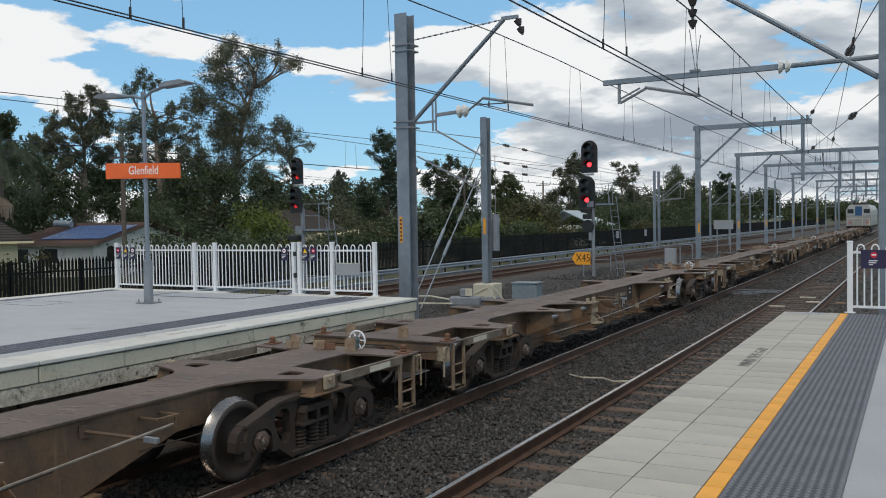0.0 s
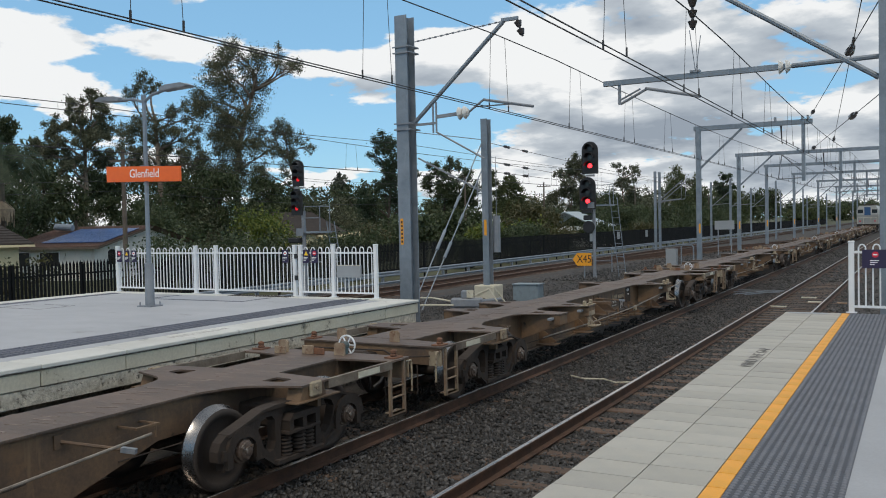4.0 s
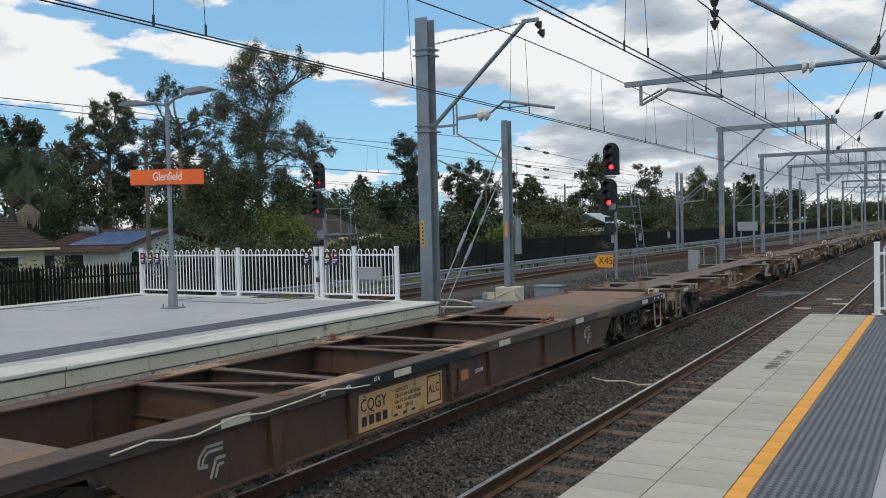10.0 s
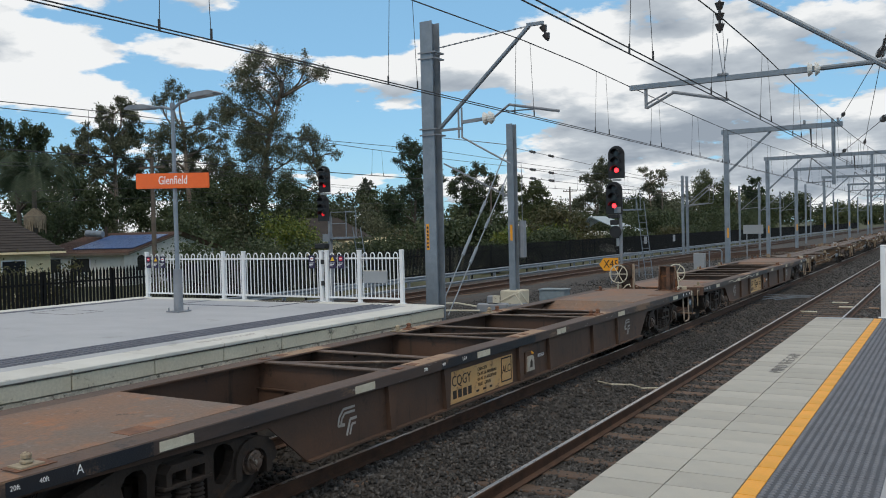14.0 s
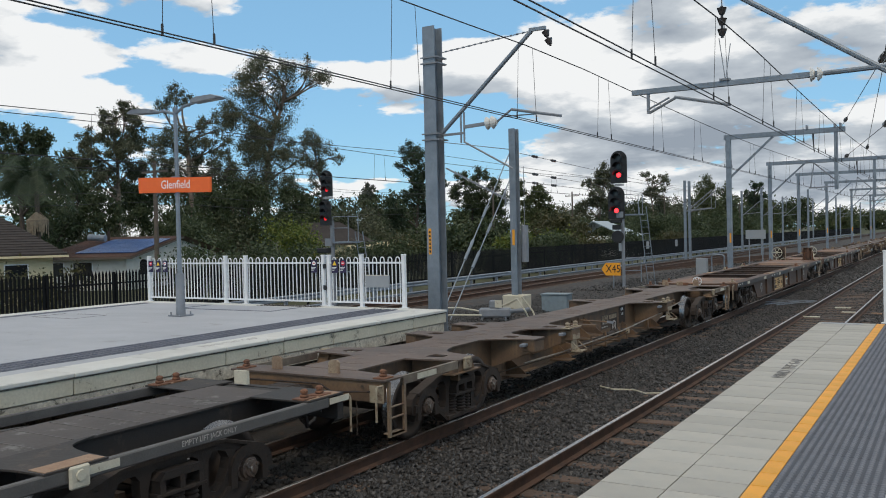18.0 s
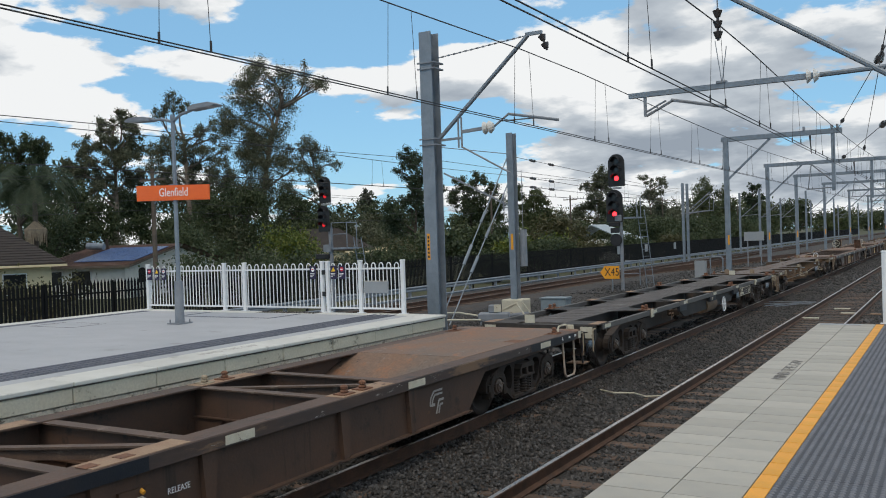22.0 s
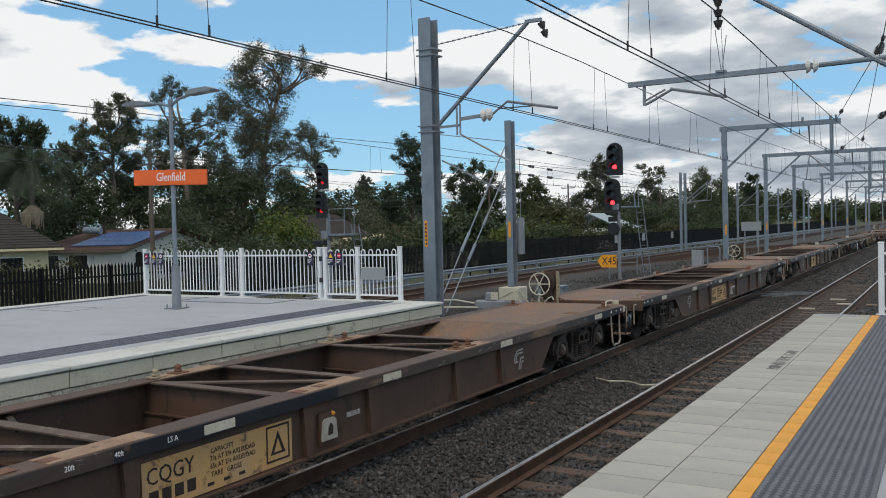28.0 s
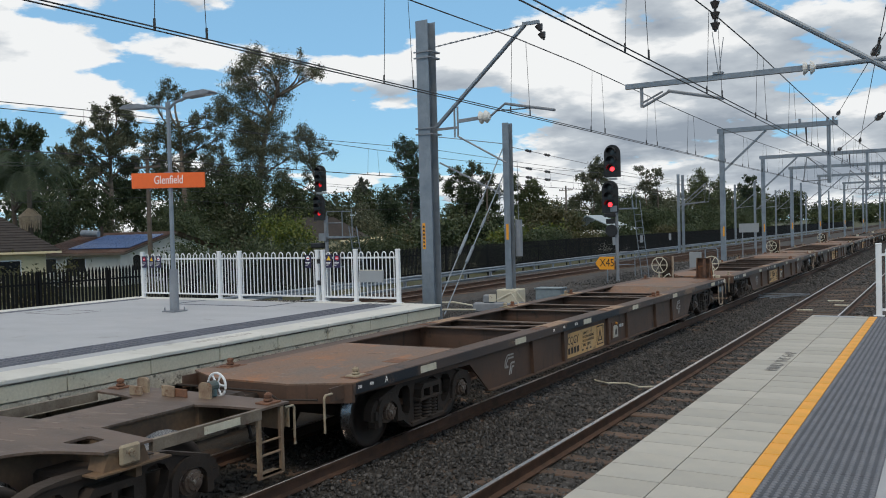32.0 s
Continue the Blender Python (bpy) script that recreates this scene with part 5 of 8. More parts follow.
    tagged(part("emblem", bm, mat("faded_rust_emblem", (.26, .15, .09), .8, grain=.2, size=9, tint=(.12, .075, .05)), w, "faded rust-coloured emblem"), kind="stuff")
    text_part("stencil", "LSB", .07, PALE_PAINT, w, flank(-9.15, .79, 1.2155), "white stencilled marking", .9)
    text_part("stencil", "EMPTY LIFT JACK ONLY", .05, LETTER_GREY, w, flank(-2.0, .90, 1.2115), "faded stencilled words", .9)
    bm = bmesh.new()
    hoop(bm, (1.16, -7.55, .52), .20, .017, 6, 0, 26)
    bm_rod(bm, (.6, -7.55, .52), (1.16, -7.55, .52), .02, 8)
    part("brake_wheel", bm, WHITE_PAINT, w, "white spoked hand brake wheel")
    bm = bmesh.new()
    bm_rod(bm, (.92, -9.3, .60), (.92, -8.2, .60), .21, 20)
    part("air_tank", bm, SPINE_STEEL, w, "brown cylindrical air tank")
    for y in (-9.0, -8.45):
        box_part("tank_strap", st, w, .74, .86, y - .02, y + .02, .38, .43)
    bm = bmesh.new()
    bm_box(bm, .55, .85, -11.2, -10.6, .50, .68, bevel=.03)
    bm_rod(bm, (.9, -11.6, .52), (.9, -9.7, .55), .018, 6)
    bm_rod(bm, (.75, -11.1, .45), (.75, -10.9, .60), .07, 10)
    bm_rod(bm, (.95, -10.4, .40), (.95, -10.4, .62), .05, 8)
    part("valve_group", bm, BOGIE_STEEL, w, "grimy brake valve group")
    for end in (0, 1):
        y, d = (0, 1) if end == 0 else (-L, -1)
        bm = bmesh.new()
        bm_box(bm, -1.16, 1.16, min(y, y - d * .1), max(y, y - d * .1), .68, top - .014)
        part("headstock", bm, st, w)
        end_gear(w, y, d, st)
        for xx in (-1.0, 1.0):
            box_part("end_plate", PALE_PAINT, w, xx - .12, xx + .12, min(y + d * .003, y + d * .01), max(y + d * .003, y + d * .01), .72, .93, label="chipped cream end plate")
        box_part("upright_plate", PALE_PAINT, w, -.30, -.10, y - d * .12 - .02, y - d * .12 + .02, top + .004, top + .16)
        bogie(w, y - d * 2.25)
    return w


PITCH = {"S": 19.2, "F": 19.62, "T": 18.41, "B": 18.65}
LENGTHS = {"S": 18.32, "F": 18.89, "T": 17.68, "B": 17.92}
PROTO = {"S": spine_wagon(18.32, SPINE_STEEL), "T": spine_wagon(17.68, SPINE_STEEL), "F": flat_wagon(), "B": spread_wagon()}
LABELS = {"S": "brown skeletal container wagon, empty, on two bogies", "T": "brown weathered skeletal container wagon, empty, on two bogies",
          "F": "rust-brown open-framed container flat wagon, empty, on two bogies", "B": "charcoal skeletal container wagon with side rails, empty"}
USED = set()


def couple(kind, s, extra=()):
    if kind in USED:
        ob = copy_thing(PROTO[kind], pose(TRAIN_TRACK, s, 0))
    else:
        USED.add(kind)
        ob = PROTO[kind]
        ob.matrix_basis = pose(TRAIN_TRACK, s, 0)
    tagged(ob, LABELS[kind], "freight wagon", "wagons of the goods train")
    TRAIN.append((ob, s))
    return ob


s = 9.72
for kind in "SSSSST":
    s += PITCH[kind]
    couple(kind, s)
LOCO_Y = s + .8
s = 9.72
flats = []
for kind in "SSFFTBFFFFSS":
    ob = couple(kind, s)
    if kind == "F":
        flats.append(ob)
    s -= PITCH[kind]
# the first flat carries three letters where the others carry a triangle
for panel in [o for f in flats[:2] for o in f.children if o.name.startswith("data_panel")]:
    for o in [o for o in panel.children if o.name.startswith("triangle_mark")]:
        bpy.data.objects.remove(o)
    text_part("depot_letters", "ALC", .12, LETTER_DARK, panel, flank(-10.49, .54, 1.135), "dark stencilled letters", .9)
# and an orange sticker with a dark handle in place of the white release box
for o in [o for o in flats[0].children if o.name.startswith("release_plate")]:
    for c in list(o.children):
        bpy.data.objects.remove(c)
    bpy.data.objects.remove(o)
box_part("release_sticker", mat("faded_orange_plate", (.50, .20, .07), .7, grain=.2, size=6, tint=(.36, .16, .07)), flats[0], 1.159, 1.163, -9.80, -9.60, .52, .66, label="faded orange release sticker")
bm = bmesh.new()
bm_tube(bm, [(1.216, -15.6, .90), (1.217, -15.2, .93), (1.217, -14.95, .88), (1.216, -14.7, .862), (1.217, -14.2, .928), (1.216, -13.8, .882), (1.217, -13.2, .905), (1.216, -12.8, .93), (1.217, -12.35, .872), (1.216, -12.05, .855)], .009, 6)
part("scrape", bm, PALE_PAINT, flats[0], "bright wavy scrape along the dented lip")
bm = bmesh.new()
bm_box(bm, 1.13, 1.18, -10.14, -10.02, .52, .62, bevel=.015)
bm_rod(bm, (1.16, -10.08, .40), (1.16, -10.08, .56), .02, 8)
bm_tube(bm, [(1.16, -10.08, .41), (1.19, -10.0, .38), (1.19, -9.9, .40)], .016, 7)
part("release_handle", bm, LETTER_DARK, flats[0], "black release handle")
# brake columns, added once every plain copy has been made
for ob, far, near in zip(flats, (0, 1, 0, 0, 0, 1), (1, 0, 1, 1, 1, 0)):
    tagged(ob, "rust-brown flat wagon with an upright rusty brake column and cream handwheel", "freight wagon", "wagons of the goods train")
    if far:
        rusty_column(ob, .65, -.27)
        # these two run the other way round
        for o in [o for o in ob.children if o.name.startswith("stencil") and abs(o.matrix_basis.translation.y + .92) < .01]:
            bpy.data.objects.remove(o)
        for o in [o for o in ob.children if o.name.startswith("stencil") and abs(o.matrix_basis.translation.y + 17.89) < .01]:
            bpy.data.objects.remove(o)
        text_part("stencil", "B", .075, WHITE, ob, flank(-.92, .90, 1.2165), "white stencilled letter B", .9)
        text_part("stencil", "A", .075, WHITE, ob, flank(-17.89, .90, 1.2165), "white stencilled letter A", .9)
    if near:
        pale_column(ob, -.66, -18.89 - .20, -1)

# ---- platform furniture ----
NAVY = mat("navy_sign", (0.025, 0.018, 0.06), 0.45, grain=.03, bump=0)
RED = mat("red_sign", (0.65, 0.02, 0.05), 0.45, grain=.03, bump=0)
SIGN_YELLOW = mat("yellow_sign", (0.85, 0.55, 0.03), 0.45, grain=.03, bump=0)
AMBER = mat("amber_sign", (0.85, 0.36, 0.02), 0.5, grain=.04, bump=0)
PANEL_GREY = mat("grey_panel", (0.30, 0.32, 0.34), 0.5, grain=.04, bump=0)


def wall_x(x, y, z):
    """Pose for lettering that faces the camera's platform end, reading towards +x."""
    return Matrix(((1, 0, 0, x), (0, 0, -1, y), (0, 1, 0, z), (0, 0, 0, 1)))


def fence_run(name, y, posts, gate, label):
    """A hoop-topped tubular fence along x: posts, rails and paired pickets joined by hoops."""
    f = thing(name, (0, y, PLAT), 0, label, "fence")
    for x in posts:
        bm = bmesh.new()
        bm_box(bm, x - .04, x + .04, -.04, .04, 0, 1.09, bevel=.008)
        bm_box(bm, x - .046, x + .046, -.046, .046, 1.075, 1.105, bevel=.01)
        p = part("post", bm, WHITE_PAINT, f)
        box_part("base_plate", WHITE_PAINT, p, x - .075, x + .075, -.06, .06, 0.003, .014)
    for x0, x1 in zip(posts, posts[1:]):
        if x1 - x0 < .3:
            continue
        for z in (.10, .93):
            box_part("rail", WHITE_PAINT, f, x0 + .04, x1 - .04, -.018, .018, z - .018, z + .018)
        n = max(2, round((x1 - x0 - .12) / .105))
        n += n % 2
        step = (x1 - x0 - .10) / n
        xs = [x0 + .05 + step * (k + .5) for k in range(n)]
        for a, b in zip(xs[::2], xs[1::2]):
            bm = bmesh.new()
            r = (b - a) / 2
            arc = [((a + b) / 2 - r * math.cos(math.pi * k / 8), 0, .985 + r * 1.3 * math.sin(math.pi * k / 8)) for k in range(9)]
            bm_tube(bm, [(a, 0, .10)] + arc + [(b, 0, .10)], .012, 6)
            part("hooped_picket", bm, WHITE_PAINT, f)
    return f


def notice(parent, x, z, red, tri=False, w=.17):
    bm = bmesh.new()
    bm_box(bm, x - w / 2, x + w / 2, -.06, -.052, z - .14, z + .14, bevel=.002)
    n = part("notice", bm, NAVY, parent, "small navy warning notice")
    bm = bmesh.new()
    if tri:
        bm_prism(bm, [(x - .055, z + .02), (x + .055, z + .02), (x, z + .115)], 1, -.064, -.0605)
    else:
        bm_lathe(bm, [(-.064, .046), (-.0605, .046)], 16, 1, (x, 0, z + .065))
    part("symbol", bm, SIGN_YELLOW if tri else (RED if red else WHITE), n)
    if not tri:
        box_part("symbol_bar", WHITE if red else RED, n, x - .03, x + .03, -.067, -.0645, z + .055, z + .075)
    for k, ww in enumerate((.12, .10, .06)):
        box_part("lettering_bar", WHITE, n, x - .07, x - .07 + ww, -.063, -.0605, z - .03 - k * .03, z - .018 - k * .03)


lf = fence_run("platform_end_fence", 14.8, [-17.22, -14.65, -14.02, -11.77, -11.62, -10.76, -9.70], True, "white hoop-topped steel fence with a gate across the platform end")
for x, red, tri in ((-17.10, 1, 0), (-16.84, 0, 1), (-16.60, 0, 0), (-11.98, 0, 0), (-11.42, 0, 1), (-11.20, 1, 0)):
    notice(lf, x, .86, red, tri)
for z in (.40, .86):
    box_part("hinge", SIGNAL_BLACK, lf, -11.74, -11.66, -.06, -.042, z - .05, z + .05, label="black gate hinge")
bm = bmesh.new()
bm_box(bm, -10.62, -10.03, -.075, -.03, .42, .68, bevel=.006)
g = part("lock_box", bm, PANEL_GREY, lf, "pale grey panel fixed to the gate")
box_part("panel_lip", PALE_PAINT, g, -10.62, -10.03, -.079, -.0755, .665, .68)
rf = fence_run("platform_end_fence", 14.62, [-0.93, 0.35, 1.7], True, "white hoop-topped steel fence at the platform end")
notice(rf, -.60, .83, 1, 0, .36)

# name sign on a lamp column
lamp = thing("lamp_column", (-13.16, 12.05, PLAT), 0, "galvanised twin-headed platform lamp column with an orange name sign", "lamp column")
rod_part("shaft", GALV, lamp, (0, 0, .55), (0, 0, 4.05), .045, 12, .038)
bm = bmesh.new()
bm_rod(bm, (0, 0, .02), (0, 0, .84), .092, 14, .082)
part("sleeve", bm, GALV_DULL, lamp)
bm = bmesh.new()
bm_box(bm, -.17, .17, -.17, .17, .003, .025)
for a in (-1, 1):
    for b in (-1, 1):
        bm_rod(bm, (a * .13, b * .13, .02), (a * .13, b * .13, .09), .014, 6)
part("base_plate", bm, GALV_DULL, lamp)
for s, dz in ((-1, .10), (1, .26)):
    bm = bmesh.new()
    bm_tube(bm, [(0, 0, 3.96), (s * .25, -.02, 4.0 + dz * .3), (s * .62, -.04, 3.98 + dz * .6)], .028, 8)
    arm = part("arm", bm, GALV, lamp)
    bm = bmesh.new()
    bm_prism(bm, [(s * .55, 3.96 + dz * .6), (s * 1.22, 4.0 + dz * .55), (s * 1.24, 4.03 + dz * .55), (s * 1.1, 4.08 + dz * .55), (s * .7, 4.06 + dz * .6), (s * .55, 4.02 + dz * .6)], 1, -.14, .10)
    part("lamp_head", bm, GALV_DULL, arm, "flat grey lamp head")
    box_part("lens", mat("lamp_lens", (.6, .62, .64), .25, grain=.03, bump=0), arm, *sorted((s * .72, s * 1.14)), -.11, .07, 3.99 + dz * .55, 3.995 + dz * .55)
rod_part("cap", GALV, lamp, (0, 0, 4.0), (0, 0, 4.09), .05, 10)
for dy, x0, x1 in ((-.055, -1.02, .97), (.055, -1.15, .85)):
    bm = bmesh.new()
    bm_prism(bm, [(x0, 2.46), (x1, 2.40), (x1, 2.68), (x0, 2.76)], 1, dy - .02, dy + .02)
    board = part("name_board", bm, ORANGE, lamp, "orange station name board")
    if dy < 0:
        text_part("name_lettering", "Glenfield", .172, WHITE, board, wall_x(.03, dy - .024, 2.575) @ pose(0, 0, 0, 0, 0, -1.5), "white station name", .95)

# dark tactile lines set in the far paving
strip = mat("dark_tactile_line", (0.125, 0.135, 0.17), .8, grain=.2, size=3, fine=40, tint=(.10, .108, .135))
for x0, x1 in ((-10.28, -9.62), (-16.9, -16.62)):
    y = -30.0
    while y < 14.3:
        box_part("tactile_tile", strip, left_platform, x0, x1, y, min(y + .595, 14.35), PLAT + .0005, PLAT + .006)
        y += .6
bm = bmesh.new()
for j in range(0, 150):
    for i in range(4):
        bm_box(bm, -10.22 + i * .16, -10.14 + i * .16, 4.0 + j * .07, 4.045 + j * .07, PLAT + .006, PLAT + .012)
tagged(part("tactile_studs", bm, strip, left_platform, "rows of low tactile bars"), kind="stuff")
for b in ((-14.7, -12.0, 13.35, 13.43), (-12.08, -12.0, 13.43, 14.33), (-14.7, -14.62, 13.43, 14.33)):
    box_part("paving_band", strip, left_platform, *b, PLAT + .0006, PLAT + .005)
bm = bmesh.new()
for a, b, c, d in ((-16.2, -14.9, 10.9, 10.915), (-16.2, -16.185, 10.915, 11.7), (-14.915, -14.9, 10.915, 11.7), (-15.8, -15.1, 11.68, 11.695)):
    bm_box(bm, a, b, c, d, PLAT + .0006, PLAT + .003)
part("pit_cover_seam", bm, LETTER_DARK, left_platform, "thin dark seam of a pit cover")
bm = bmesh.new()
for j in range(17):
    bm_box(bm, -13.4 + j * .1, -13.34 + j * .1, 14.45, 14.74, PLAT + .0026, PLAT + .006)
part("drain_grate", bm, LETTER_DARK, left_platform, "dark slotted drain grate")
text_part("edge_words", "MIND THE GAP", .16, LETTER_GREY, left_platform, pose(-9.05, 9.2, PLAT + .0045, 0, 0, 90), "worn stencilled words on the coping", .75, .0008)

# ---- overhead line structures ----


def h_mast(name, x, y, z0, z1, w, d, label, tag=None, turn=0):
    """A rolled steel mast of H section with clamp straps."""
    m = thing(name, (x, y, z0), turn, label, "overhead mast", "overhead line masts")
    H = z1 - z0
    bm = bmesh.new()
    a, b, c = w / 2, d / 2, .022
    bm_prism(bm, [(-a, -b), (a, -b), (a, -b + c), (.012, -b + c), (.012, b - c), (a, b - c), (a, b), (-a, b), (-a, b - c), (-.012, b - c), (-.012, -b + c), (-a, -b + c)], 2, 0, H)
    part("column", bm, GALV, m)
    return m


mast = h_mast("overhead_mast", -9.93, 16.5, -.5, 7.2, .30, .34, "tall galvanised steel H-section mast beside the platform end", turn=0)
for z in (2.65 + 4.30 + .05, 2.65 + 2.68):
    bm = bmesh.new()
    for a in (0, .13):
        bm = bmesh.new()
        bm_prism(bm, [(-.20, -.20), (.24, -.20), (.24, .20), (-.20, .20), (-.20, .175), (.205, .175), (.205, -.175), (-.20, -.175)], 2, z - a, z - a + .03)
        part("clamp", bm, GALV_DULL, mast, "bolted clamp band")
box_part("number_strip", AMBER, mast, -.10, -.03, -.176, -.1715, 2.65 + .05, 2.65 + .62, label="amber number strip")
for k in range(6):
    box_part("lettering_bar", LETTER_DARK, mast, -.085, -.045, -.178, -.1765, 2.74 + k * .085, 2.79 + k * .085)


def insulator(bm_name, parent, a, b, r, n, material, label):
    """A string of ribbed discs between a and b."""
    a, b = Vector(a), Vector(b)
    bm = bmesh.new()
    bm_rod(bm, a, b, r * .3, 8)
    for k in range(n):
        t = (k + .5) / n
        c = a.lerp(b, t)
        d = (b - a).normalized() * (b - a).length / n * .3
        bm_rod(bm, c - d, c + d, r, 12, r * .55)
    return part(bm_name, bm, material, parent, label)


def cantilever(parent, x0, x1, z_low, z_top):
    """A raking strut with a chain stay, messenger insulator and a registration arm, in the mast's space."""
    bm = bmesh.new()
    bm_rod(bm, (x0, 0, z_low), (x1, 0, z_top), .045, 8)
    bm_beam(bm, (x1 - .05, 0, z_top + .02), (x1 + .32, 0, z_top + .02), .06, .07)
    strut = part("raking_strut", bm, GALV, parent)
    bm = bmesh.new()
    n = 30
    for k in range(n):
        a = Vector((x0 + .05, 0, z_top - .18)).lerp(Vector((x1, 0, z_top)), k / n)
        b = Vector((x0 + .05, 0, z_top - .18)).lerp(Vector((x1, 0, z_top)), (k + .8) / n)
        bm_rod(bm, a, b, .02 if k % 2 else .011, 5)
    part("chain_stay", bm, GALV_DULL, parent, "chain stay")
    insulator("messenger_insulator", parent, (x1 + .30, 0, z_top - .02), (x1 + .42, 0, z_top - .36), .085, 2, DARK_CERAMIC, "ribbed brown insulator")
    bm = bmesh.new()
    bm_beam(bm, (x0, 0, z_low - .04), (x0 + .55, 0, z_low - .03), .04, .05)
    for a in (.48, .56):
        bm_beam(bm, (x0 + a, 0, z_low - .24), (x0 + a, 0, z_low + .42), .03, .03)
    bm_beam(bm, (x0 + .56, 0, z_low + .10), (x0 + 1.12, 0, z_low + .13), .06, .07)
    bm_rod(bm, (x0 + .55, 0, z_low - .22), (x0 + 1.65, .1, z_low - .85), .022, 6)
    part("registration_bracket", bm, GALV_DULL, parent)
    insulator("registration_insulator", parent, (x0 + 1.10, 0, z_low + .13), (x0 + 1.36, 0, z_low + .15), .14, 2, CERAMIC, "white porcelain insulator")
    bm = bmesh.new()
    bm_rod(bm, (x0 + 1.36, 0, z_low + .15), (x0 + 1.75, -.1, z_low + .36), .024, 6)
    bm_rod(bm, (x0 + 1.75, -.1, z_low + .36), (x0 + 2.95, -.3, z_low + .10), .03, 6)
    bm_rod(bm, (x0 + 1.55, -.02, z_low + .24), (x0 + 2.5, -.2, z_low + .20), .014, 6)
    part("registration_arm", bm, GALV_DULL, parent)


cantilever(mast, .2, 2.40, 4.90 + .45, 6.80 + .5)

mast2 = h_mast("overhead_mast", -14.58, 30.1, .25, 6.6, .26, .36, "galvanised steel mast on a concrete footing with guy stays")
bm = bmesh.new()
bm_box(bm, -.42, .42, -.42, .42, -.75, .0, bevel=.03)
part("footing", bm, CONCRETE, mast2, "pale concrete footing")
box_part("number_strip", AMBER, mast2, -.05, .05, -.186, -.1815, 1.9, 2.5, label="faded amber number strip")
bm = bmesh.new()
bm_rod(bm, (.34, .1, 1.25), (.34, .1, 2.65), .14, 12)
bm_rod(bm, (.34, .1, 2.65), (.34, .1, 4.9), .012, 6)
part("balance_weight", bm, GALV_DULL, mast2, "grey balance weight stack")
for (x, y, z), (x2, y2, z2) in (((-.1, -.1, 5.5), (-.2, -5.6, -.6)), ((-.1, -.1, 4.5), (-.2, -4.8, -.55))):
    bm = bmesh.new()
    bm_rod(bm, (x, y, z), (x2, y2, z2), .022, 6)
    a, b = Vector((x, y, z)), Vector((x2, y2, z2))
    bm_rod(bm, a.lerp(b, .55), a.lerp(b, .66), .055, 8)
    bm_rod(bm, a.lerp(b, .35), a.lerp(b, .42), .05, 8)
    part("guy_stay", bm, GALV, mast2, "steel guy stay with turnbuckle")
bm = bmesh.new()
bm_rod(bm, (0, 0, 5.55), (-3.1, -.3, 6.05), .016, 6)
bm_beam(bm, (-.1, 0, 3.55), (-2.9, -.2, 5.0), .06, .06)
bm_beam(bm, (-.4, 0, 3.4), (-.4, 0, 4.0), .05, .05)
bm_beam(bm, (-.05, 0, 3.52), (-.4, 0, 3.52), .04, .04)
part("cantilever_arm", bm, GALV_DULL, mast2)

# cantilever beam that reaches over the near track from a mast off the platform end
rmast = h_mast("overhead_mast", -0.45, 16.4, -.5, 8.6, .30, .30, "tall galvanised steel mast off the platform end")
bm = bmesh.new()
bm_beam(bm, (-4.93, 0, 5.78), (-1.60, 0, 5.78), .09, .095)
b1 = part("beam", bm, GALV, rmast)
insulator("beam_insulator", rmast, (-1.75, 0, 5.78), (-1.52, 0, 5.78), .13, 2, CERAMIC, "white porcelain insulator")
bm = bmesh.new()
bm_rod(bm, (-1.52, 0, 5.78), (-.15, 0, 5.80), .045, 8)
bm_rod(bm, (-.15, 0, 5.45), (-3.4, 0, 7.65), .05, 8)
part("raking_strut", bm, GALV, rmast)
bm = bmesh.new()
bm_beam(bm, (-4.62, 0, 5.74), (-4.62, 0, 5.36), .05, .05)
bm_rod(bm, (-4.60, 0, 5.37), (-4.05, -.05, 5.62), .025, 6)
bm_rod(bm, (-4.60, 0, 5.45), (-4.2, -.05, 5.62), .018, 6)
bm_rod(bm, (-4.10, -.05, 5.62), (-3.05, -.2, 5.36), .03, 6)
part("registration_arm", bm, GALV_DULL, rmast)
insulator("messenger_insulator", rmast, (-3.22, 0, 7.2), (-3.22, 0, 6.62), .09, 3, DARK_CERAMIC, "ribbed brown insulator string")
bm = bmesh.new()
bm_rod(bm, (-3.22, 0, 7.2), (-3.22, 0, 7.52), .012, 6)
bm_rod(bm, (-3.28, 0, 6.62), (-3.18, 0, 5.86), .008, 5)
bm_rod(bm, (-3.08, 0, 6.50), (-3.17, 0, 5.86), .008, 5)
bm_box(bm, -3.27, -3.09, -.07, .07, 5.83, 5.87)
part("hanger", bm, GALV_DULL, rmast)


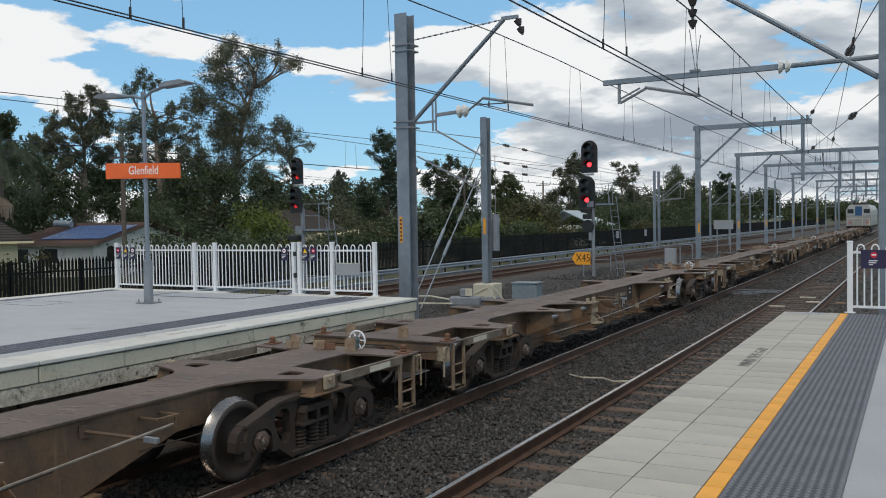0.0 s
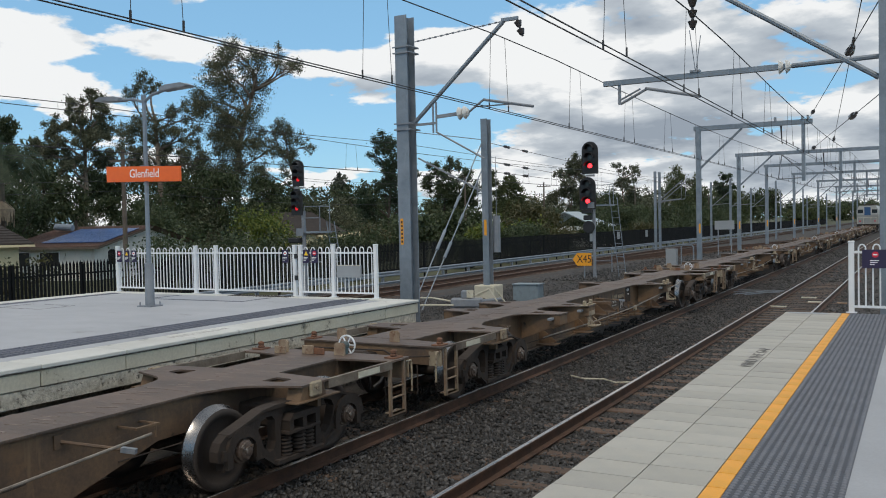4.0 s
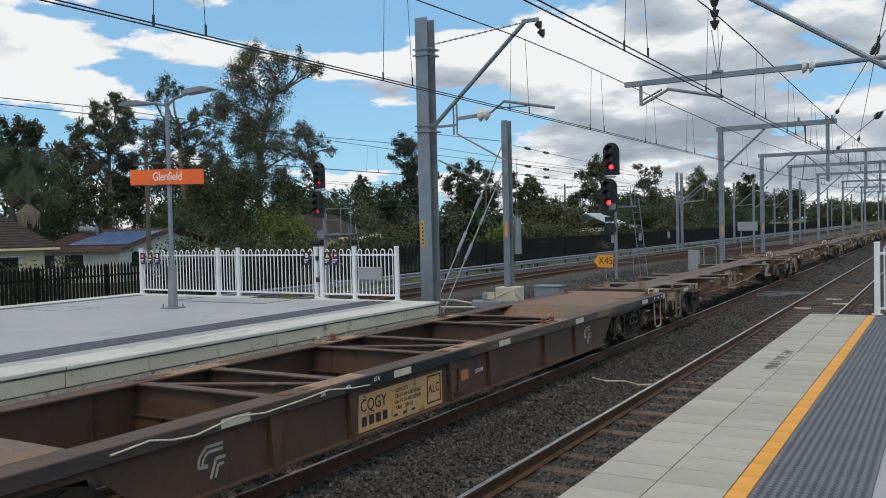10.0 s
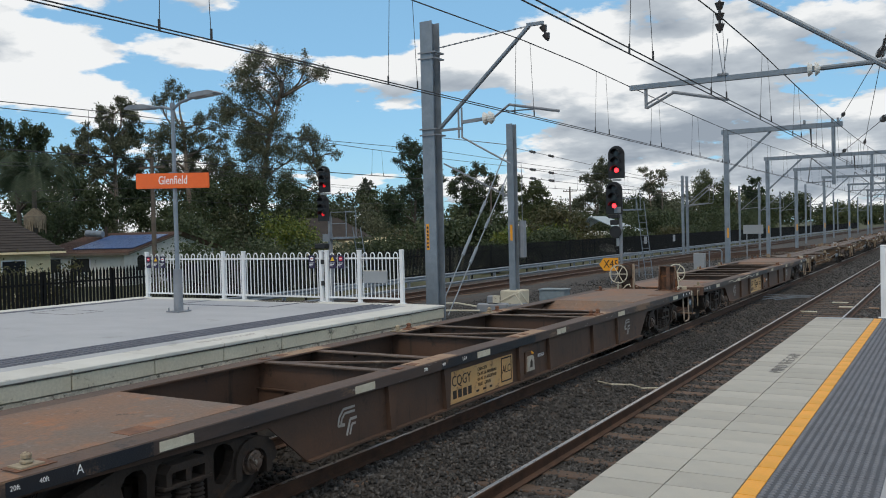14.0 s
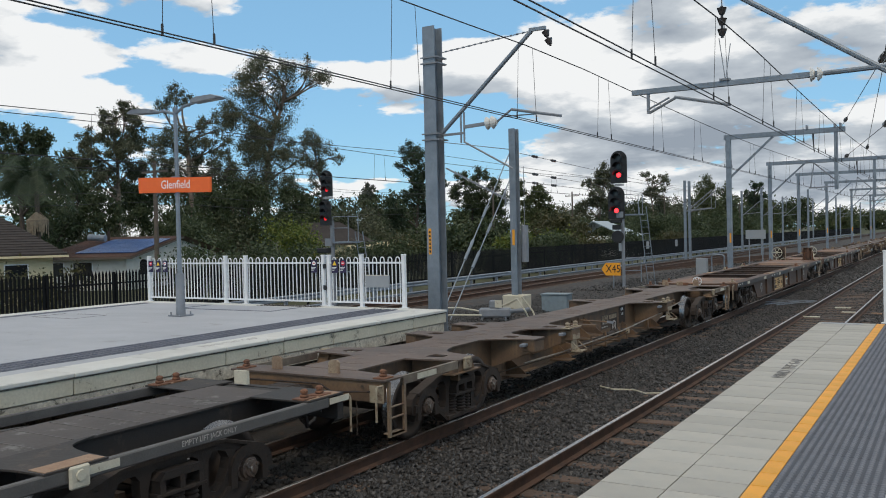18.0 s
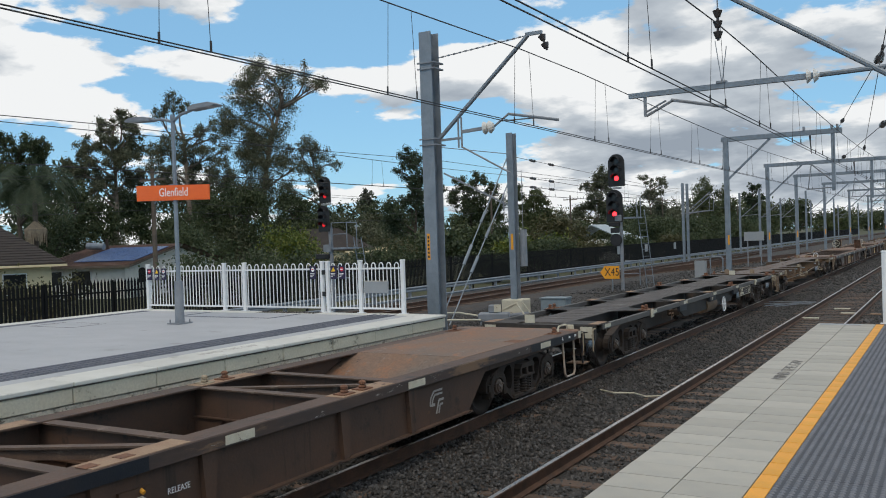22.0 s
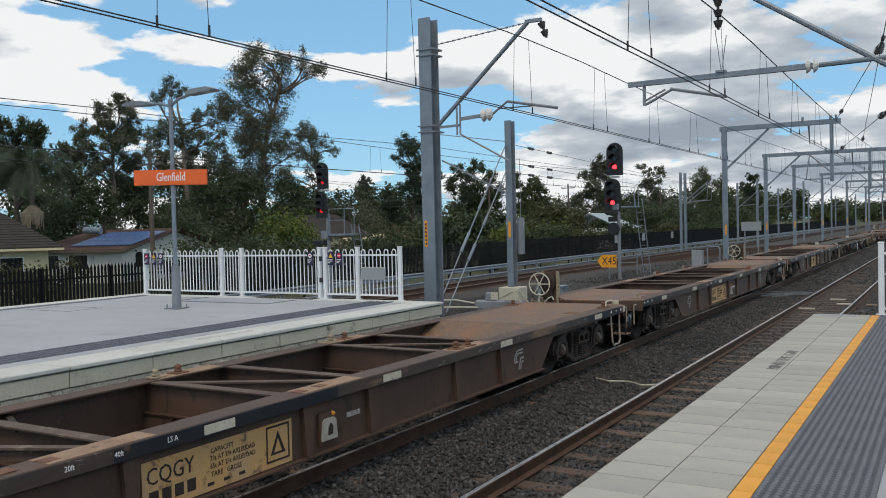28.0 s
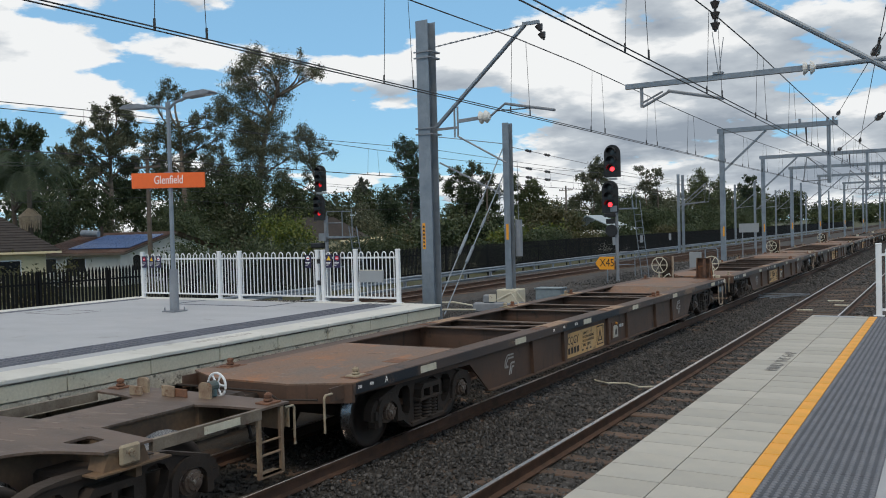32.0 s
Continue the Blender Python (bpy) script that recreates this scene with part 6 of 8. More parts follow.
def portal(y, x0, x1, z, drops, brace, label, full=False):
    p = thing("portal_frame", (0, y, -.3), 0, label, "overhead portal", "overhead line portals")
    zz = z + .3
    bm = bmesh.new()
    bm_box(bm, x0 - .14, x0 + .14, -.14, .14, 0, zz)
    post = part("post", bm, GALV, p)
    box_part("number_strip", AMBER, post, x0 + .01, x0 + .11, -.146, -.141, 2.0, 2.6, label="faded amber number strip")
    if full:
        box_part("post", GALV, p, x1 - .14, x1 + .14, -.14, .14, 0, zz)
    bm = bmesh.new()
    bm_box(bm, x0 - .25, x1 + .25, -.13, .13, zz, zz + .28)
    part("beam", bm, GALV, p)
    if brace:
        bm = bmesh.new()
        bm_beam(bm, (x0 + .1, 0, zz - 2.3), (x0 + 2.6, 0, zz), .12, .12)
        part("brace", bm, GALV, p)
    for x, low in drops:
        bm = bmesh.new()
        bm_box(bm, x - .10, x + .10, -.10, .10, low + .3, zz)
        d = part("drop_tube", bm, GALV, p)
        bm = bmesh.new()
        bm_rod(bm, (x, 0, low + .8), (x - 1.2, 0, low + 1.9), .04, 6)
        bm_rod(bm, (x - 1.2, 0, low + 1.9), (x - 1.4, 0, low + .5), .03, 6)
        bm_rod(bm, (x, 0, low + .5), (x - 1.5, 0, low + .45), .035, 6)
        part("registration_arm", bm, GALV_DULL, d)
        bm = bmesh.new()
        for k in (0, .3, .6):
            bm_rod(bm, (x - 1.2 - k * .1, 0, zz - .02), (x - 1.2 + k * .05, 0, zz - .5 - k), .03, 6)
        part("insulator_string", bm, DARK_CERAMIC, d)
    bm = bmesh.new()
    for x, h in ((x0 + 4.5, .22), (x1 - .3, .2), (x1, .22)):
        bm_box(bm, x - .05, x + .05, -.2, .2, zz + .28, zz + .28 + h)
    part("bracket", bm, GALV_DULL, p)
    return p


portal(55, -12.05, -5.75, 8.02, [(-6.0, 4.7)], True, "galvanised cantilever portal with a raking brace and drop tube")
for y, x0, x1, z in ((74, -13.0, 2.4, 7.55), (90, -13.2, 2.6, 7.45), (111, -13.2, 2.6, 7.5), (140, -13.3, 2.8, 7.6), (172, -13.3, 2.8, 7.6), (215, -13.3, 3.0, 7.8), (262, -13.3, 3, 7.9)):
    portal(y, x0, x1, z, [(-5.4, 4.7), (-1.5, 4.7)] if y < 150 else [(-5.4, 4.7)], y != 90, "galvanised steel portal frame over the tracks", True)
for x, y, h in ((-20.9, 77.8, 6.9), (-20.9, 79.3, 6.9), (-17.0, 92, 6.5), (-21.4, 104, 6.8), (-16.2, 118, 7.2), (-21.2, 130, 6.8), (-21.2, 160, 7), (-16.5, 150, 7), (-21.2, 200, 7), (-16.5, 190, 7), (-9.5, 128, 8.4), (-9.5, 165, 8)):
    m = h_mast("overhead_mast", x, y, -.3, h, .21, .21, "galvanised steel mast beside the far track")
    bm = bmesh.new()
    bm_rod(bm, (0, 0, h - 2.6), (2.4, 0, h - .6), .045, 6)
    bm_rod(bm, (0, 0, h - 2.4), (2.3, 0, h - 2.2), .035, 6)
    bm_rod(bm, (2.4, 0, h - .6), (2.3, 0, h - 2.2), .02, 6)
    part("cantilever_arm", bm, GALV_DULL, m)


# wires: each a thing, with its droppers
def overhead_line(x, y0, y1, zc, zm, name, pair=.055):
    t = thing("overhead_line", (0, 0, 0), 0, name, "overhead wire", "overhead wires")
    for s in (-pair, pair):
        bm = bmesh.new()
        bm_rod(bm, (x + s, y0, zc), (x + s, y1, zc), .009, 6)
        part("contact_wire", bm, WIRE, t, "dark contact wire")
    bm = bmesh.new()
    pts = []
    span, y = 39.0, y0
    while y <= y1:
        u = ((y - 16.4) / span) % 1.0
        pts.append((x, y, zm - .26 * math.sin(math.pi * u)))
        y += 3.0
    bm_tube(bm, pts, .011, 6)
    part("messenger_wire", bm, WIRE, t, "stranded messenger wire")
    y = y0 + 1.5
    k = 0
    while y < min(y1, 150):
        u = ((y - 16.4) / span) % 1.0
        zz = zm - .26 * math.sin(math.pi * u)
        for s, dy in ((-pair, 0), (pair, .62)):
            bm = bmesh.new()
            bm_rod(bm, (x, y + dy, zz), (x + s, y + dy, zc), .0045, 5)
            bm_rod(bm, (x + s, y + dy, zc), (x + s, y + dy, zc + .12), .014, 6)
            part("dropper", bm, WIRE, t)
        y += 4.2
    return t


overhead_line(TRAIN_TRACK - .05, -12, 300, 4.76, 6.20, "paired contact wires under a messenger wire over the goods track")
overhead_line(NEAR_TRACK, -12, 300, 4.76, 6.16, "paired contact wires under a messenger wire over the near track")
far_line = overhead_line(FAR_TRACK, -12, 300, 4.76, 5.95, "paired contact wires under a messenger wire over the far track")


def cable(a, b, sag, r, label, parent=None):
    a, b = Vector(a), Vector(b)
    bm = bmesh.new()
    bm_tube(bm, [a.lerp(b, k / 20) - Vector((0, 0, sag * math.sin(math.pi * k / 20))) for k in range(21)], r, 5)
    if parent is not None:
        part("feeder_wire", bm, WIRE, parent, label)
        return
    tagged(part("aerial_cable", bm, WIRE), label, "cable", "aerial cables")


cable((-24, -10, 6.6), (-24, 40, 6.9), .25, .013, "thin dark feeder wire beside the far track", far_line)
cable((-24, 40, 6.9), (-24, 110, 7.4), .4, .013, "thin dark feeder wire beside the far track", far_line)
for z, x in ((6.9, -42.0), (7.0, -41.2), (5.6, -42.0), (5.0, -42.0)):
    cable((x, 36.7, z), (x - 8, 97, z + .9), .9, .014, "sagging street power cable behind the fence")
    cable((x + 3, -20, z - .2), (x, 36.7, z), .9, .014, "sagging street power cable behind the fence")
# anchored wires that climb to the right, with turnbuckles
for a, b in (((-5.7, 55, 8.3), (-0.5, 20.0, 7.4)), ((-5.7, 55, 6.4), (-0.5, 22.0, 5.6)), ((-6.0, 74, 7.9), (-.5, 16.5, 8.2))):
    bm = bmesh.new()
    bm_rod(bm, a, b, .013, 6)
    w = tagged(part("anchor_wire", bm, WIRE), "taut dark anchor wire with insulators", "cable", "aerial cables")
    A, B = Vector(a), Vector(b)
    for t0 in (.12, .72):
        bm = bmesh.new()
        bm_rod(bm, A.lerp(B, t0), A.lerp(B, t0 + .02), .10, 8)
        bm_rod(bm, A.lerp(B, t0 + .03), A.lerp(B, t0 + .045), .05, 8)
        part("strain_insulator", bm, DARK_CERAMIC, w, "dark strain insulator")

for z0, z1 in ((5.72, 5.65), (5.0, 4.85), (4.62, 4.8)):
    A, B = Vector((-14.6, 30.25, z0)), Vector((-19.1, 75, z1))
    bm = bmesh.new()
    bm_rod(bm, A, B, .011, 6)
    w = tagged(part("anchor_wire", bm, WIRE), "taut dark anchor wire with insulators", "cable", "aerial cables")
    for t0 in (.045, .10):
        bm = bmesh.new()
        for k in range(4):
            bm_rod(bm, A.lerp(B, t0 + k * .0035), A.lerp(B, t0 + k * .0035 + .002), .045 + .015 * (k % 2), 8)
        part("strain_insulator", bm, DARK_CERAMIC, w, "dark strain insulator")

# ---- signals ----


def signal(x, y, z0, z_top, label, plate=False, k_=1.25):
    s = thing("railway_signal", (x, y, z0), 0, label, "signal", "colour light signals")
    H = z_top - z0
    rod_part("post", GALV_DULL, s, (.12, .1, 0), (.12, .1, H - 2.0), .085, 12)
    for dx, top in ((0, H), (-.12 * k_, H - 1.42 * k_)):
        bm = bmesh.new()
        n = 10
        R_ = .34 * k_
        out = [(dx - R_, top - 1.30 * k_), (dx + R_, top - 1.30 * k_)] + [(dx + R_ * math.cos(math.pi * k / n), top - R_ + R_ * math.sin(math.pi * k / n)) for k in range(n + 1)]
        bm_prism(bm, out, 1, -.04, 0)
        back = part("backing_board", bm, SIGNAL_BLACK, s, "black rounded backing board")
        for k, z in enumerate((top - .30 * k_, top - .64 * k_, top - .97 * k_)):
            lit = k == 2
            bm = bmesh.new()
            bm_lathe(bm, [(-.05, .092 * k_), (-.042, .092 * k_)], 18, 1, (dx, 0, z))
            part("lens", bm, (RED_LIGHT if k_ > 1 else DIM_RED) if lit else mat("dark_lens", (.02, .02, .022), .15, grain=.05, bump=0), back, "glowing red signal lens" if lit else "unlit dark lens")
            bm = bmesh.new()
            ro, ri = .19 * k_, .178 * k_
            arc = [(dx + ro * math.cos(math.pi * q / 10), z + ro * math.sin(math.pi * q / 10)) for q in range(11)]
            arc += [(dx + ri * math.cos(math.pi * (10 - q) / 10), z + ri * math.sin(math.pi * (10 - q) / 10)) for q in range(11)]
            bm_prism(bm, arc, 1, -.30 * k_, -.041)
            part("hood", bm, SIGNAL_BLACK, back)
    box_part("junction_box", PANEL_GREY, s, -.22, .20, -.02, .12, H - 1.40 * k_, H - 1.32 * k_)
    H -= .3 * (k_ - 1) * 2.6
    box_part("bracket_box", GALV_DULL, s, -.15, .2, -.05, .15, H - 3.15, H - 2.85)
    bm = bmesh.new()
    bm_box(bm, -.42, .10, -.25, .05, H - 3.42, H - 3.22, bevel=.03)
    bm_box(bm, -.34, .08, -.2, .0, H - 3.75, H - 3.5, bevel=.03)
    part("lower_hood", bm, SIGNAL_BLACK, s)
    bm = bmesh.new()
    bm_lathe(bm, [(-.10, .30), (-.06, .32), (.02, .30)], 18, 1, (-.1, 0, H - 4.1))
    part("small_signal", bm, SIGNAL_BLACK, s, "round black shunting signal")
    # platform and ladder on the far side
    bm = bmesh.new()
    bm_box(bm, .12, 1.0, .0, .75, H - 3.05, H - 2.98)
    deck_ = part("service_platform", bm, GALV, s, "railed service platform")
    bm = bmesh.new()
    bm_tube(bm, [(.2, .05, H - 2.98), (.2, .05, H - 2.0), (.95, .05, H - 2.0), (.95, .05, H - 2.98)], .022, 6)
    part("hand_rail", bm, GALV, deck_)
    bm = bmesh.new()
    bm_tube(bm, [(.95, .08, H - 2.0), (.95, .7, H - 2.0), (.95, .7, H - 2.98)], .022, 6)
    part("hand_rail", bm, GALV, deck_)
    rod_part("mid_rail", GALV, deck_, (.2, .05, H - 2.45), (.95, .05, H - 2.45), .018, 6)
    bm = bmesh.new()
    for px in (.75, 1.12):
        bm_rod(bm, (px, .75, H - 2.6), (px + .35, 1.0, 0), .022, 6)
    for k in range(11):
        z = H - 3.0 - k * (H - 3.1) / 11
        f = .35 * (1 - z / (H - 2.6))
        bm_rod(bm, (.75 + f, .8, z), (1.12 + f, .8, z), .014, 5)
    part("ladder", bm, GALV, s, "steel access ladder")
    bm = bmesh.new()
    bm_tube(bm, [(.3, 0, 1.55), (1.0, 0, 1.55), (1.05, 0, 1.5), (1.05, 0, .35)], .025, 6)
    bm_rod(bm, (.2, 0, .9), (1.05, 0, .9), .02, 6)
    part("guard_rail", bm, GALV, s)
    if plate:
        bm = bmesh.new()
        bm_prism(bm, [(-.98, .98), (-.74, .66), (.02, .66), (.02, 1.30), (-.74, 1.30)], 1, -.10, -.085)
        p = part("identity_plate", bm, AMBER, s, "amber pointed plate lettered in black")
        text_part("identity_lettering", "X45", .40, LETTER_DARK, p, wall_x(-.36, -.104, .98), "black lettering X45", .82)
        rod_part("plate_post", GALV, s, (-.35, -.07, -.1), (-.35, -.07, .75), .03, 8)
    return s


signal(-14.55, 42.0, -.3, 6.6, "black colour light signal on a grey post showing two reds", True)
signal(-21.5, 27.4, -.3, 5.26, "black colour light signal behind the platform fence showing reds", False, .80)

# ---- trackside ----
tb = thing("trackside_box", (-13.2, 29.6, -.3), 4, "grey trackside equipment box on the ballast", "equipment box")
bm = bmesh.new()
bm_box(bm, -.02, .95, -.3, .35, 0, .62, bevel=.02)
part("cabinet", bm, mat("blue_grey_box", (.20, .25, .28), .6, grain=.08, tint=(.16, .20, .23)), tb)
box_part("lid", mat("blue_grey_box", (.2, .25, .28)), tb, -.05, .98, -.33, .38, .62, .66)
pm = thing("point_machine", (-13.4, 25.9, -.3), 20, "grey trackside switch gear with hoses and pale cables", "point machine")
bm = bmesh.new()
bm_box(bm, -.5, .55, -.2, .22, .12, .42, bevel=.04)
bm_box(bm, -.15, .2, -.16, .16, .42, .68, bevel=.03)
bm_rod(bm, (.5, 0, .3), (1.2, .3, .35), .07, 10)
part("housing", bm, GALV_DULL, pm)
for x, y in ((-.4, -.15), (-.4, .15), (.4, -.15), (.4, .15)):
    box_part("leg", GALV_DULL, pm, x - .03, x + .03, y - .03, y + .03, -.05, .14)
box_part("junction_cover", PALE_PAINT, pm, .05, .28, -.2, -.16, .45, .7)
for k, pts in enumerate(([(.3, -.1, .5), (.8, -.3, .75), (1.1, -.3, .3), (1.2, -.2, .0)], [(.4, 0, .5), (.95, -.1, .8), (1.3, 0, .3), (1.4, 0, .0)], [(-.4, -.2, .2), (-1.4, -.6, .25), (-2.4, -.8, .18), (-3.6, -1.6, .0)], [(-.4, 0, .3), (-1.2, .2, .42), (-2.2, .9, .35), (-2.9, 1.6, .05)])):
    bm = bmesh.new()
    bm_tube(bm, [Vector(p) for p in pts], .03, 7)
    part("cable", bm, PALE_PAINT, pm, "pale flexible cable")
bm = bmesh.new()
bm_tube(bm, [(-5.55, 14.8, -.15), (-5.2, 14.5, -.13), (-4.9, 14.7, -.15), (-4.6, 14.4, -.14), (-4.35, 14.6, -.15)], .016, 6)
tagged(part("loose_cable", bm, PALE_PAINT), "pale loose cable lying across the ballast", "cable")
for x, y, w, m in ((-3.9, 28.6, .5, PALE_PAINT), (-3.0, 30.4, .45, PALE_PAINT), (-3.35, 32.0, .5, PALE_PAINT), (-2.2, 30.2, .3, CAST_RUST)):
    bm = bmesh.new()
    bm_box(bm, x - w / 2, x + w / 2, y - .07, y + .07, -.17, -.13, bevel=.01)
    tagged(part("track_marker", bm, m), "flat pale block lying between the rails", "track block", "blocks between the rails")
sd = thing("switch_detector", (-5.3, 33.5, -.17), 0, "low pale steel switch rods beside the rail", "switch rods")
bm = bmesh.new()
bm_beam(bm, (-.6, -1.2, .06), (.5, .9, .06), .035, .03)
bm_beam(bm, (-.2, -1.3, .06), (.85, .7, .06), .035, .03)
part("rod", bm, GALV, sd)
bm = bmesh.new()
for k in (-.6, .3):
    bm_beam(bm, (-.7, k, .1), (.9, k, .1), .03, .03)
part("tie", bm, GALV_DULL, sd)
bb = thing("cable_post", (-12.6, 50.5, -.3), 0, "small grey cable cabinet with a hooped guard", "cabinet")
box_part("cabinet", PANEL_GREY, bb, -.35, .25, -.2, .2, 0, 1.2)
bm = bmesh.new()
bm_tube(bm, [(.5, 0, 0), (.5, 0, 1.3), (.6, 0, 1.4), (1.1, 0, 1.4), (1.2, 0, 1.3), (1.2, 0, 0)], .04, 8)
part("guard_hoop", bm, GALV, bb)
ws = thing("track_sign", (-13.4, 71, -.3), 0, "plain pale board on two posts beside the track", "sign")
box_part("board", PANEL_GREY, ws, -.95, .55, -.03, .03, 2.0, 2.7)
for x in (-.7, .3):
    box_part("post", GALV_DULL, ws, x - .04, x + .04, .03, .09, 0, 2.7)

# steel crash barrier beyond the far track
bar = thing("crash_barrier", (-22.5, 0, 0), 0, "galvanised steel crash barrier on posts beside the far track", "barrier")
for y in range(2, 240, 12):
    for z0, h in ((.13, .25), (-.30, .2)):
        bm = bmesh.new()
        bm_prism(bm, [(.00, z0), (.05, z0 + h * .12), (.05, z0 + h * .3), (.01, z0 + h * .5), (.05, z0 + h * .7), (.05, z0 + h * .88), (0, z0 + h), (-.01, z0 + h), (-.01, z0)], 1, y, y + 11.98)
        part("rail", bm, GALV, bar)
for y in range(2, 200, 3):
    box_part("post", GALV_DULL, bar, -.13, -.012, y - .06, y + .06, -.72, .36)

# black palisade fence along the boundary
pal = thing("palisade_fence", (-26.0, 0, -.25), 0, "black steel palisade fence along the railway boundary", "fence")
bm = bmesh.new()
bm_prism(bm, [(-.046, 0.08), (.046, 0.08), (.046, 1.72), (0, 1.86), (-.046, 1.72)], 0, -.008, .008)
PICK = mesh_of(bm, BLACK_PAINT)
k = 0
y = 11.0
while k < 290:
    share("picket", PICK, pal, pose(0, y, 0))
    y += .145
    k += 1
bm = bmesh.new()
yy = y
while yy < 300:
    bm_box(bm, -.008, .008, yy - .055, yy + .055, .08, 1.8)
    yy += .17
tagged(part("far_picket", bm, BLACK_PAINT, pal), kind="stuff")
for y0 in range(10, 300, 8):
    for z in (.35, 1.4):
        box_part("rail", BLACK_PAINT, pal, -.05, -.012, y0, y0 + 7.98, z - .03, z + .03)
for y0 in [10 + 2.7 * i for i in range(59)]:
    box_part("post", BLACK_PAINT, pal, -.12, -.052, y0 - .05, y0 + .05, -.5, 1.8)
for y0 in (75.0, 83.0, 93.0):
    box_part("notice", PANEL_GREY, pal, .02, .03, y0 - .45, y0 + .45, 1.0, 1.7, label="small pale notice on the fence")

# ---- houses, poles and the locomotive ----
CREAM = mat("cream_render", (.66, .58, .38), .85, grain=.06, size=1.5, tint=(.58, .50, .33))
OFFWHITE = mat("offwhite_brick_paint", (.66, .66, .63), .85, grain=.07, size=1.5, tint=(.56, .56, .54), spots=.1, spot_color=(.40, .38, .35))
DARK_TILE = mat("dark_roof_tile", (.030, .025, .024), .85, grain=.25, size=2, fine=14, tint=(.042, .034, .031))
BROWN_TILE = mat("brown_roof_tile", (.12, .066, .05), .85, grain=.25, size=2, fine=14, tint=(.085, .055, .045))
GLASS_DARK = mat("dark_window_glass", (.02, .022, .026), .08, grain=.05, bump=0)
SOLAR = mat("blue_solar_panel", (.02, .065, .20), .3, grain=.08, size=1, tint=(.03, .09, .26), bump=0)
TIMBER = mat("weathered_pole_timber", (.13, .105, .085), .9, grain=.25, size=3, tint=(.09, .075, .065))


def roof_slab(bm, pts, t=.12):
    a = [bm.verts.new(p) for p in pts]
    b = [bm.verts.new(Vector(p) - Vector((0, 0, t))) for p in pts]
    bm.faces.new(a), bm.faces.new(b[::-1])
    n = len(a)
    for i in range(n):
        bm.faces.new((a[i], b[i], b[(i + 1) % n], a[(i + 1) % n]))


def courses(bm, e0, e1, r1, r0, n):
    """A roof slope of n overlapping courses of tiles in one stepped sheet, from the eave e0-e1 up to the ridge r0-r1."""
    e0, e1, r1, r0 = [Vector(v) for v in (e0, e1, r1, r0)]
    rows = []
    for k in range(n):
        for t, up in ((k / n, .055), ((k + 1) / n, .012)):
            rows.append((e0.lerp(r0, t) + Vector((0, 0, up)), e1.lerp(r1, t) + Vector((0, 0, up))))
    rows = [(e0 - Vector((0, 0, .06)), e1 - Vector((0, 0, .06)))] + rows + [(r0 - Vector((0, 0, .06)), r1 - Vector((0, 0, .06)))]
    vs = [(bm.verts.new(p), bm.verts.new(q)) for p, q in rows]
    for (a, b), (c, d) in zip(vs, vs[1:] + vs[:1]):
        bm.faces.new((a, b, d, c))


def window(parent, x, y0, y1, z0, z1):
    w = box_part("window", WHITE_PAINT, parent, x, x + .05, y0 - .06, y1 + .06, z0 - .06, z1 + .06)
    box_part("pane", GLASS_DARK, w, x + .05, x + .056, y0, y1, z0, z1)


# local x points out of the front wall, y along it
h1 = thing("house", (-49.3, 40.4, -.75), -70, "low off-white house with brown tiled roof and blue solar panels", "house")
box_part("wall", OFFWHITE, h1, -14, -.002, -6, -.13, 0, 2.3)
bm = bmesh.new()
bm_prism(bm, [(0, 0), (0, 2.28), (-7, 3.56), (-14, 2.28), (-14, 0)], 1, -.12, 0)
part("gable_wall", bm, OFFWHITE, h1)
bm = bmesh.new()
courses(bm, (.6, -6.6, 2.32), (.6, .7, 2.32), (-7, .7, 3.70), (-7, -6.6, 3.70), 22)
courses(bm, (-14.6, .7, 2.32), (-14.6, -6.6, 2.32), (-7, -6.6, 3.70), (-7, .7, 3.70), 10)
part("roof", bm, BROWN_TILE, h1, "brown tiled roof")
bm = bmesh.new()
bm_prism(bm, [(.62, 2.16), (-7, 3.53), (-7, 3.66), (.62, 2.30)], 1, .70, .74)
part("barge_board", bm, TIMBER, h1)
box_part("fascia", TIMBER, h1, .60, .64, -6.6, .69, 2.16, 2.31)
for i in range(5):
    for j in range(3):
        bm = bmesh.new()
        y0, u0 = -4.15 + i * .93, 1.0 + j * 1.66

        def on_roof(u):
            return (.6 - u, 2.32 + u * 1.38 / 7.6 + .13)
        (xa, za), (xb, zb) = on_roof(u0), on_roof(u0 + 1.63)
        roof_slab(bm, [(xa, y0, za), (xa, y0 + .91, za), (xb, y0 + .91, zb), (xb, y0, zb)], .04)
        part("solar_panel", bm, SOLAR, h1, "glossy blue solar panel")
rod_part("water_heater", GALV, h1, (-4.4, -5.6, 3.72), (-4.4, -4.25, 3.62), .25, 14, label="silver roof water heater")
rod_part("flue", BOGIE_STEEL, h1, (-5.4, -4.6, 3.35), (-5.4, -4.6, 4.2), .10, 8)
for a_, b_ in ((-5.6, -4.8), (-4.0, -2.6)):
    window(h1, 0, a_, b_, 1.0, 1.95)
bm = bmesh.new()
bm_prism(bm, [(-2.75, 1.0), (-1.75, 1.0)] + [(-2.25 + .5 * math.cos(math.pi * k / 8), 1.85 + .22 * math.sin(math.pi * k / 8)) for k in range(9)], 1, .001, .03)
part("arched_window", bm, GLASS_DARK, h1, "dark arched window")

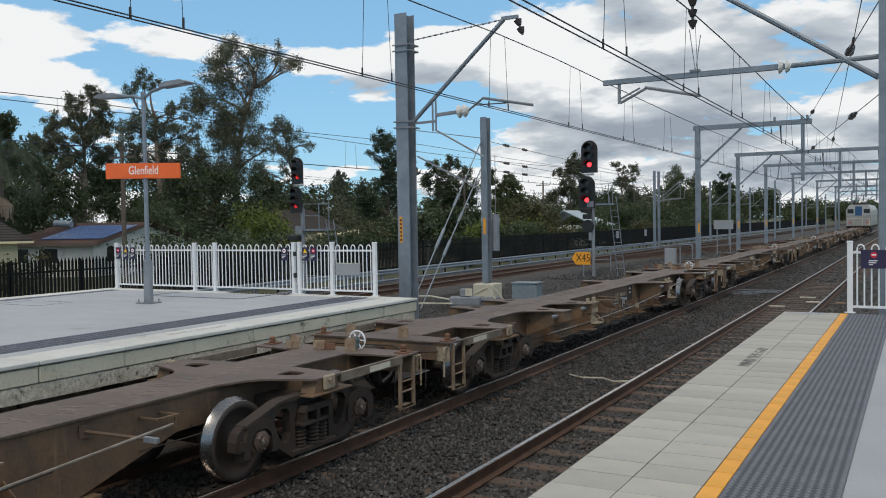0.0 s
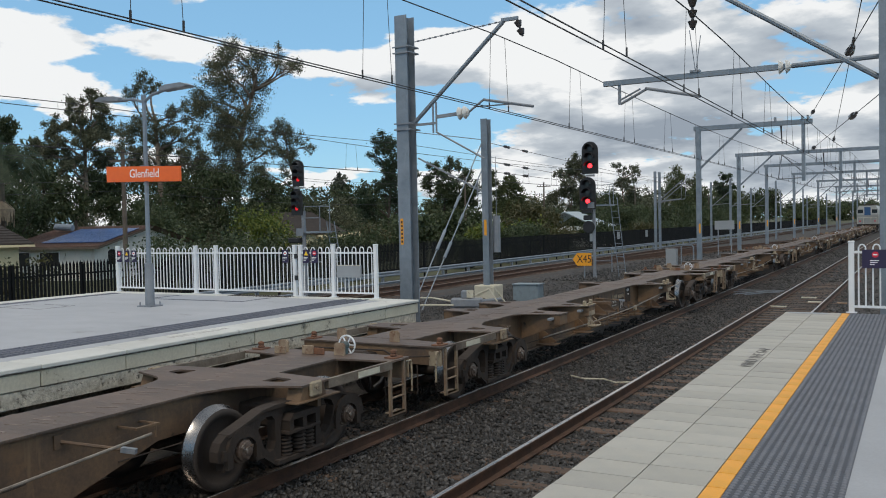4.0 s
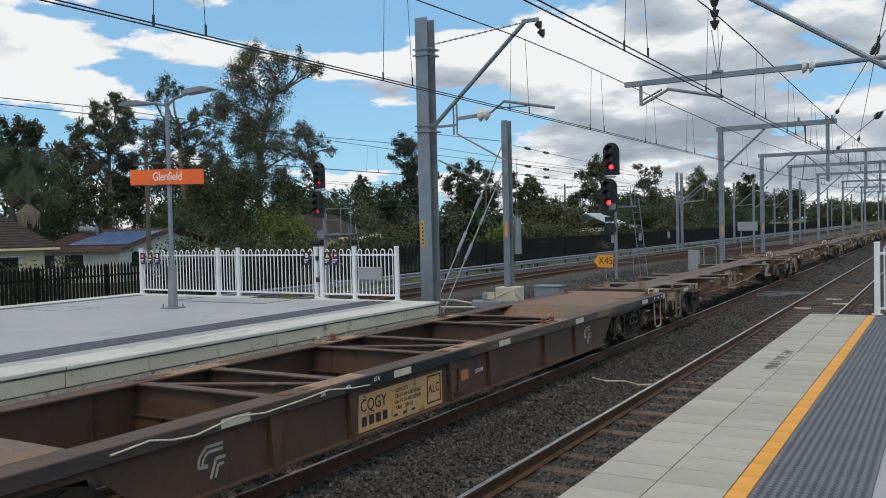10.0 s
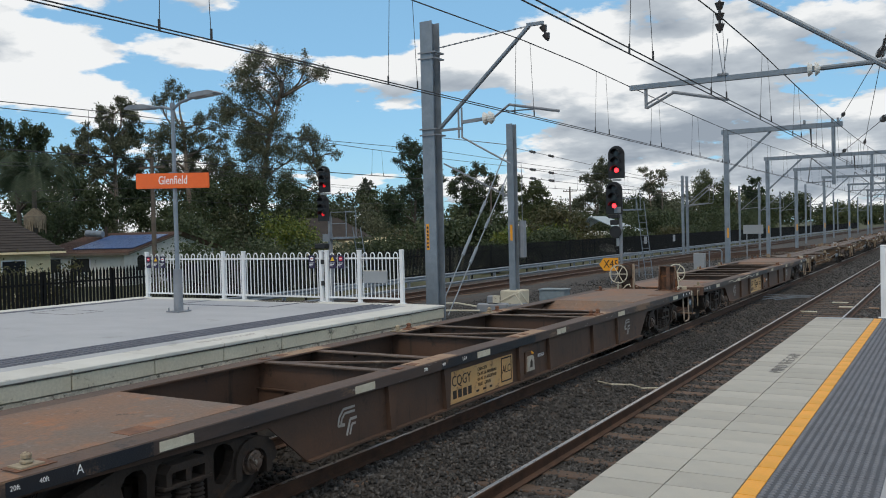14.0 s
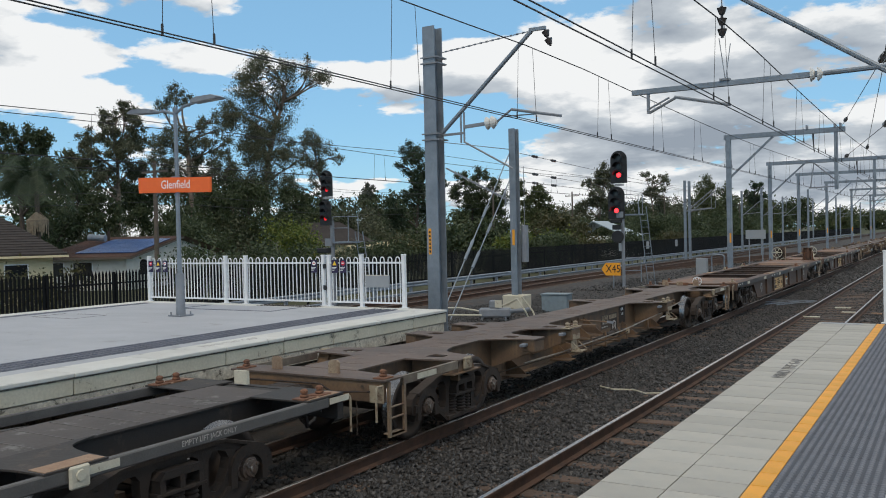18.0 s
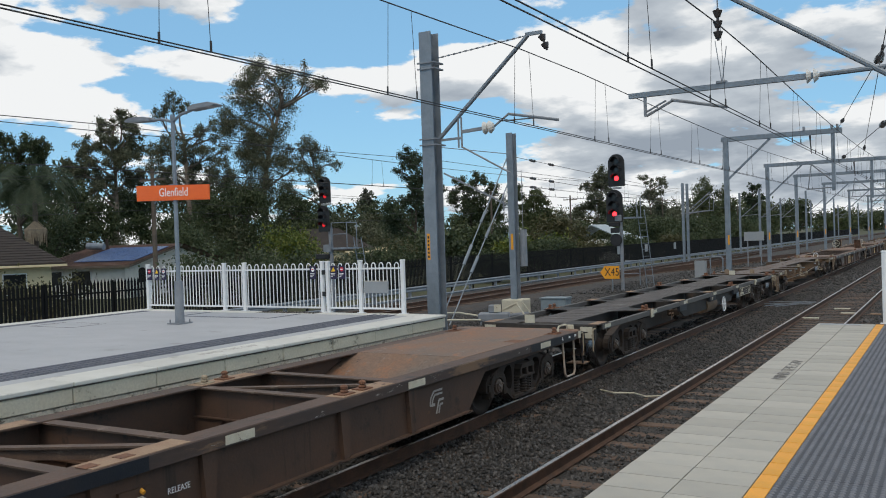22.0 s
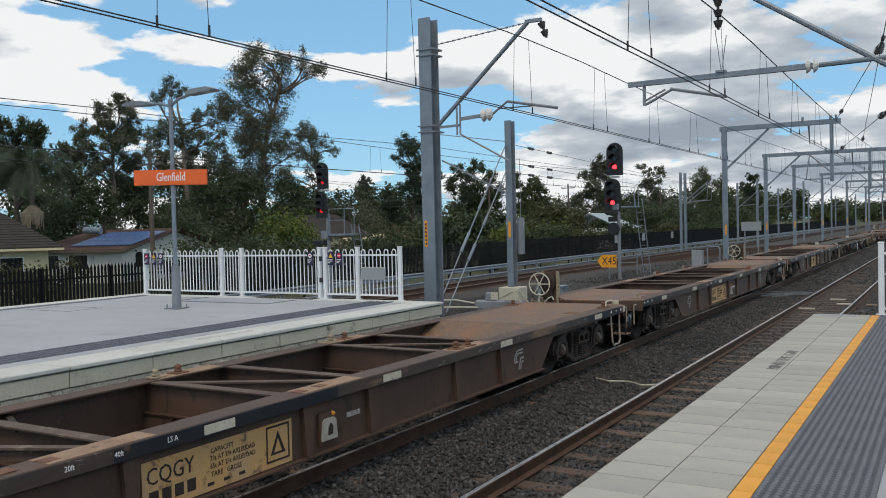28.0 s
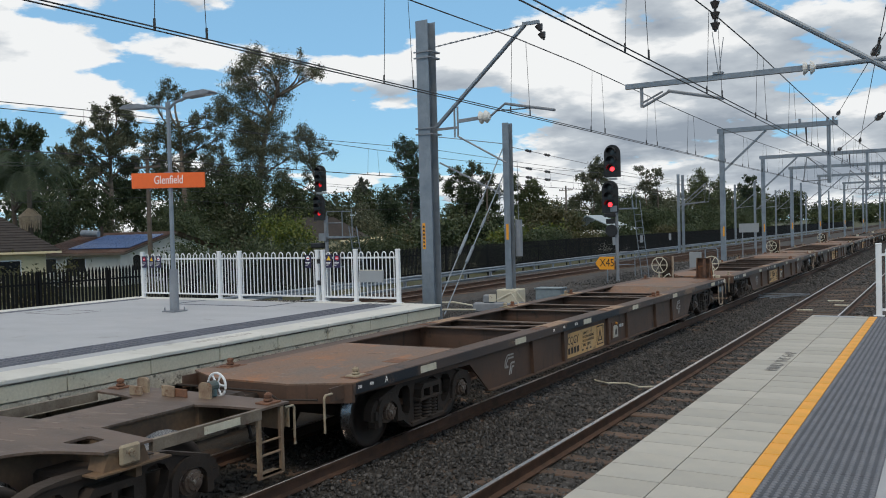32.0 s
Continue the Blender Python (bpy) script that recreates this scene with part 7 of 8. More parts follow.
h2 = thing("house", (-43.4, 30.6, -.75), -30, "cream house with a steep dark tiled hip roof", "house")
box_part("wall", CREAM, h2, -9, 0, -10.0, 0, 0, 2.75)
bm = bmesh.new()
courses(bm, (.6, -10.6, 2.75), (.6, .7, 2.75), (-4.4, -3.4, 5.6), (-4.4, -6.6, 5.6), 20)
courses(bm, (.6, .7, 2.75), (-9.6, .7, 2.75), (-4.41, -3.41, 5.6), (-4.4, -3.4, 5.6), 20)
roof_slab(bm, [(-9.6, .7, 2.75), (-9.6, -10.6, 2.75), (-4.4, -6.6, 5.6), (-4.4, -3.4, 5.6)])
roof_slab(bm, [(-9.6, -10.6, 2.75), (.6, -10.6, 2.75), (-4.4, -6.6, 5.6)])
part("roof", bm, DARK_TILE, h2, "dark tiled hip roof")
box_part("gutter", CREAM, h2, .58, .70, -10.6, .75, 2.58, 2.70)
window(h2, 0, -2.4, -1.3, 1.1, 2.2)
window(h2, 0, -6.0, -4.4, 1.1, 2.2)

h3 = thing("house", (-58.0, 76.0, -.75), -38, "cream house with dark roof and pale verandah behind trees", "house")
box_part("wall", CREAM, h3, -8, 0, -3, 7, 0, 2.6)
bm = bmesh.new()
roof_slab(bm, [(.5, -3.5, 2.6), (.5, 4.0, 2.6), (-4, 1.0, 5.0), (-4, -3.5, 5.0)])
roof_slab(bm, [(.5, 4.0, 2.6), (-8.5, 4.0, 2.6), (-4, 1.0, 5.0)])
part("roof", bm, DARK_TILE, h3, "dark tiled roof")
bm = bmesh.new()
roof_slab(bm, [(2.2, .5, 2.2), (2.2, 9.5, 2.2), (-1, 9.5, 2.5), (-1, .5, 2.5)], .15)
part("verandah_roof", bm, CREAM, h3)
for y in (.8, 5, 9.2):
    box_part("verandah_post", CREAM, h3, 2.0, 2.1, y - .05, y + .05, 0, 2.05)
h4 = thing("house", (0, 0, -.75), 0, "small pale house with blue-grey iron roof among trees", "house")
box_part("wall", OFFWHITE, h4, -44.5, -36.5, 107, 114, 0, 2.6)
bm = bmesh.new()
roof_slab(bm, [(-36.1, 106.4, 2.6), (-36.1, 114.5, 2.6), (-40.5, 112, 4.6), (-40.5, 106.4, 4.6)])
roof_slab(bm, [(-44.9, 106.4, 2.6), (-40.5, 106.4, 4.6), (-40.5, 112, 4.6), (-44.9, 114.5, 2.6)])
part("roof", bm, mat("blue_grey_iron", (.35, .42, .46), .5, metal=.2, grain=.05), h4, "blue-grey iron roof")


def pole(x, y, h, lamp_=False):
    p = thing("power_pole", (x, y, -.75), 0, "weathered timber power pole with crossarm and insulators", "power pole", "street power poles")
    rod_part("shaft", TIMBER, p, (0, 0, 0), (0, 0, h), .16, 10, .11)
    box_part("crossarm", TIMBER, p, -1.1, 1.1, -.06, .06, h - .7, h - .58)
    for k in (-1, -.5, .5, 1):
        rod_part("insulator", DARK_CERAMIC, p, (k, 0, h - .58), (k, 0, h - .42), .05, 8)
    if lamp_:
        bm = bmesh.new()
        bm_tube(bm, [(0, 0, h - 2.2), (.9, .2, h - 1.2), (1.3, .3, h - 1.05)], .04, 7)
        a = part("lamp_arm", bm, GALV, p)
        box_part("lamp_head", GALV, a, 1.2, 1.75, .2, .4, h - 1.12, h - .98)


pole(-42.0, 36.7, 8.2, True)
for y, h in ((97, 9.2), (123, 9.3), (171, 10.2), (240, 10)):
    pole(-50 if y > 90 else -44, y, h)

loco = thing("locomotive", (TRAIN_TRACK, LOCO_Y, 0), 0, "pale grey diesel locomotive with a blue panel heading the goods train", "locomotive")
GREYP = mat("locomotive_grey", (.34, .34, .32), .5, grain=.08, size=1.2, tint=(.26, .26, .25), spots=.12, spot_color=(.14, .12, .10))
bm = bmesh.new()
bm_prism(bm, [(-1.45, 1.25), (1.45, 1.25), (1.45, 3.3), (1.1, 3.95), (-1.1, 3.95), (-1.45, 3.3)], 1, 0, 19.5)
part("body", bm, GREYP, loco)
bm = bmesh.new()
bm_prism(bm, [(-1.46, 2.62), (1.46, 2.62), (1.46, 3.31), (1.11, 3.97), (-1.11, 3.97), (-1.46, 3.31)], 1, -.012, 19.52)
part("upper_body", bm, mat("loco_pale_grey", (.46, .47, .45), .5, grain=.1, size=1.5, tint=(.36, .37, .36), spots=.1, spot_color=(.15, .13, .11)), loco, "pale grey upper body")
box_part("underframe", BOGIE_STEEL, loco, -1.4, 1.4, -.3, 19.8, .75, 1.24)
for x in (-.95, .95):
    box_part("windscreen", mat("cab_glass", (.02, .025, .03), .1, grain=.05, bump=0), loco, x - .36, x + .36, -.05, -.013, 2.85, 3.4)
box_part("end_band", mat("loco_blue", (.03, .09, .22), .4, grain=.05), loco, -.42, .42, -.03, -.0135, 2.55, 3.75)
for x in (-1.0, 1.0):
    box_part("marker_light", RED, loco, x - .12, x + .12, -.03, -.004, 1.6, 1.75)
bm = bmesh.new()
for k in range(3):
    bm_box(bm, -.8, .8, 3 + k * 5, 5.5 + k * 5, 3.95, 4.2, bevel=.05)
part("roof_fans", bm, BOGIE_STEEL, loco)
box_part("end_walkway", BOGIE_STEEL, loco, -1.4, 1.4, -1.1, -.31, 1.1, 1.24)
for x in (-1.3, -.5, .5, 1.3):
    rod_part("handrail_post", PALE_PAINT, loco, (x, -1.05, 1.24), (x, -1.05, 2.2), .025, 6)
rod_part("handrail", PALE_PAINT, loco, (-1.3, -1.05, 2.2), (1.3, -1.05, 2.2), .025, 6)
for y in (2.5, 4.3, 6.1, 13.4, 15.2, 17):
    w = share("wheelset", ME_WHEELSET, loco, Matrix())
    w.matrix_parent_inverse = pose(0, y, WHEEL_R)
for y in (4.3, 15.2):
    box_part("bogie_frame", BOGIE_STEEL, loco, -1.05, 1.05, y - 2.6, y + 2.6, .5, .74)
TRAIN.append((loco, LOCO_Y))

# ---- trees ----


def leaf_mat(name, a, b, c, through_=.25):
    m = bpy.data.materials.new(name)
    m.use_nodes = True
    nt = m.node_tree
    N, L = nt.nodes.new, nt.links.new
    bs = nt.nodes["Principled BSDF"]
    g = N("ShaderNodeNewGeometry")
    r = N("ShaderNodeValToRGB")
    e = r.color_ramp.elements
    e[0].color, e[1].color = (*a, 1), (*c, 1)
    mid = r.color_ramp.elements.new(.55)
    mid.color = (*b, 1)
    L(g.outputs["Random Per Island"], r.inputs[0])
    L(r.outputs[0], bs.inputs["Base Color"])
    bs.inputs["Roughness"].default_value = .6
    tr = N("ShaderNodeBsdfTranslucent")
    L(r.outputs[0], tr.inputs[0])
    mx = N("ShaderNodeMixShader")
    mx.inputs[0].default_value = through_
    out = nt.nodes["Material Output"]
    L(bs.outputs[0], mx.inputs[1]), L(tr.outputs[0], mx.inputs[2]), L(mx.outputs[0], out.inputs[0])
    return m


GUM = leaf_mat("gum_leaves", (0.0552, 0.0672, 0.0405), (0.1021, 0.1168, 0.069), (0.1674, 0.1619, 0.1021))
DEEP = leaf_mat("dark_leaves", (0.0344, 0.0521, 0.0235), (0.0521, 0.0748, 0.0311), (0.079, 0.0983, 0.0412))
PINE = leaf_mat("pine_needles", (0.022, 0.042, 0.022), (0.040, 0.066, 0.033), (0.064, 0.090, 0.046))
LIME = leaf_mat("bright_leaves", (0.0504, 0.084, 0.0151), (0.1008, 0.1344, 0.021), (0.168, 0.1764, 0.0294))
MIDG = leaf_mat("mid_green_leaves", (0.042, 0.0605, 0.0218), (0.0739, 0.0966, 0.0353), (0.1134, 0.1302, 0.0521))
OLIVE = leaf_mat("olive_leaves", (0.0462, 0.0521, 0.0185), (0.0714, 0.0714, 0.0269), (0.1008, 0.0882, 0.0378))
GREYG = leaf_mat("grey_green_leaves", (.07, .085, .065), (.11, .125, .095), (.16, .165, .13))
BARK = mat("gum_bark", (.21, .17, .135), .9, grain=.25, size=2.5, fine=18, tint=(.11, .085, .07), bump=.5)
DARK_BARK = mat("dark_bark", (.07, .055, .045), .9, grain=.25, size=3, fine=18, tint=(.045, .038, .032), bump=.5)


def leaves(rng, clumps, n, size, droop, material, parent, long=2.2):
    """One crown mesh: n small leaf blades scattered through the clumps (centre, radii)."""
    n = int(n * .72)
    vol = np.array([c[1][0] * c[1][1] * c[1][2] for c in clumps]) ** .66
    which = rng.choice(len(clumps), n, p=vol / vol.sum())
    cen = np.array([c[0] for c in clumps])[which]
    rad = np.array([c[1] for c in clumps])[which]
    d = rng.normal(size=(n, 3))
    d /= np.linalg.norm(d, axis=1)[:, None]
    rr = np.abs(rng.normal(size=n)) * .36 + rng.random(n) * .5
    pos = cen + d * rad * rr[:, None]
    ax = rng.normal(size=(n, 3))
    ax[:, 2] -= droop
    ax /= np.linalg.norm(ax, axis=1)[:, None]
    si = np.cross(ax, rng.normal(size=(n, 3)))
    si /= np.linalg.norm(si, axis=1)[:, None] + 1e-9
    s = size * (.6 + .8 * rng.random(n))[:, None]
    a, b = ax * s * long / 2, si * s / 2
    v = np.empty((n, 4, 3))
    v[:, 0], v[:, 1], v[:, 2], v[:, 3] = pos - a, pos + b, pos + a, pos - b
    me = bpy.data.meshes.new("crown")
    me.vertices.add(n * 4), me.loops.add(n * 4), me.polygons.add(n)
    me.vertices.foreach_set("co", v.reshape(-1))
    me.loops.foreach_set("vertex_index", np.arange(n * 4))
    me.polygons.foreach_set("loop_start", np.arange(n) * 4)
    me.update()
    me.materials.append(material)
    ob = new("crown", me)
    ob.parent = parent
    return ob


def limb(bm, rng, a, b, r0, r1, bend):
    pts, n = [], 5
    off = rng.normal(size=3) * bend
    for k in range(n + 1):
        t = k / n
        p = Vector(a).lerp(Vector(b), t) + Vector(off) * math.sin(math.pi * t)
        pts.append(p)
    bm_tube(bm, pts, r0, 6, r1)
    return pts


def grown(x, y, seed, leaf, n, label, size, bark, masses, droop=.8):
    """A tree whose limbs reach out to given leaf masses (x, y, z, radius), each a spray of small clumps."""
    rng = np.random.default_rng(seed)
    t = thing("tree", (x, y, -.75), 0, label, "tree")
    top = max(masses, key=lambda m: m[2])
    low = min(m[2] - m[3] for m in masses)
    h = top[2]
    bm = bmesh.new()
    r0 = h * .014 + .10
    trunk = limb(bm, rng, (0, 0, 0), (top[0] * .45, top[1] * .45, h * .82), r0, r0 * .35, h * .03)
    clumps = []
    for mx, my, mz, mr in masses:
        c = Vector((mx, my, mz)) + Vector(rng.normal(size=3)) * mr * .25
        f = max(.12, min(.95, (mz - mr * 1.6) / (h * .82)))
        i = min(4, int(f * 5))
        base = trunk[i].lerp(trunk[i + 1], min(1, f * 5 - i))
        pts = limb(bm, rng, base, c, r0 * .42, .035, (c - base).length * .10)
        k = max(7, int(9 * min(2.2, mr / 1.2)))
        for q in range(k):
            d = rng.normal(size=3)
            d /= np.linalg.norm(d)
            tip = c + Vector(d) * mr * (.55 + .45 * rng.random())
            bm_tube(bm, (pts[3] if q % 2 else pts[4], tip), .04, 4, .012)
            r = mr * (.40 + .28 * rng.random())
            clumps.append((tuple(tip), (r, r, r * (.75 + .3 * droop))))
        clumps.append((tuple(c), (mr * .55, mr * .55, mr * .5)))
    part("trunk", bm, bark, t, smooth=True)
    leaves(rng, clumps, n, size, droop, leaf, t)
    return t


def tree(x, y, h, spread, crown_low, seed, leaf, n, label, size=.28, bark=BARK):
    """A broad distant tree: masses set round a leaning trunk."""
    rng = random.Random(seed)
    ms = [(0, 0, h - spread * .4, spread * .45)]
    for k in range(8):
        a = k * 2.4 + rng.random()
        f = rng.random()
        ms.append((spread * (.25 + .5 * rng.random()) * math.cos(a), spread * (.25 + .5 * rng.random()) * math.sin(a), h * (crown_low + .2 + (.72 - crown_low) * f), spread * (.36 + .2 * rng.random())))
    return grown(x, y, seed, leaf, int(n * 1.3), label, size * .8, bark, ms, .3)


def bush(x, y, h, spread, seed, leaf, n, label, size=.2, z0=-.75):
    rng = np.random.default_rng(seed)
    t = thing("shrub", (x, y, z0), 0, label, "shrub")
    bm = bmesh.new()
    clumps = []
    for k in range(9):
        a = 2 * math.pi * k / 9 + rng.random()
        rr = spread * (.25 + .45 * rng.random())
        tip = Vector((rr * math.cos(a), rr * math.sin(a), h * (.35 + .45 * rng.random())))
        limb(bm, rng, (0, 0, 0), tip, .06, .02, .15)
        r = spread * (.32 + .2 * rng.random())
        clumps.append((tuple(tip), (r, r, min(r, h * .35))))
    clumps.append(((0, 0, h * .55), (spread * .6, spread * .6, h * .42)))
    part("stem", bm, DARK_BARK, t)
    leaves(rng, clumps, int(n * 1.1), size * .82, .2, leaf, t, 1.6)
    return t


grown(-72.0, 80.7, 101, GUM, 89900, "tallest eucalyptus with an open crown and pale bare limbs", 0.092, BARK, ((-1.9, 0.3, 24.0, 2.0), (1.7, -0.1, 24.6, 1.8), (3.7, 0.5, 22.0, 2.1), (4.0, 3.9, 23.1, 1.8), (6.3, 3.2, 22.1, 1.0), (4.3, 2.1, 25.3, 0.7), (-2.9, -1.2, 21.5, 1.8), (-0.5, -0.9, 20.6, 2.3), (0.5, 1.5, 20.1, 2.0), (-3.4, -2.7, 19.3, 1.7), (-4.2, -1.0, 18.2, 2.0), (-0.8, -1.2, 17.5, 2.4), (0.6, 0.8, 16.9, 2.4), (-3.8, -0.6, 15.1, 2.4), (-0.9, 0.3, 14.2, 2.5), (1.0, 1.8, 14.5, 1.7), (-2.7, -0.8, 12.2, 2.4), (1.1, -1.1, 11.3, 2.4), (1.4, 1.8, 12.1, 1.5), (-1.9, -0.8, 9.0, 2.3), (1.0, -0.1, 8.6, 2.1), (-2.6, -2.5, 9.7, 1.8)))
grown(-74.0, 92.4, 102, GUM, 21750, "slender eucalyptus with hanging leaf clumps", 0.092, BARK, ((-0.3, -0.3, 16.2, 1.6), (1.1, 0.3, 15.0, 1.6), (2.5, 0.8, 13.8, 1.1), (-1.6, -0.0, 13.7, 1.6), (1.1, -0.5, 12.7, 1.4), (-0.2, -0.1, 10.9, 1.1), (-2.1, -0.5, 16.0, 1.1), (-2.2, -2.4, 10.5, 1.7), (-3.3, -1.8, 8.3, 1.9)))
grown(-75.0, 71.4, 103, GUM, 46400, "eucalyptus with flat leaf layers on twisted limbs", 0.088, BARK, ((-2.9, -1.7, 19.3, 1.1), (-2.1, -0.7, 20.0, 1.2), (-0.8, 0.2, 19.3, 0.9), (1.2, 0.3, 16.2, 1.1), (2.1, 1.6, 15.9, 0.9), (1.7, 1.2, 17.2, 0.7), (-2.7, -1.2, 15.1, 1.5), (-3.3, -2.7, 14.4, 1.2), (0.0, -1.2, 14.3, 1.6), (1.1, 0.4, 14.0, 1.3), (2.5, 2.0, 14.0, 1.2), (-2.6, -2.1, 12.8, 1.5), (-0.8, -0.5, 12.4, 1.6), (2.0, 0.7, 12.0, 1.6), (-2.5, -0.7, 10.9, 1.5), (-0.4, 0.7, 10.5, 1.3), (3.2, 1.7, 11.0, 1.5)))
grown(-70.0, 55.8, 104, GUM, 46400, "eucalyptus with rounded grey-green leaf clumps", 0.088, BARK, ((1.1, 0.7, 16.0, 0.9), (1.7, 1.5, 15.8, 0.9), (-0.3, 0.5, 15.3, 0.9), (2.4, 1.1, 14.6, 0.9), (-0.7, 0.1, 14.2, 1.1), (0.8, 0.9, 13.9, 1.2), (-1.7, -0.8, 13.4, 1.0), (-2.1, -1.8, 12.6, 0.9), (-0.4, -1.2, 12.2, 1.2), (0.7, 0.2, 12.0, 1.3), (1.9, 1.5, 12.5, 1.0), (-3.0, -2.1, 11.8, 0.8), (-2.6, -1.5, 10.7, 0.8), (0.0, -0.3, 10.4, 1.2), (0.9, 1.2, 10.4, 1.2), (2.1, 1.9, 10.6, 0.9), (-1.1, -0.8, 9.0, 0.9)))
grown(-66.0, 43.6, 105, DEEP, 31900, "dense dark green tree behind the houses", 0.096, DARK_BARK, ((-0.9, -0.4, 12.1, 0.9), (0.7, 0.3, 12.0, 1.0), (1.7, 1.1, 11.6, 0.8), (0.1, -0.6, 10.6, 1.2), (0.7, 1.0, 10.2, 1.2), (1.9, 1.4, 9.7, 0.6), (-0.9, -0.2, 8.9, 1.2), (1.4, 0.2, 8.3, 1.2), (-0.4, -0.2, 7.0, 1.2), (1.7, 0.7, 6.5, 1.0)))
grown(-68.0, 50.3, 106, DEEP, 17100, "dark green tree behind the houses", 0.14, DARK_BARK, ((-0.5, -0.2, 5.9, 1.7), (2.1, 1.3, 5.4, 1.7), (-2.2, -1.3, 4.4, 1.5), (0.5, 0.4, 7.3, 1.2)))
grown(-70.0, 59.5, 107, DEEP, 18050, "dark green tree behind the houses", 0.14, DARK_BARK, ((-0.5, -0.1, 6.1, 2.1), (2.5, 1.6, 5.5, 2.1), (-2.1, -1.1, 7.2, 1.8), (0.6, 0.6, 8.2, 1.5)))
grown(-66.0, 67.2, 108, DEEP, 20900, "dark green tree beside the railway", 0.14, DARK_BARK, ((-1.0, -0.5, 6.0, 2.3), (2.0, 1.3, 6.6, 2.3), (1.0, 0.7, 3.6, 2.3), (-2.0, -1.1, 3.7, 2.0), (0.6, 0.5, 8.3, 1.5)))
grown(-66.0, 79.1, 109, DEEP, 19000, "dark green tree beside the railway", 0.14, DARK_BARK, ((-0.5, -0.1, 7.2, 2.1), (1.7, 1.1, 5.4, 1.8), (-1.7, -0.9, 3.9, 2.2), (4.1, 2.5, 4.4, 1.6), (6.3, 3.8, 3.7, 1.6), (1.7, 1.1, 3.3, 1.7)))
grown(-75.0, 105.3, 110, GREYG, 4940, "thin pale grey-green tree standing alone", 0.19, BARK, ((0.1, 0.3, 10.1, 0.9), (-0.2, 0.1, 8.6, 1.2), (0.2, 0.3, 7.3, 1.1), (-0.5, -0.1, 6.3, 0.8), (0.5, 0.5, 6.1, 0.8)))
grown(-58.0, 91.7, 111, PINE, 37700, "tall dark pine with layered flat boughs", 0.104, DARK_BARK, ((-0.5, 0.9, 12.9, 1.6), (1.7, -0.0, 13.1, 1.3), (-1.4, -0.4, 11.8, 1.0), (1.0, -0.3, 11.4, 1.6), (2.0, 2.0, 10.3, 1.0), (3.5, 1.6, 9.5, 0.6), (-1.0, 0.1, 10.1, 1.2), (0.6, 0.8, 9.3, 1.6), (-1.3, -0.2, 8.3, 1.0), (0.2, 1.5, 7.2, 1.7), (-1.4, -1.4, 6.5, 1.4), (-2.7, -1.9, 5.9, 1.2), (-0.1, 0.5, 5.4, 1.9), (2.5, 1.0, 6.1, 1.4), (-1.7, -1.6, 4.4, 1.4)), .3)
grown(-60.0, 109.3, 112, DEEP, 31900, "broad dark tree beyond the fence", 0.128, DARK_BARK, ((-0.6, -0.8, 10.4, 1.2), (1.2, 1.1, 11.2, 1.3), (2.9, 2.1, 10.7, 1.2), (-1.8, -0.3, 9.3, 1.3), (0.9, -0.3, 9.1, 1.7), (2.9, 1.1, 8.7, 1.5), (4.4, 2.2, 8.6, 0.8), (0.1, -0.6, 7.2, 1.5), (1.7, 1.6, 6.7, 1.7), (3.9, 1.6, 6.6, 1.2), (-1.3, -0.7, 4.8, 1.5), (1.5, 0.1, 4.3, 1.7), (3.8, 1.8, 4.2, 1.3)))
grown(-62.0, 134.9, 113, MIDG, 23200, "rounded green tree beyond the fence", 0.152, DARK_BARK, ((-1.2, -1.3, 10.0, 1.4), (0.3, 1.1, 10.5, 1.2), (2.2, 0.4, 8.9, 1.4), (-0.8, 0.1, 8.1, 1.8), (2.2, 0.2, 7.0, 1.6), (3.2, 1.5, 6.0, 1.0), (-1.6, 0.4, 5.7, 1.6), (1.2, -0.0, 5.1, 1.6)))
grown(-62.0, 166.0, 114, GUM, 24650, "eucalyptus with an open crown beyond the fence", 0.176, BARK, ((0.9, 0.4, 14.7, 1.9), (2.3, 1.5, 15.3, 1.4), (-1.0, 0.5, 12.6, 1.6), (1.8, 1.0, 12.5, 1.9), (-2.1, -1.3, 13.2, 0.9), (-2.8, -1.4, 8.6, 1.6), (0.5, -0.7, 9.1, 2.1), (2.6, 1.6, 8.5, 1.9), (-1.9, -0.7, 5.8, 1.9), (1.3, 1.9, 5.1, 2.3), (-3.5, -2.8, 7.0, 1.2)))
grown(-60.0, 197.3, 115, GUM, 21750, "eucalyptus with an open crown beyond the fence", 0.192, BARK, ((-1.8, -1.5, 16.2, 1.1), (-0.3, 0.2, 15.5, 1.2), (1.4, 1.1, 15.1, 1.1), (-1.1, 0.3, 12.9, 1.6), (1.4, 0.0, 12.2, 1.6), (2.1, 0.8, 14.1, 1.1), (0.5, -0.8, 9.6, 1.9), (-1.3, -1.5, 7.7, 1.6), (1.7, 1.8, 7.0, 2.1), (-0.7, -1.7, 4.4, 2.1), (3.5, 2.1, 4.3, 1.9), (-4.6, -3.7, 5.9, 2.1), (-4.2, -3.3, 2.6, 2.4)))
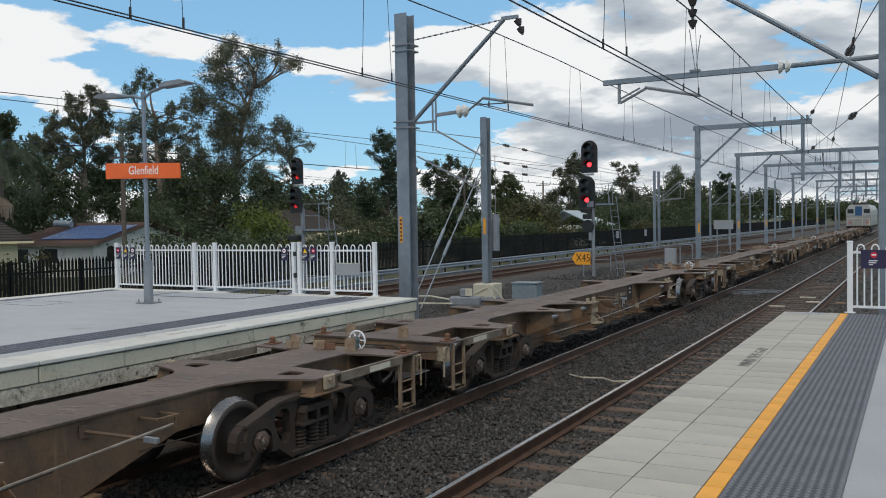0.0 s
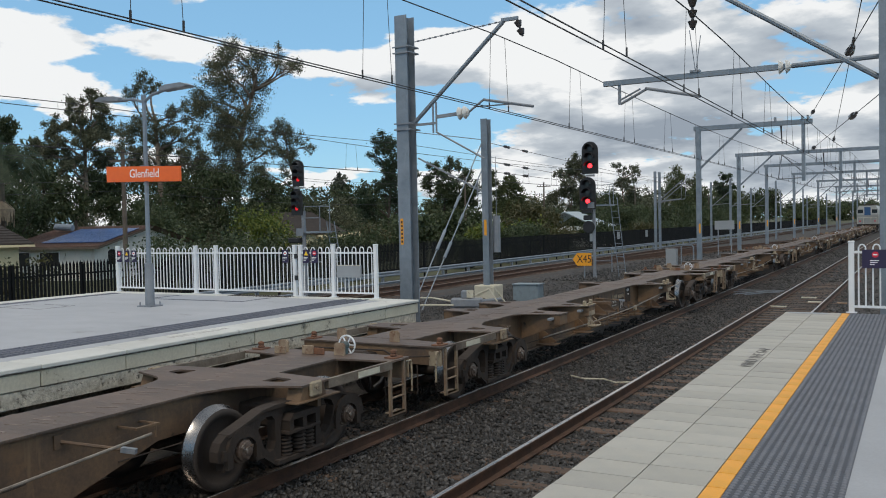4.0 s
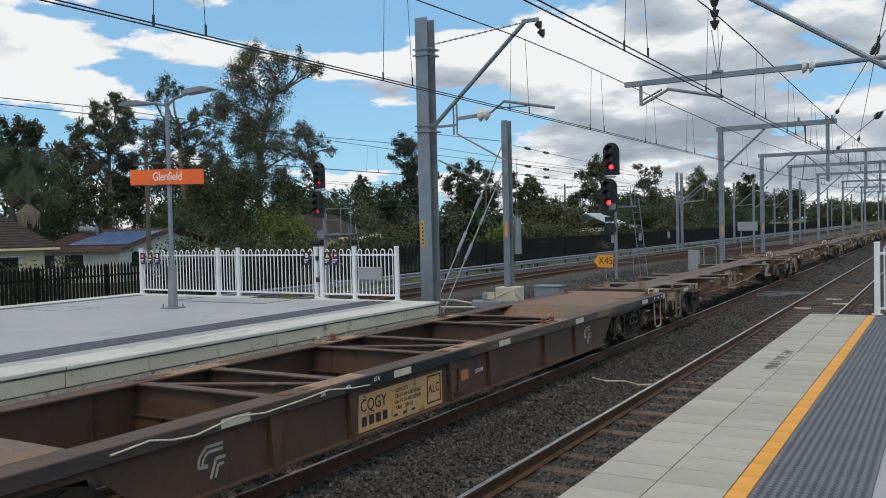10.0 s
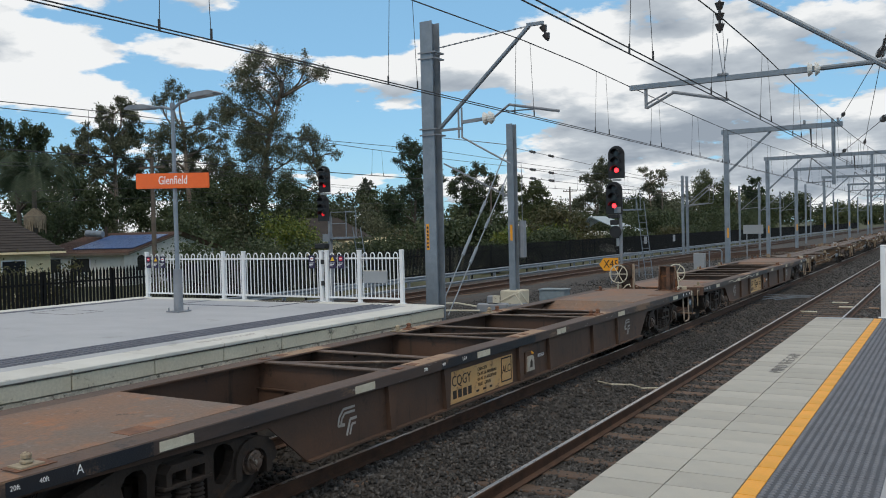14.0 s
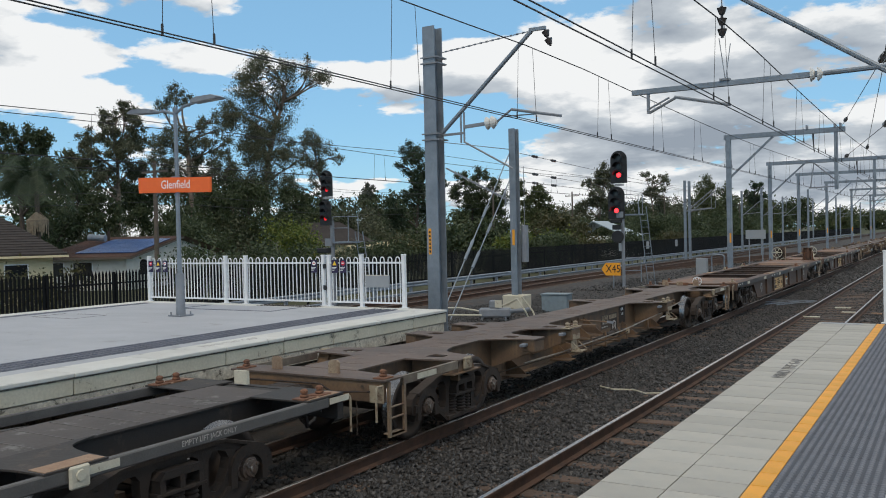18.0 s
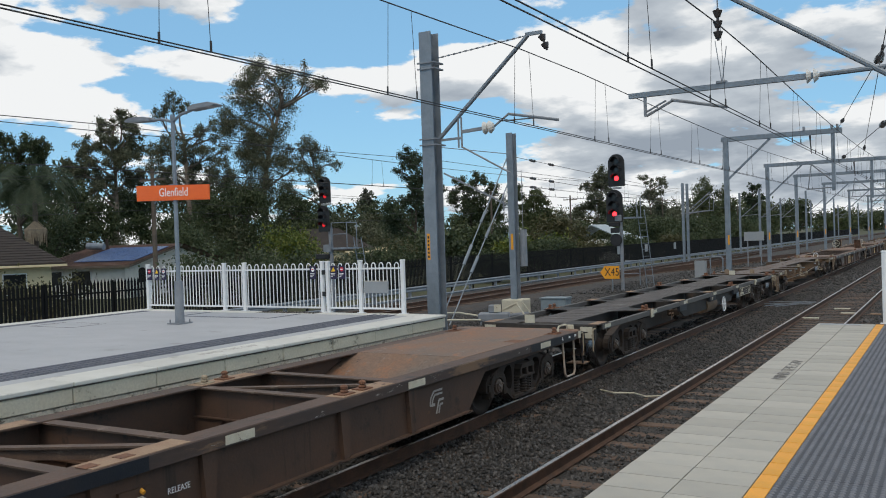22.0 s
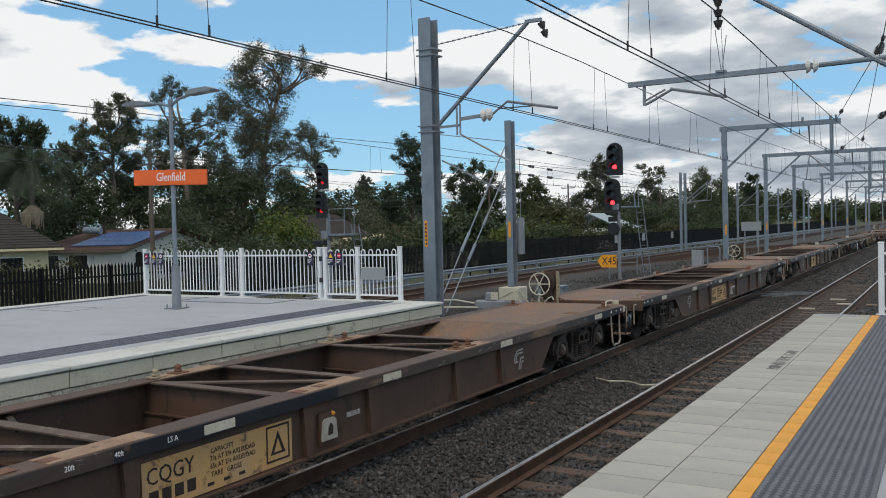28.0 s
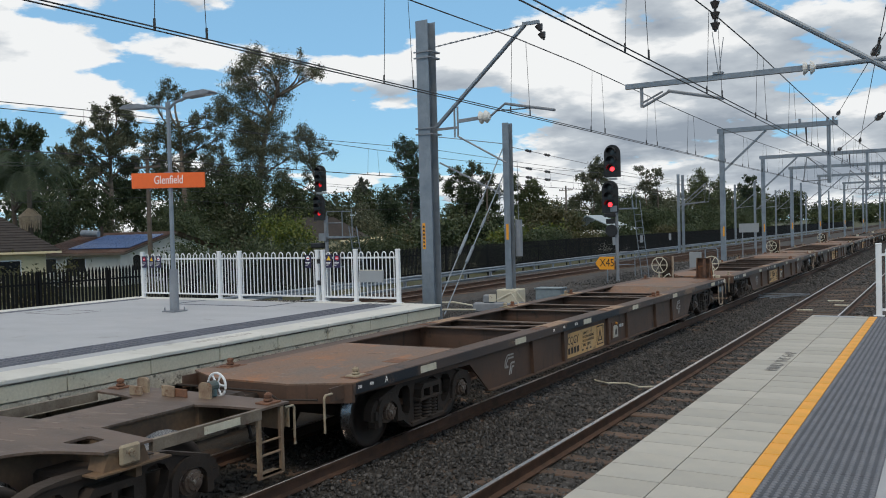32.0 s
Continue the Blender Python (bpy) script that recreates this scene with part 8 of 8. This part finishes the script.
grown(-60.0, 247.6, 116, MIDG, 24650, "large rounded tree beside the line", 0.24, DARK_BARK, ((1.0, 0.5, 15.3, 2.3), (-1.9, -0.5, 13.8, 2.3), (3.6, 2.7, 13.6, 2.3), (-2.8, -3.3, 10.6, 2.9), (1.8, -1.8, 10.8, 3.6), (5.8, 2.9, 10.4, 2.6), (-3.7, -3.3, 5.9, 3.2), (0.4, 2.2, 5.8, 3.9), (5.4, 4.2, 5.7, 3.2), (-3.4, -1.5, 2.0, 2.9), (3.4, 2.3, 1.8, 2.9), (-7.0, -3.6, 6.8, 2.3)))
grown(-60.0, 315.6, 117, PINE, 13775, "tall dark pine beside the line", 0.272, DARK_BARK, ((-1.2, -1.4, 17.8, 1.6), (1.0, 1.8, 16.8, 1.6), (-2.9, -2.8, 14.9, 1.8), (0.2, 0.9, 13.8, 2.4), (3.0, 0.9, 14.7, 1.2), (-1.3, -1.8, 9.9, 2.4), (0.6, 2.6, 6.9, 2.8), (-2.2, -2.6, 5.1, 2.8)), .3)
tree(-62, 180, 7.5, 6.5, .2, 33, DEEP, 10000, "rounded green tree beyond the fence", .30)
tree(-62, 215, 8.5, 7.5, .2, 35, GUM, 10000, "rounded green tree beyond the fence", .32)
tree(-64, 275, 10.5, 9.0, .15, 37, DEEP, 10000, "rounded green tree beyond the fence", .40)
tree(-64, 150, 7.0, 6.5, .2, 38, GUM, 10000, "rounded green tree beyond the fence", .26)
tree(-64, 120, 6.2, 6.0, .2, 39, DEEP, 6000, "rounded dark tree beyond the fence", .32)
tree(-88, 62, 12.0, 7.0, .15, 40, DEEP, 7000, "broad dark tree at the back of the gardens", .30)
tree(-86, 84, 11.0, 7.0, .15, 41, DEEP, 7000, "broad dark tree at the back of the gardens", .30)
tree(-80, 100, 8.0, 6.0, .15, 43, DEEP, 6000, "broad dark tree beyond the gardens", .30)
tree(-74, 92, 7.0, 5.0, .15, 44, DEEP, 6000, "rounded dark tree beyond the gardens", .30)
tree(-72, 106, 8.0, 5.5, .15, 45, DEEP, 6000, "rounded dark tree beyond the gardens", .30)
rng_ = random.Random(5)
for k in range(16):
    y = 350 + k * 34
    tree(-58 - rng_.random() * 14 + k * 3.4, y, 8.5 + rng_.random() * 4.5, 9, .05, 160 + k, DEEP if k % 3 else MIDG, 3400, "distant dark tree in the belt along the line", .7)
for k in range(10):
    tree(26 + rng_.random() * 10, 330 + k * 60, 10 + rng_.random() * 4, 10, .05, 190 + k, DEEP, 2600, "distant dark tree in the belt along the line", .75)
# the wooded skyline far along the line
rng_w = np.random.default_rng(77)
wood = thing("far_wood", (0, 0, -.75), 0, "dark wooded skyline far along the railway", "wood", "", "stuff")
ridge = [((-95 + 150 * t + rng_w.normal() * 5, 440 + 300 * t + rng_w.normal() * 12, 3.2 + rng_w.random() * 6.5), (5 + 3 * rng_w.random(), 5, 2.6 + 1.5 * rng_w.random())) for t in np.linspace(0, 1, 90)]
leaves(rng_w, ridge, 30000, .62, .1, DEEP, wood, 1.5)
bush(-42.0, 49.7, 5.0, 2.8, 41, LIME, 5200, "bright yellow-green garden shrub", size=.17)
bush(-32.0, 36.5, 2.3, 2.0, 42, DEEP, 3500, "dark garden shrub by the fence", size=.17)
bush(-31.5, 33.0, 2.2, 1.8, 43, DEEP, 3200, "dark garden shrub by the fence", size=.17)
bush(-36.0, 49.0, 3.0, 3.0, 44, GUM, 4200, "grey-green garden shrub by the fence", size=.2)
bush(-34.0, 50.0, 3.0, 2.6, 45, DEEP, 3600, "dark garden shrub by the fence", size=.2)
bush(-36.0, 74.5, 3.8, 2.6, 46, LIME, 3600, "bright yellow-green garden shrub", size=.22)
bush(-36.0, 86.0, 3.9, 3.0, 47, LIME, 3600, "leafy yellow-green garden shrub", size=.24)
bush(-40.0, 95.0, 5.6, 4.6, 48, OLIVE, 7000, "broad olive-brown rounded tree by the fence", size=.26)
bush(-42.5, 97.5, 5.0, 3.4, 49, OLIVE, 6000, "broad olive-brown rounded tree by the fence", size=.26)
bush(-40.0, 66.0, 4.6, 3.6, 50, DEEP, 5000, "dark rounded shrub by the fence", size=.26)
bush(-44.0, 82.0, 5.2, 4.0, 51, DEEP, 5000, "dark rounded shrub by the fence", size=.28)
bush(-44.0, 118.0, 5.2, 4.5, 52, DEEP, 9000, "dark rounded shrub by the fence", size=.2)
bush(-46.0, 130.0, 5.2, 5.0, 53, DEEP, 9000, "dark rounded shrub by the fence", size=.22)
bush(-46.0, 146.0, 6.2, 6.0, 54, DEEP, 10000, "dark rounded shrub by the fence", size=.24)
bush(-29.0, 17.0, 3.2, 1.6, 55, OLIVE, 7000, "loose olive-brown shrub by the fence", size=.075)
bush(-29.4, 31.2, 1.9, 1.1, 56, DEEP, 6000, "clipped dark hedge plant by the fence", size=.075)

# undergrowth behind the houses and along the boundary
rng_ = random.Random(17)
for k in range(14):
    bush(-60 - rng_.random() * 10, 36 + k * 5.2, 5.0 + rng_.random() * 2.5, 4.6, 300 + k, DEEP if k % 3 else GUM, 6500, "dense dark shrub at the back of the gardens", size=.17)
for k in range(20):
    bush(-29.5 - rng_.random() * 5, 22 + k * 7.2, 2.0 + rng_.random() * 1.6, 2.6, 330 + k, DEEP if k % 4 else OLIVE, 4600, "dark leafy shrub behind the boundary fence", size=.11 + k * .007)
for k in range(8):
    bush(-45 - rng_.random() * 12, 160 + k * 17, 4.8 + rng_.random() * 2.4, 7, 360 + k, DEEP, 7000, "dense dark shrub beyond the boundary fence", size=.30)

# a palm with a skirt of dead fronds
palm = thing("palm_tree", (-54.0, 37.0, -.75), 0, "palm with arching green fronds and a skirt of dead straw fronds", "tree")
rod_part("trunk", TIMBER, palm, (0, 0, 0), (0, 0, 6.9), .20, 10, .15)


def frond(bm, rng, a, length, rise, drop):
    d = Vector((math.cos(a), math.sin(a), 0))
    pts = [Vector((0, 0, 6.9)) + d * length * t + Vector((0, 0, rise * math.sin(math.pi * t * .6) - drop * t * t)) for t in [k / 9 for k in range(10)]]
    for p, q in zip(pts, pts[1:]):
        bm_rod(bm, p, q, .022, 4)
        s = (q - p).cross(Vector((0, 0, 1))).normalized()
        for sg in (-1, 1):
            for f in (.1, .35, .6, .85):
                b = p.lerp(q, f)
                w = (q - p) * .07
                tip = b + s * sg * .62 + (q - p).normalized() * .25 - Vector((0, 0, .30))
                bm.faces.new([bm.verts.new(v) for v in (b - w, b + w, tip)])


rg = random.Random(3)
for k in range(34):
    bm = bmesh.new()
    frond(bm, rg, k * 2.4, 2.5 + rg.random() * .9, 1.7 + rg.random() * 1.6, .8 + rg.random() * 2.4)
    part("frond", bm, PINE, palm)
bm = bmesh.new()
for k in range(60):
    a = k * 2.4
    p = Vector((.18 * math.cos(a), .18 * math.sin(a), 5.5 - rg.random() * .3))
    q = Vector(((.55 + .25 * rg.random()) * math.cos(a), (.55 + .25 * rg.random()) * math.sin(a), 3.7 + rg.random() * .8))
    s = Vector((-math.sin(a), math.cos(a), 0)) * .07
    o = Vector((.72 * math.cos(a), .72 * math.sin(a), 4.95))
    m_ = [bm.verts.new(v) for v in (p - s, p + s, o + s, o - s, q + s * .5, q - s * .5)]
    bm.faces.new(m_[:4]), bm.faces.new((m_[3], m_[2], m_[4], m_[5]))
part("dead_skirt", bm, mat("straw_fronds", (.34, .27, .19), .9, grain=.2, tint=(.24, .19, .14)), palm, "straw-coloured skirt of dead fronds")
bm = bmesh.new()
rng2 = random.Random(9)
for k in range(16):
    a = k * 2.4
    p = Vector((0, 0, 6.9))
    q = Vector((.25 * math.cos(a), .25 * math.sin(a), 9.6 + rng2.random() * .8))
    s = Vector((-math.sin(a), math.cos(a), 0)) * .06
    bm.faces.new([bm.verts.new(v) for v in (p - s, p + s, q)])
part("young_fronds", bm, PINE, palm)

# ---- small pieces: edge tiles, tactile plates, ballast stones ----
bm = bmesh.new()
bm_box(bm, -.1965, .1965, -.1455, .1455, -.05, 0, bevel=.0015)
ME_TILE = mesh_of(bm, COPING)
bm = bmesh.new()
bm_box(bm, -.0535, .0535, -.1445, .1445, -.05, .001, bevel=.003)
ME_YELLOW = mesh_of(bm, YELLOW)
bm = bmesh.new()
bm_box(bm, -.2965, .2965, -.2965, .2965, -.05, 0, bevel=.003)
ME_TACT = mesh_of(bm, TACTILE)
bm = bmesh.new()
for i in range(12):
    for j in range(12):
        x, y = -.275 + i * .05, -.275 + j * .05
        a = [bm.verts.new((x + .0175 * math.cos(2 * math.pi * k / 8), y + .0175 * math.sin(2 * math.pi * k / 8), 0)) for k in range(8)]
        b = [bm.verts.new((x + .0115 * math.cos(2 * math.pi * k / 8), y + .0115 * math.sin(2 * math.pi * k / 8), .006)) for k in range(8)]
        for k in range(8):
            bm.faces.new((a[k], a[(k + 1) % 8], b[(k + 1) % 8], b[k]))
        bm.faces.new(b)
ME_STUD = mesh_of(bm, mat("worn_stud_tops", (.165, .175, .202), .6, grain=.2, size=3, tint=(.125, .135, .16)))
n = int((RY1 + 5) / .3)
for k in range(n):
    y = RY1 - .15 - k * .3
    for x in (RX + .2, RX + .6):
        share("edge_tile", ME_TILE, right_platform, pose(x, y, PLAT + random.uniform(-.0015, .0015)))
    share("yellow_tile", ME_YELLOW, right_platform, pose(-1.003, y, PLAT))
for k in range(int((RY1 + 5) / .6)):
    y = RY1 - .3 - k * .6
    p = share("tactile_plate", ME_TACT, right_platform, pose(-.652, y, PLAT))
    if y > 2:
        s_ = share("studs", ME_STUD, p, Matrix())
        s_["kind"] = "stuff"
box_part("bedding", mat("dark_joint_mortar", (.09, .085, .08), .9, grain=.2), right_platform, RX + .02, -.355, -12, RY1 - .01, PLAT - .14, PLAT - .049)
box_part("edge_fascia", CONCRETE, right_platform, RX + .01, RX + .025, -12, RY1 - .01, PLAT - .25, PLAT - .052)
text_part("edge_words", "MIND THE GAP", .125, mat("worn_stencil_paint", (.14, .135, .13), .8, grain=.2, size=8, tint=(.28, .27, .26)), right_platform, pose(-1.545, 9.72, PLAT + .0035, 0, 0, 90), "dark stencilled words on the edge tiles", 1.15, .0008)
box_part("end_plate", PANEL_GREY, right_platform, RX + .05, RX + .62, RY1 - .22, RY1 - .03, PLAT + .0025, PLAT + .005)


def stones(name, boxes, seed, label, lo, hi, material=None):
    """Loose ballast: small angular stones, joined."""
    rng = np.random.default_rng(seed)
    ico = np.array([(0, 0, 1), (.9, 0, .3), (.28, .85, .3), (-.72, .53, .3), (-.72, -.53, .3), (.28, -.85, .3), (.72, .53, -.4), (-.28, .85, -.4), (-.9, 0, -.4), (-.28, -.85, -.4), (.72, -.53, -.4)])
    tri = np.array([(0, 1, 2), (0, 2, 3), (0, 3, 4), (0, 4, 5), (0, 5, 1), (1, 6, 2), (2, 6, 7), (2, 7, 3), (3, 7, 8), (3, 8, 4), (4, 8, 9), (4, 9, 5), (5, 9, 10), (5, 10, 1), (1, 10, 6)])
    P = []
    for x0, x1, y0, y1, z, per in boxes:
        c = int((x1 - x0) * (y1 - y0) * per)
        P.append(np.stack([rng.uniform(x0, x1, c), rng.uniform(y0, y1, c), z + rng.uniform(-.022, .014, c)], 1))
    P = np.concatenate(P)
    c = len(P)
    s = rng.uniform(lo, hi, (c, 1, 1)) * rng.uniform(.65, 1.25, (c, 1, 3))
    jig = 1 + rng.normal(size=(c, 11, 3)) * .24
    v = ico[None] * jig * s
    a, b = rng.uniform(0, 6.28, c), rng.uniform(-.9, .9, c)
    ca, sa, cb, sb = np.cos(a)[:, None], np.sin(a)[:, None], np.cos(b)[:, None], np.sin(b)[:, None]
    x, y, z = v[..., 0], v[..., 1], v[..., 2]
    y, z = y * cb - z * sb, y * sb + z * cb
    x, y = x * ca - y * sa, x * sa + y * ca
    v = np.stack([x, y, z], -1) + P[:, None]
    f = (tri[None] + (np.arange(c) * 11)[:, None, None]).reshape(-1)
    me = bpy.data.meshes.new("stones")
    me.vertices.add(c * 11), me.loops.add(len(f)), me.polygons.add(len(f) // 3)
    me.vertices.foreach_set("co", v.reshape(-1))
    me.loops.foreach_set("vertex_index", f)
    me.polygons.foreach_set("loop_start", np.arange(len(f) // 3) * 3)
    me.update()
    me.materials.append(material or STONE_ISLE)
    return tagged(new(name, me), label, "ballast", "", "stuff")


STONE_ISLE = leaf_mat("ballast_stone_varied", (.014, .0135, .0132), (.033, .0315, .0305), (.100, .095, .092), 0.0)
GAPS = [(-6.10, -4.22), (-4.05, -2.72), (-2.55, -1.9)]
boxes = []
for a, b in GAPS:
    for y0, y1, per in ((4.5, 12, 290), (12, 22, 165), (22, 40, 72)):
        boxes.append((a, b, y0, y1, -.168 if b < -4 or b > -2.6 else -.182, per * 1.6))
# oily stone, its colours darkened further to hold the shade under the wagons
stones("oily_ballast", [(-7.7, -6.25, 3.0, 20, -.165, 190), (-7.2, -6.25, 20, 45, -.165, 60)], 6, "crushed stone under the goods track, dark with oil and painted shade", .018, .038, leaf_mat("oily_shaded_stone", (.007, .006, .0055), (.016, .014, .012), (.034, .030, .026), 0.0))
boxes += [(-17.2, -9.0, 18, 40, -.25, 28), (-8.6, -7.8, 16, 40, -.17, 60), (-16.5, -13, 22, 34, -.24, 60)]
stones("far_ballast_stones", [(-17.9, -8.3, 40, 62, -.26, 18), (-17.9, -8.3, 62, 95, -.26, 6), (-5.9, -4.3, 40, 80, -.165, 28), (-4.0, -2.75, 40, 70, -.165, 28), (-2.5, 0, 22, 60, -.18, 14)], 9, "loose crushed stone further along the line", .035, .075)
stones("ballast_stones", boxes, 4, "loose angular grey crushed stone between the rails", .014, .032)


def S(t):
    """How far the train has run, in metres, after t seconds."""
    u = t / 32
    return 32 * (4.66298 * u + 0.51299 * u ** 2 + 0.03765 * u ** 3 + 2.29085 * u ** 4 - 1.5627 * u ** 5)


def motions():
    steps = [i * 0.5 for i in range(65)]
    for ob, s in TRAIN:
        walk(ob, [(t, pose(TRAIN_TRACK, s + S(t), 0)) for t in steps])
    # all wheelsets roll alike: the first is keyed, the rest take over its action
    first = None
    for ob, s in TRAIN:
        for w in ob.children_recursive:
            if w.name.split(".")[0] != "wheelset":
                continue
            if first is None:
                first = w
                walk(w, [(i * 2 / 30, pose(0, 0, 0, -math.degrees(S(i * 2 / 30) / WHEEL_R))) for i in range(481)])
            else:
                w.rotation_mode = "QUATERNION"
                w.animation_data_create()
                w.animation_data.action = first.animation_data.action
                w.animation_data.action_slot = first.animation_data.action_slot


motions()
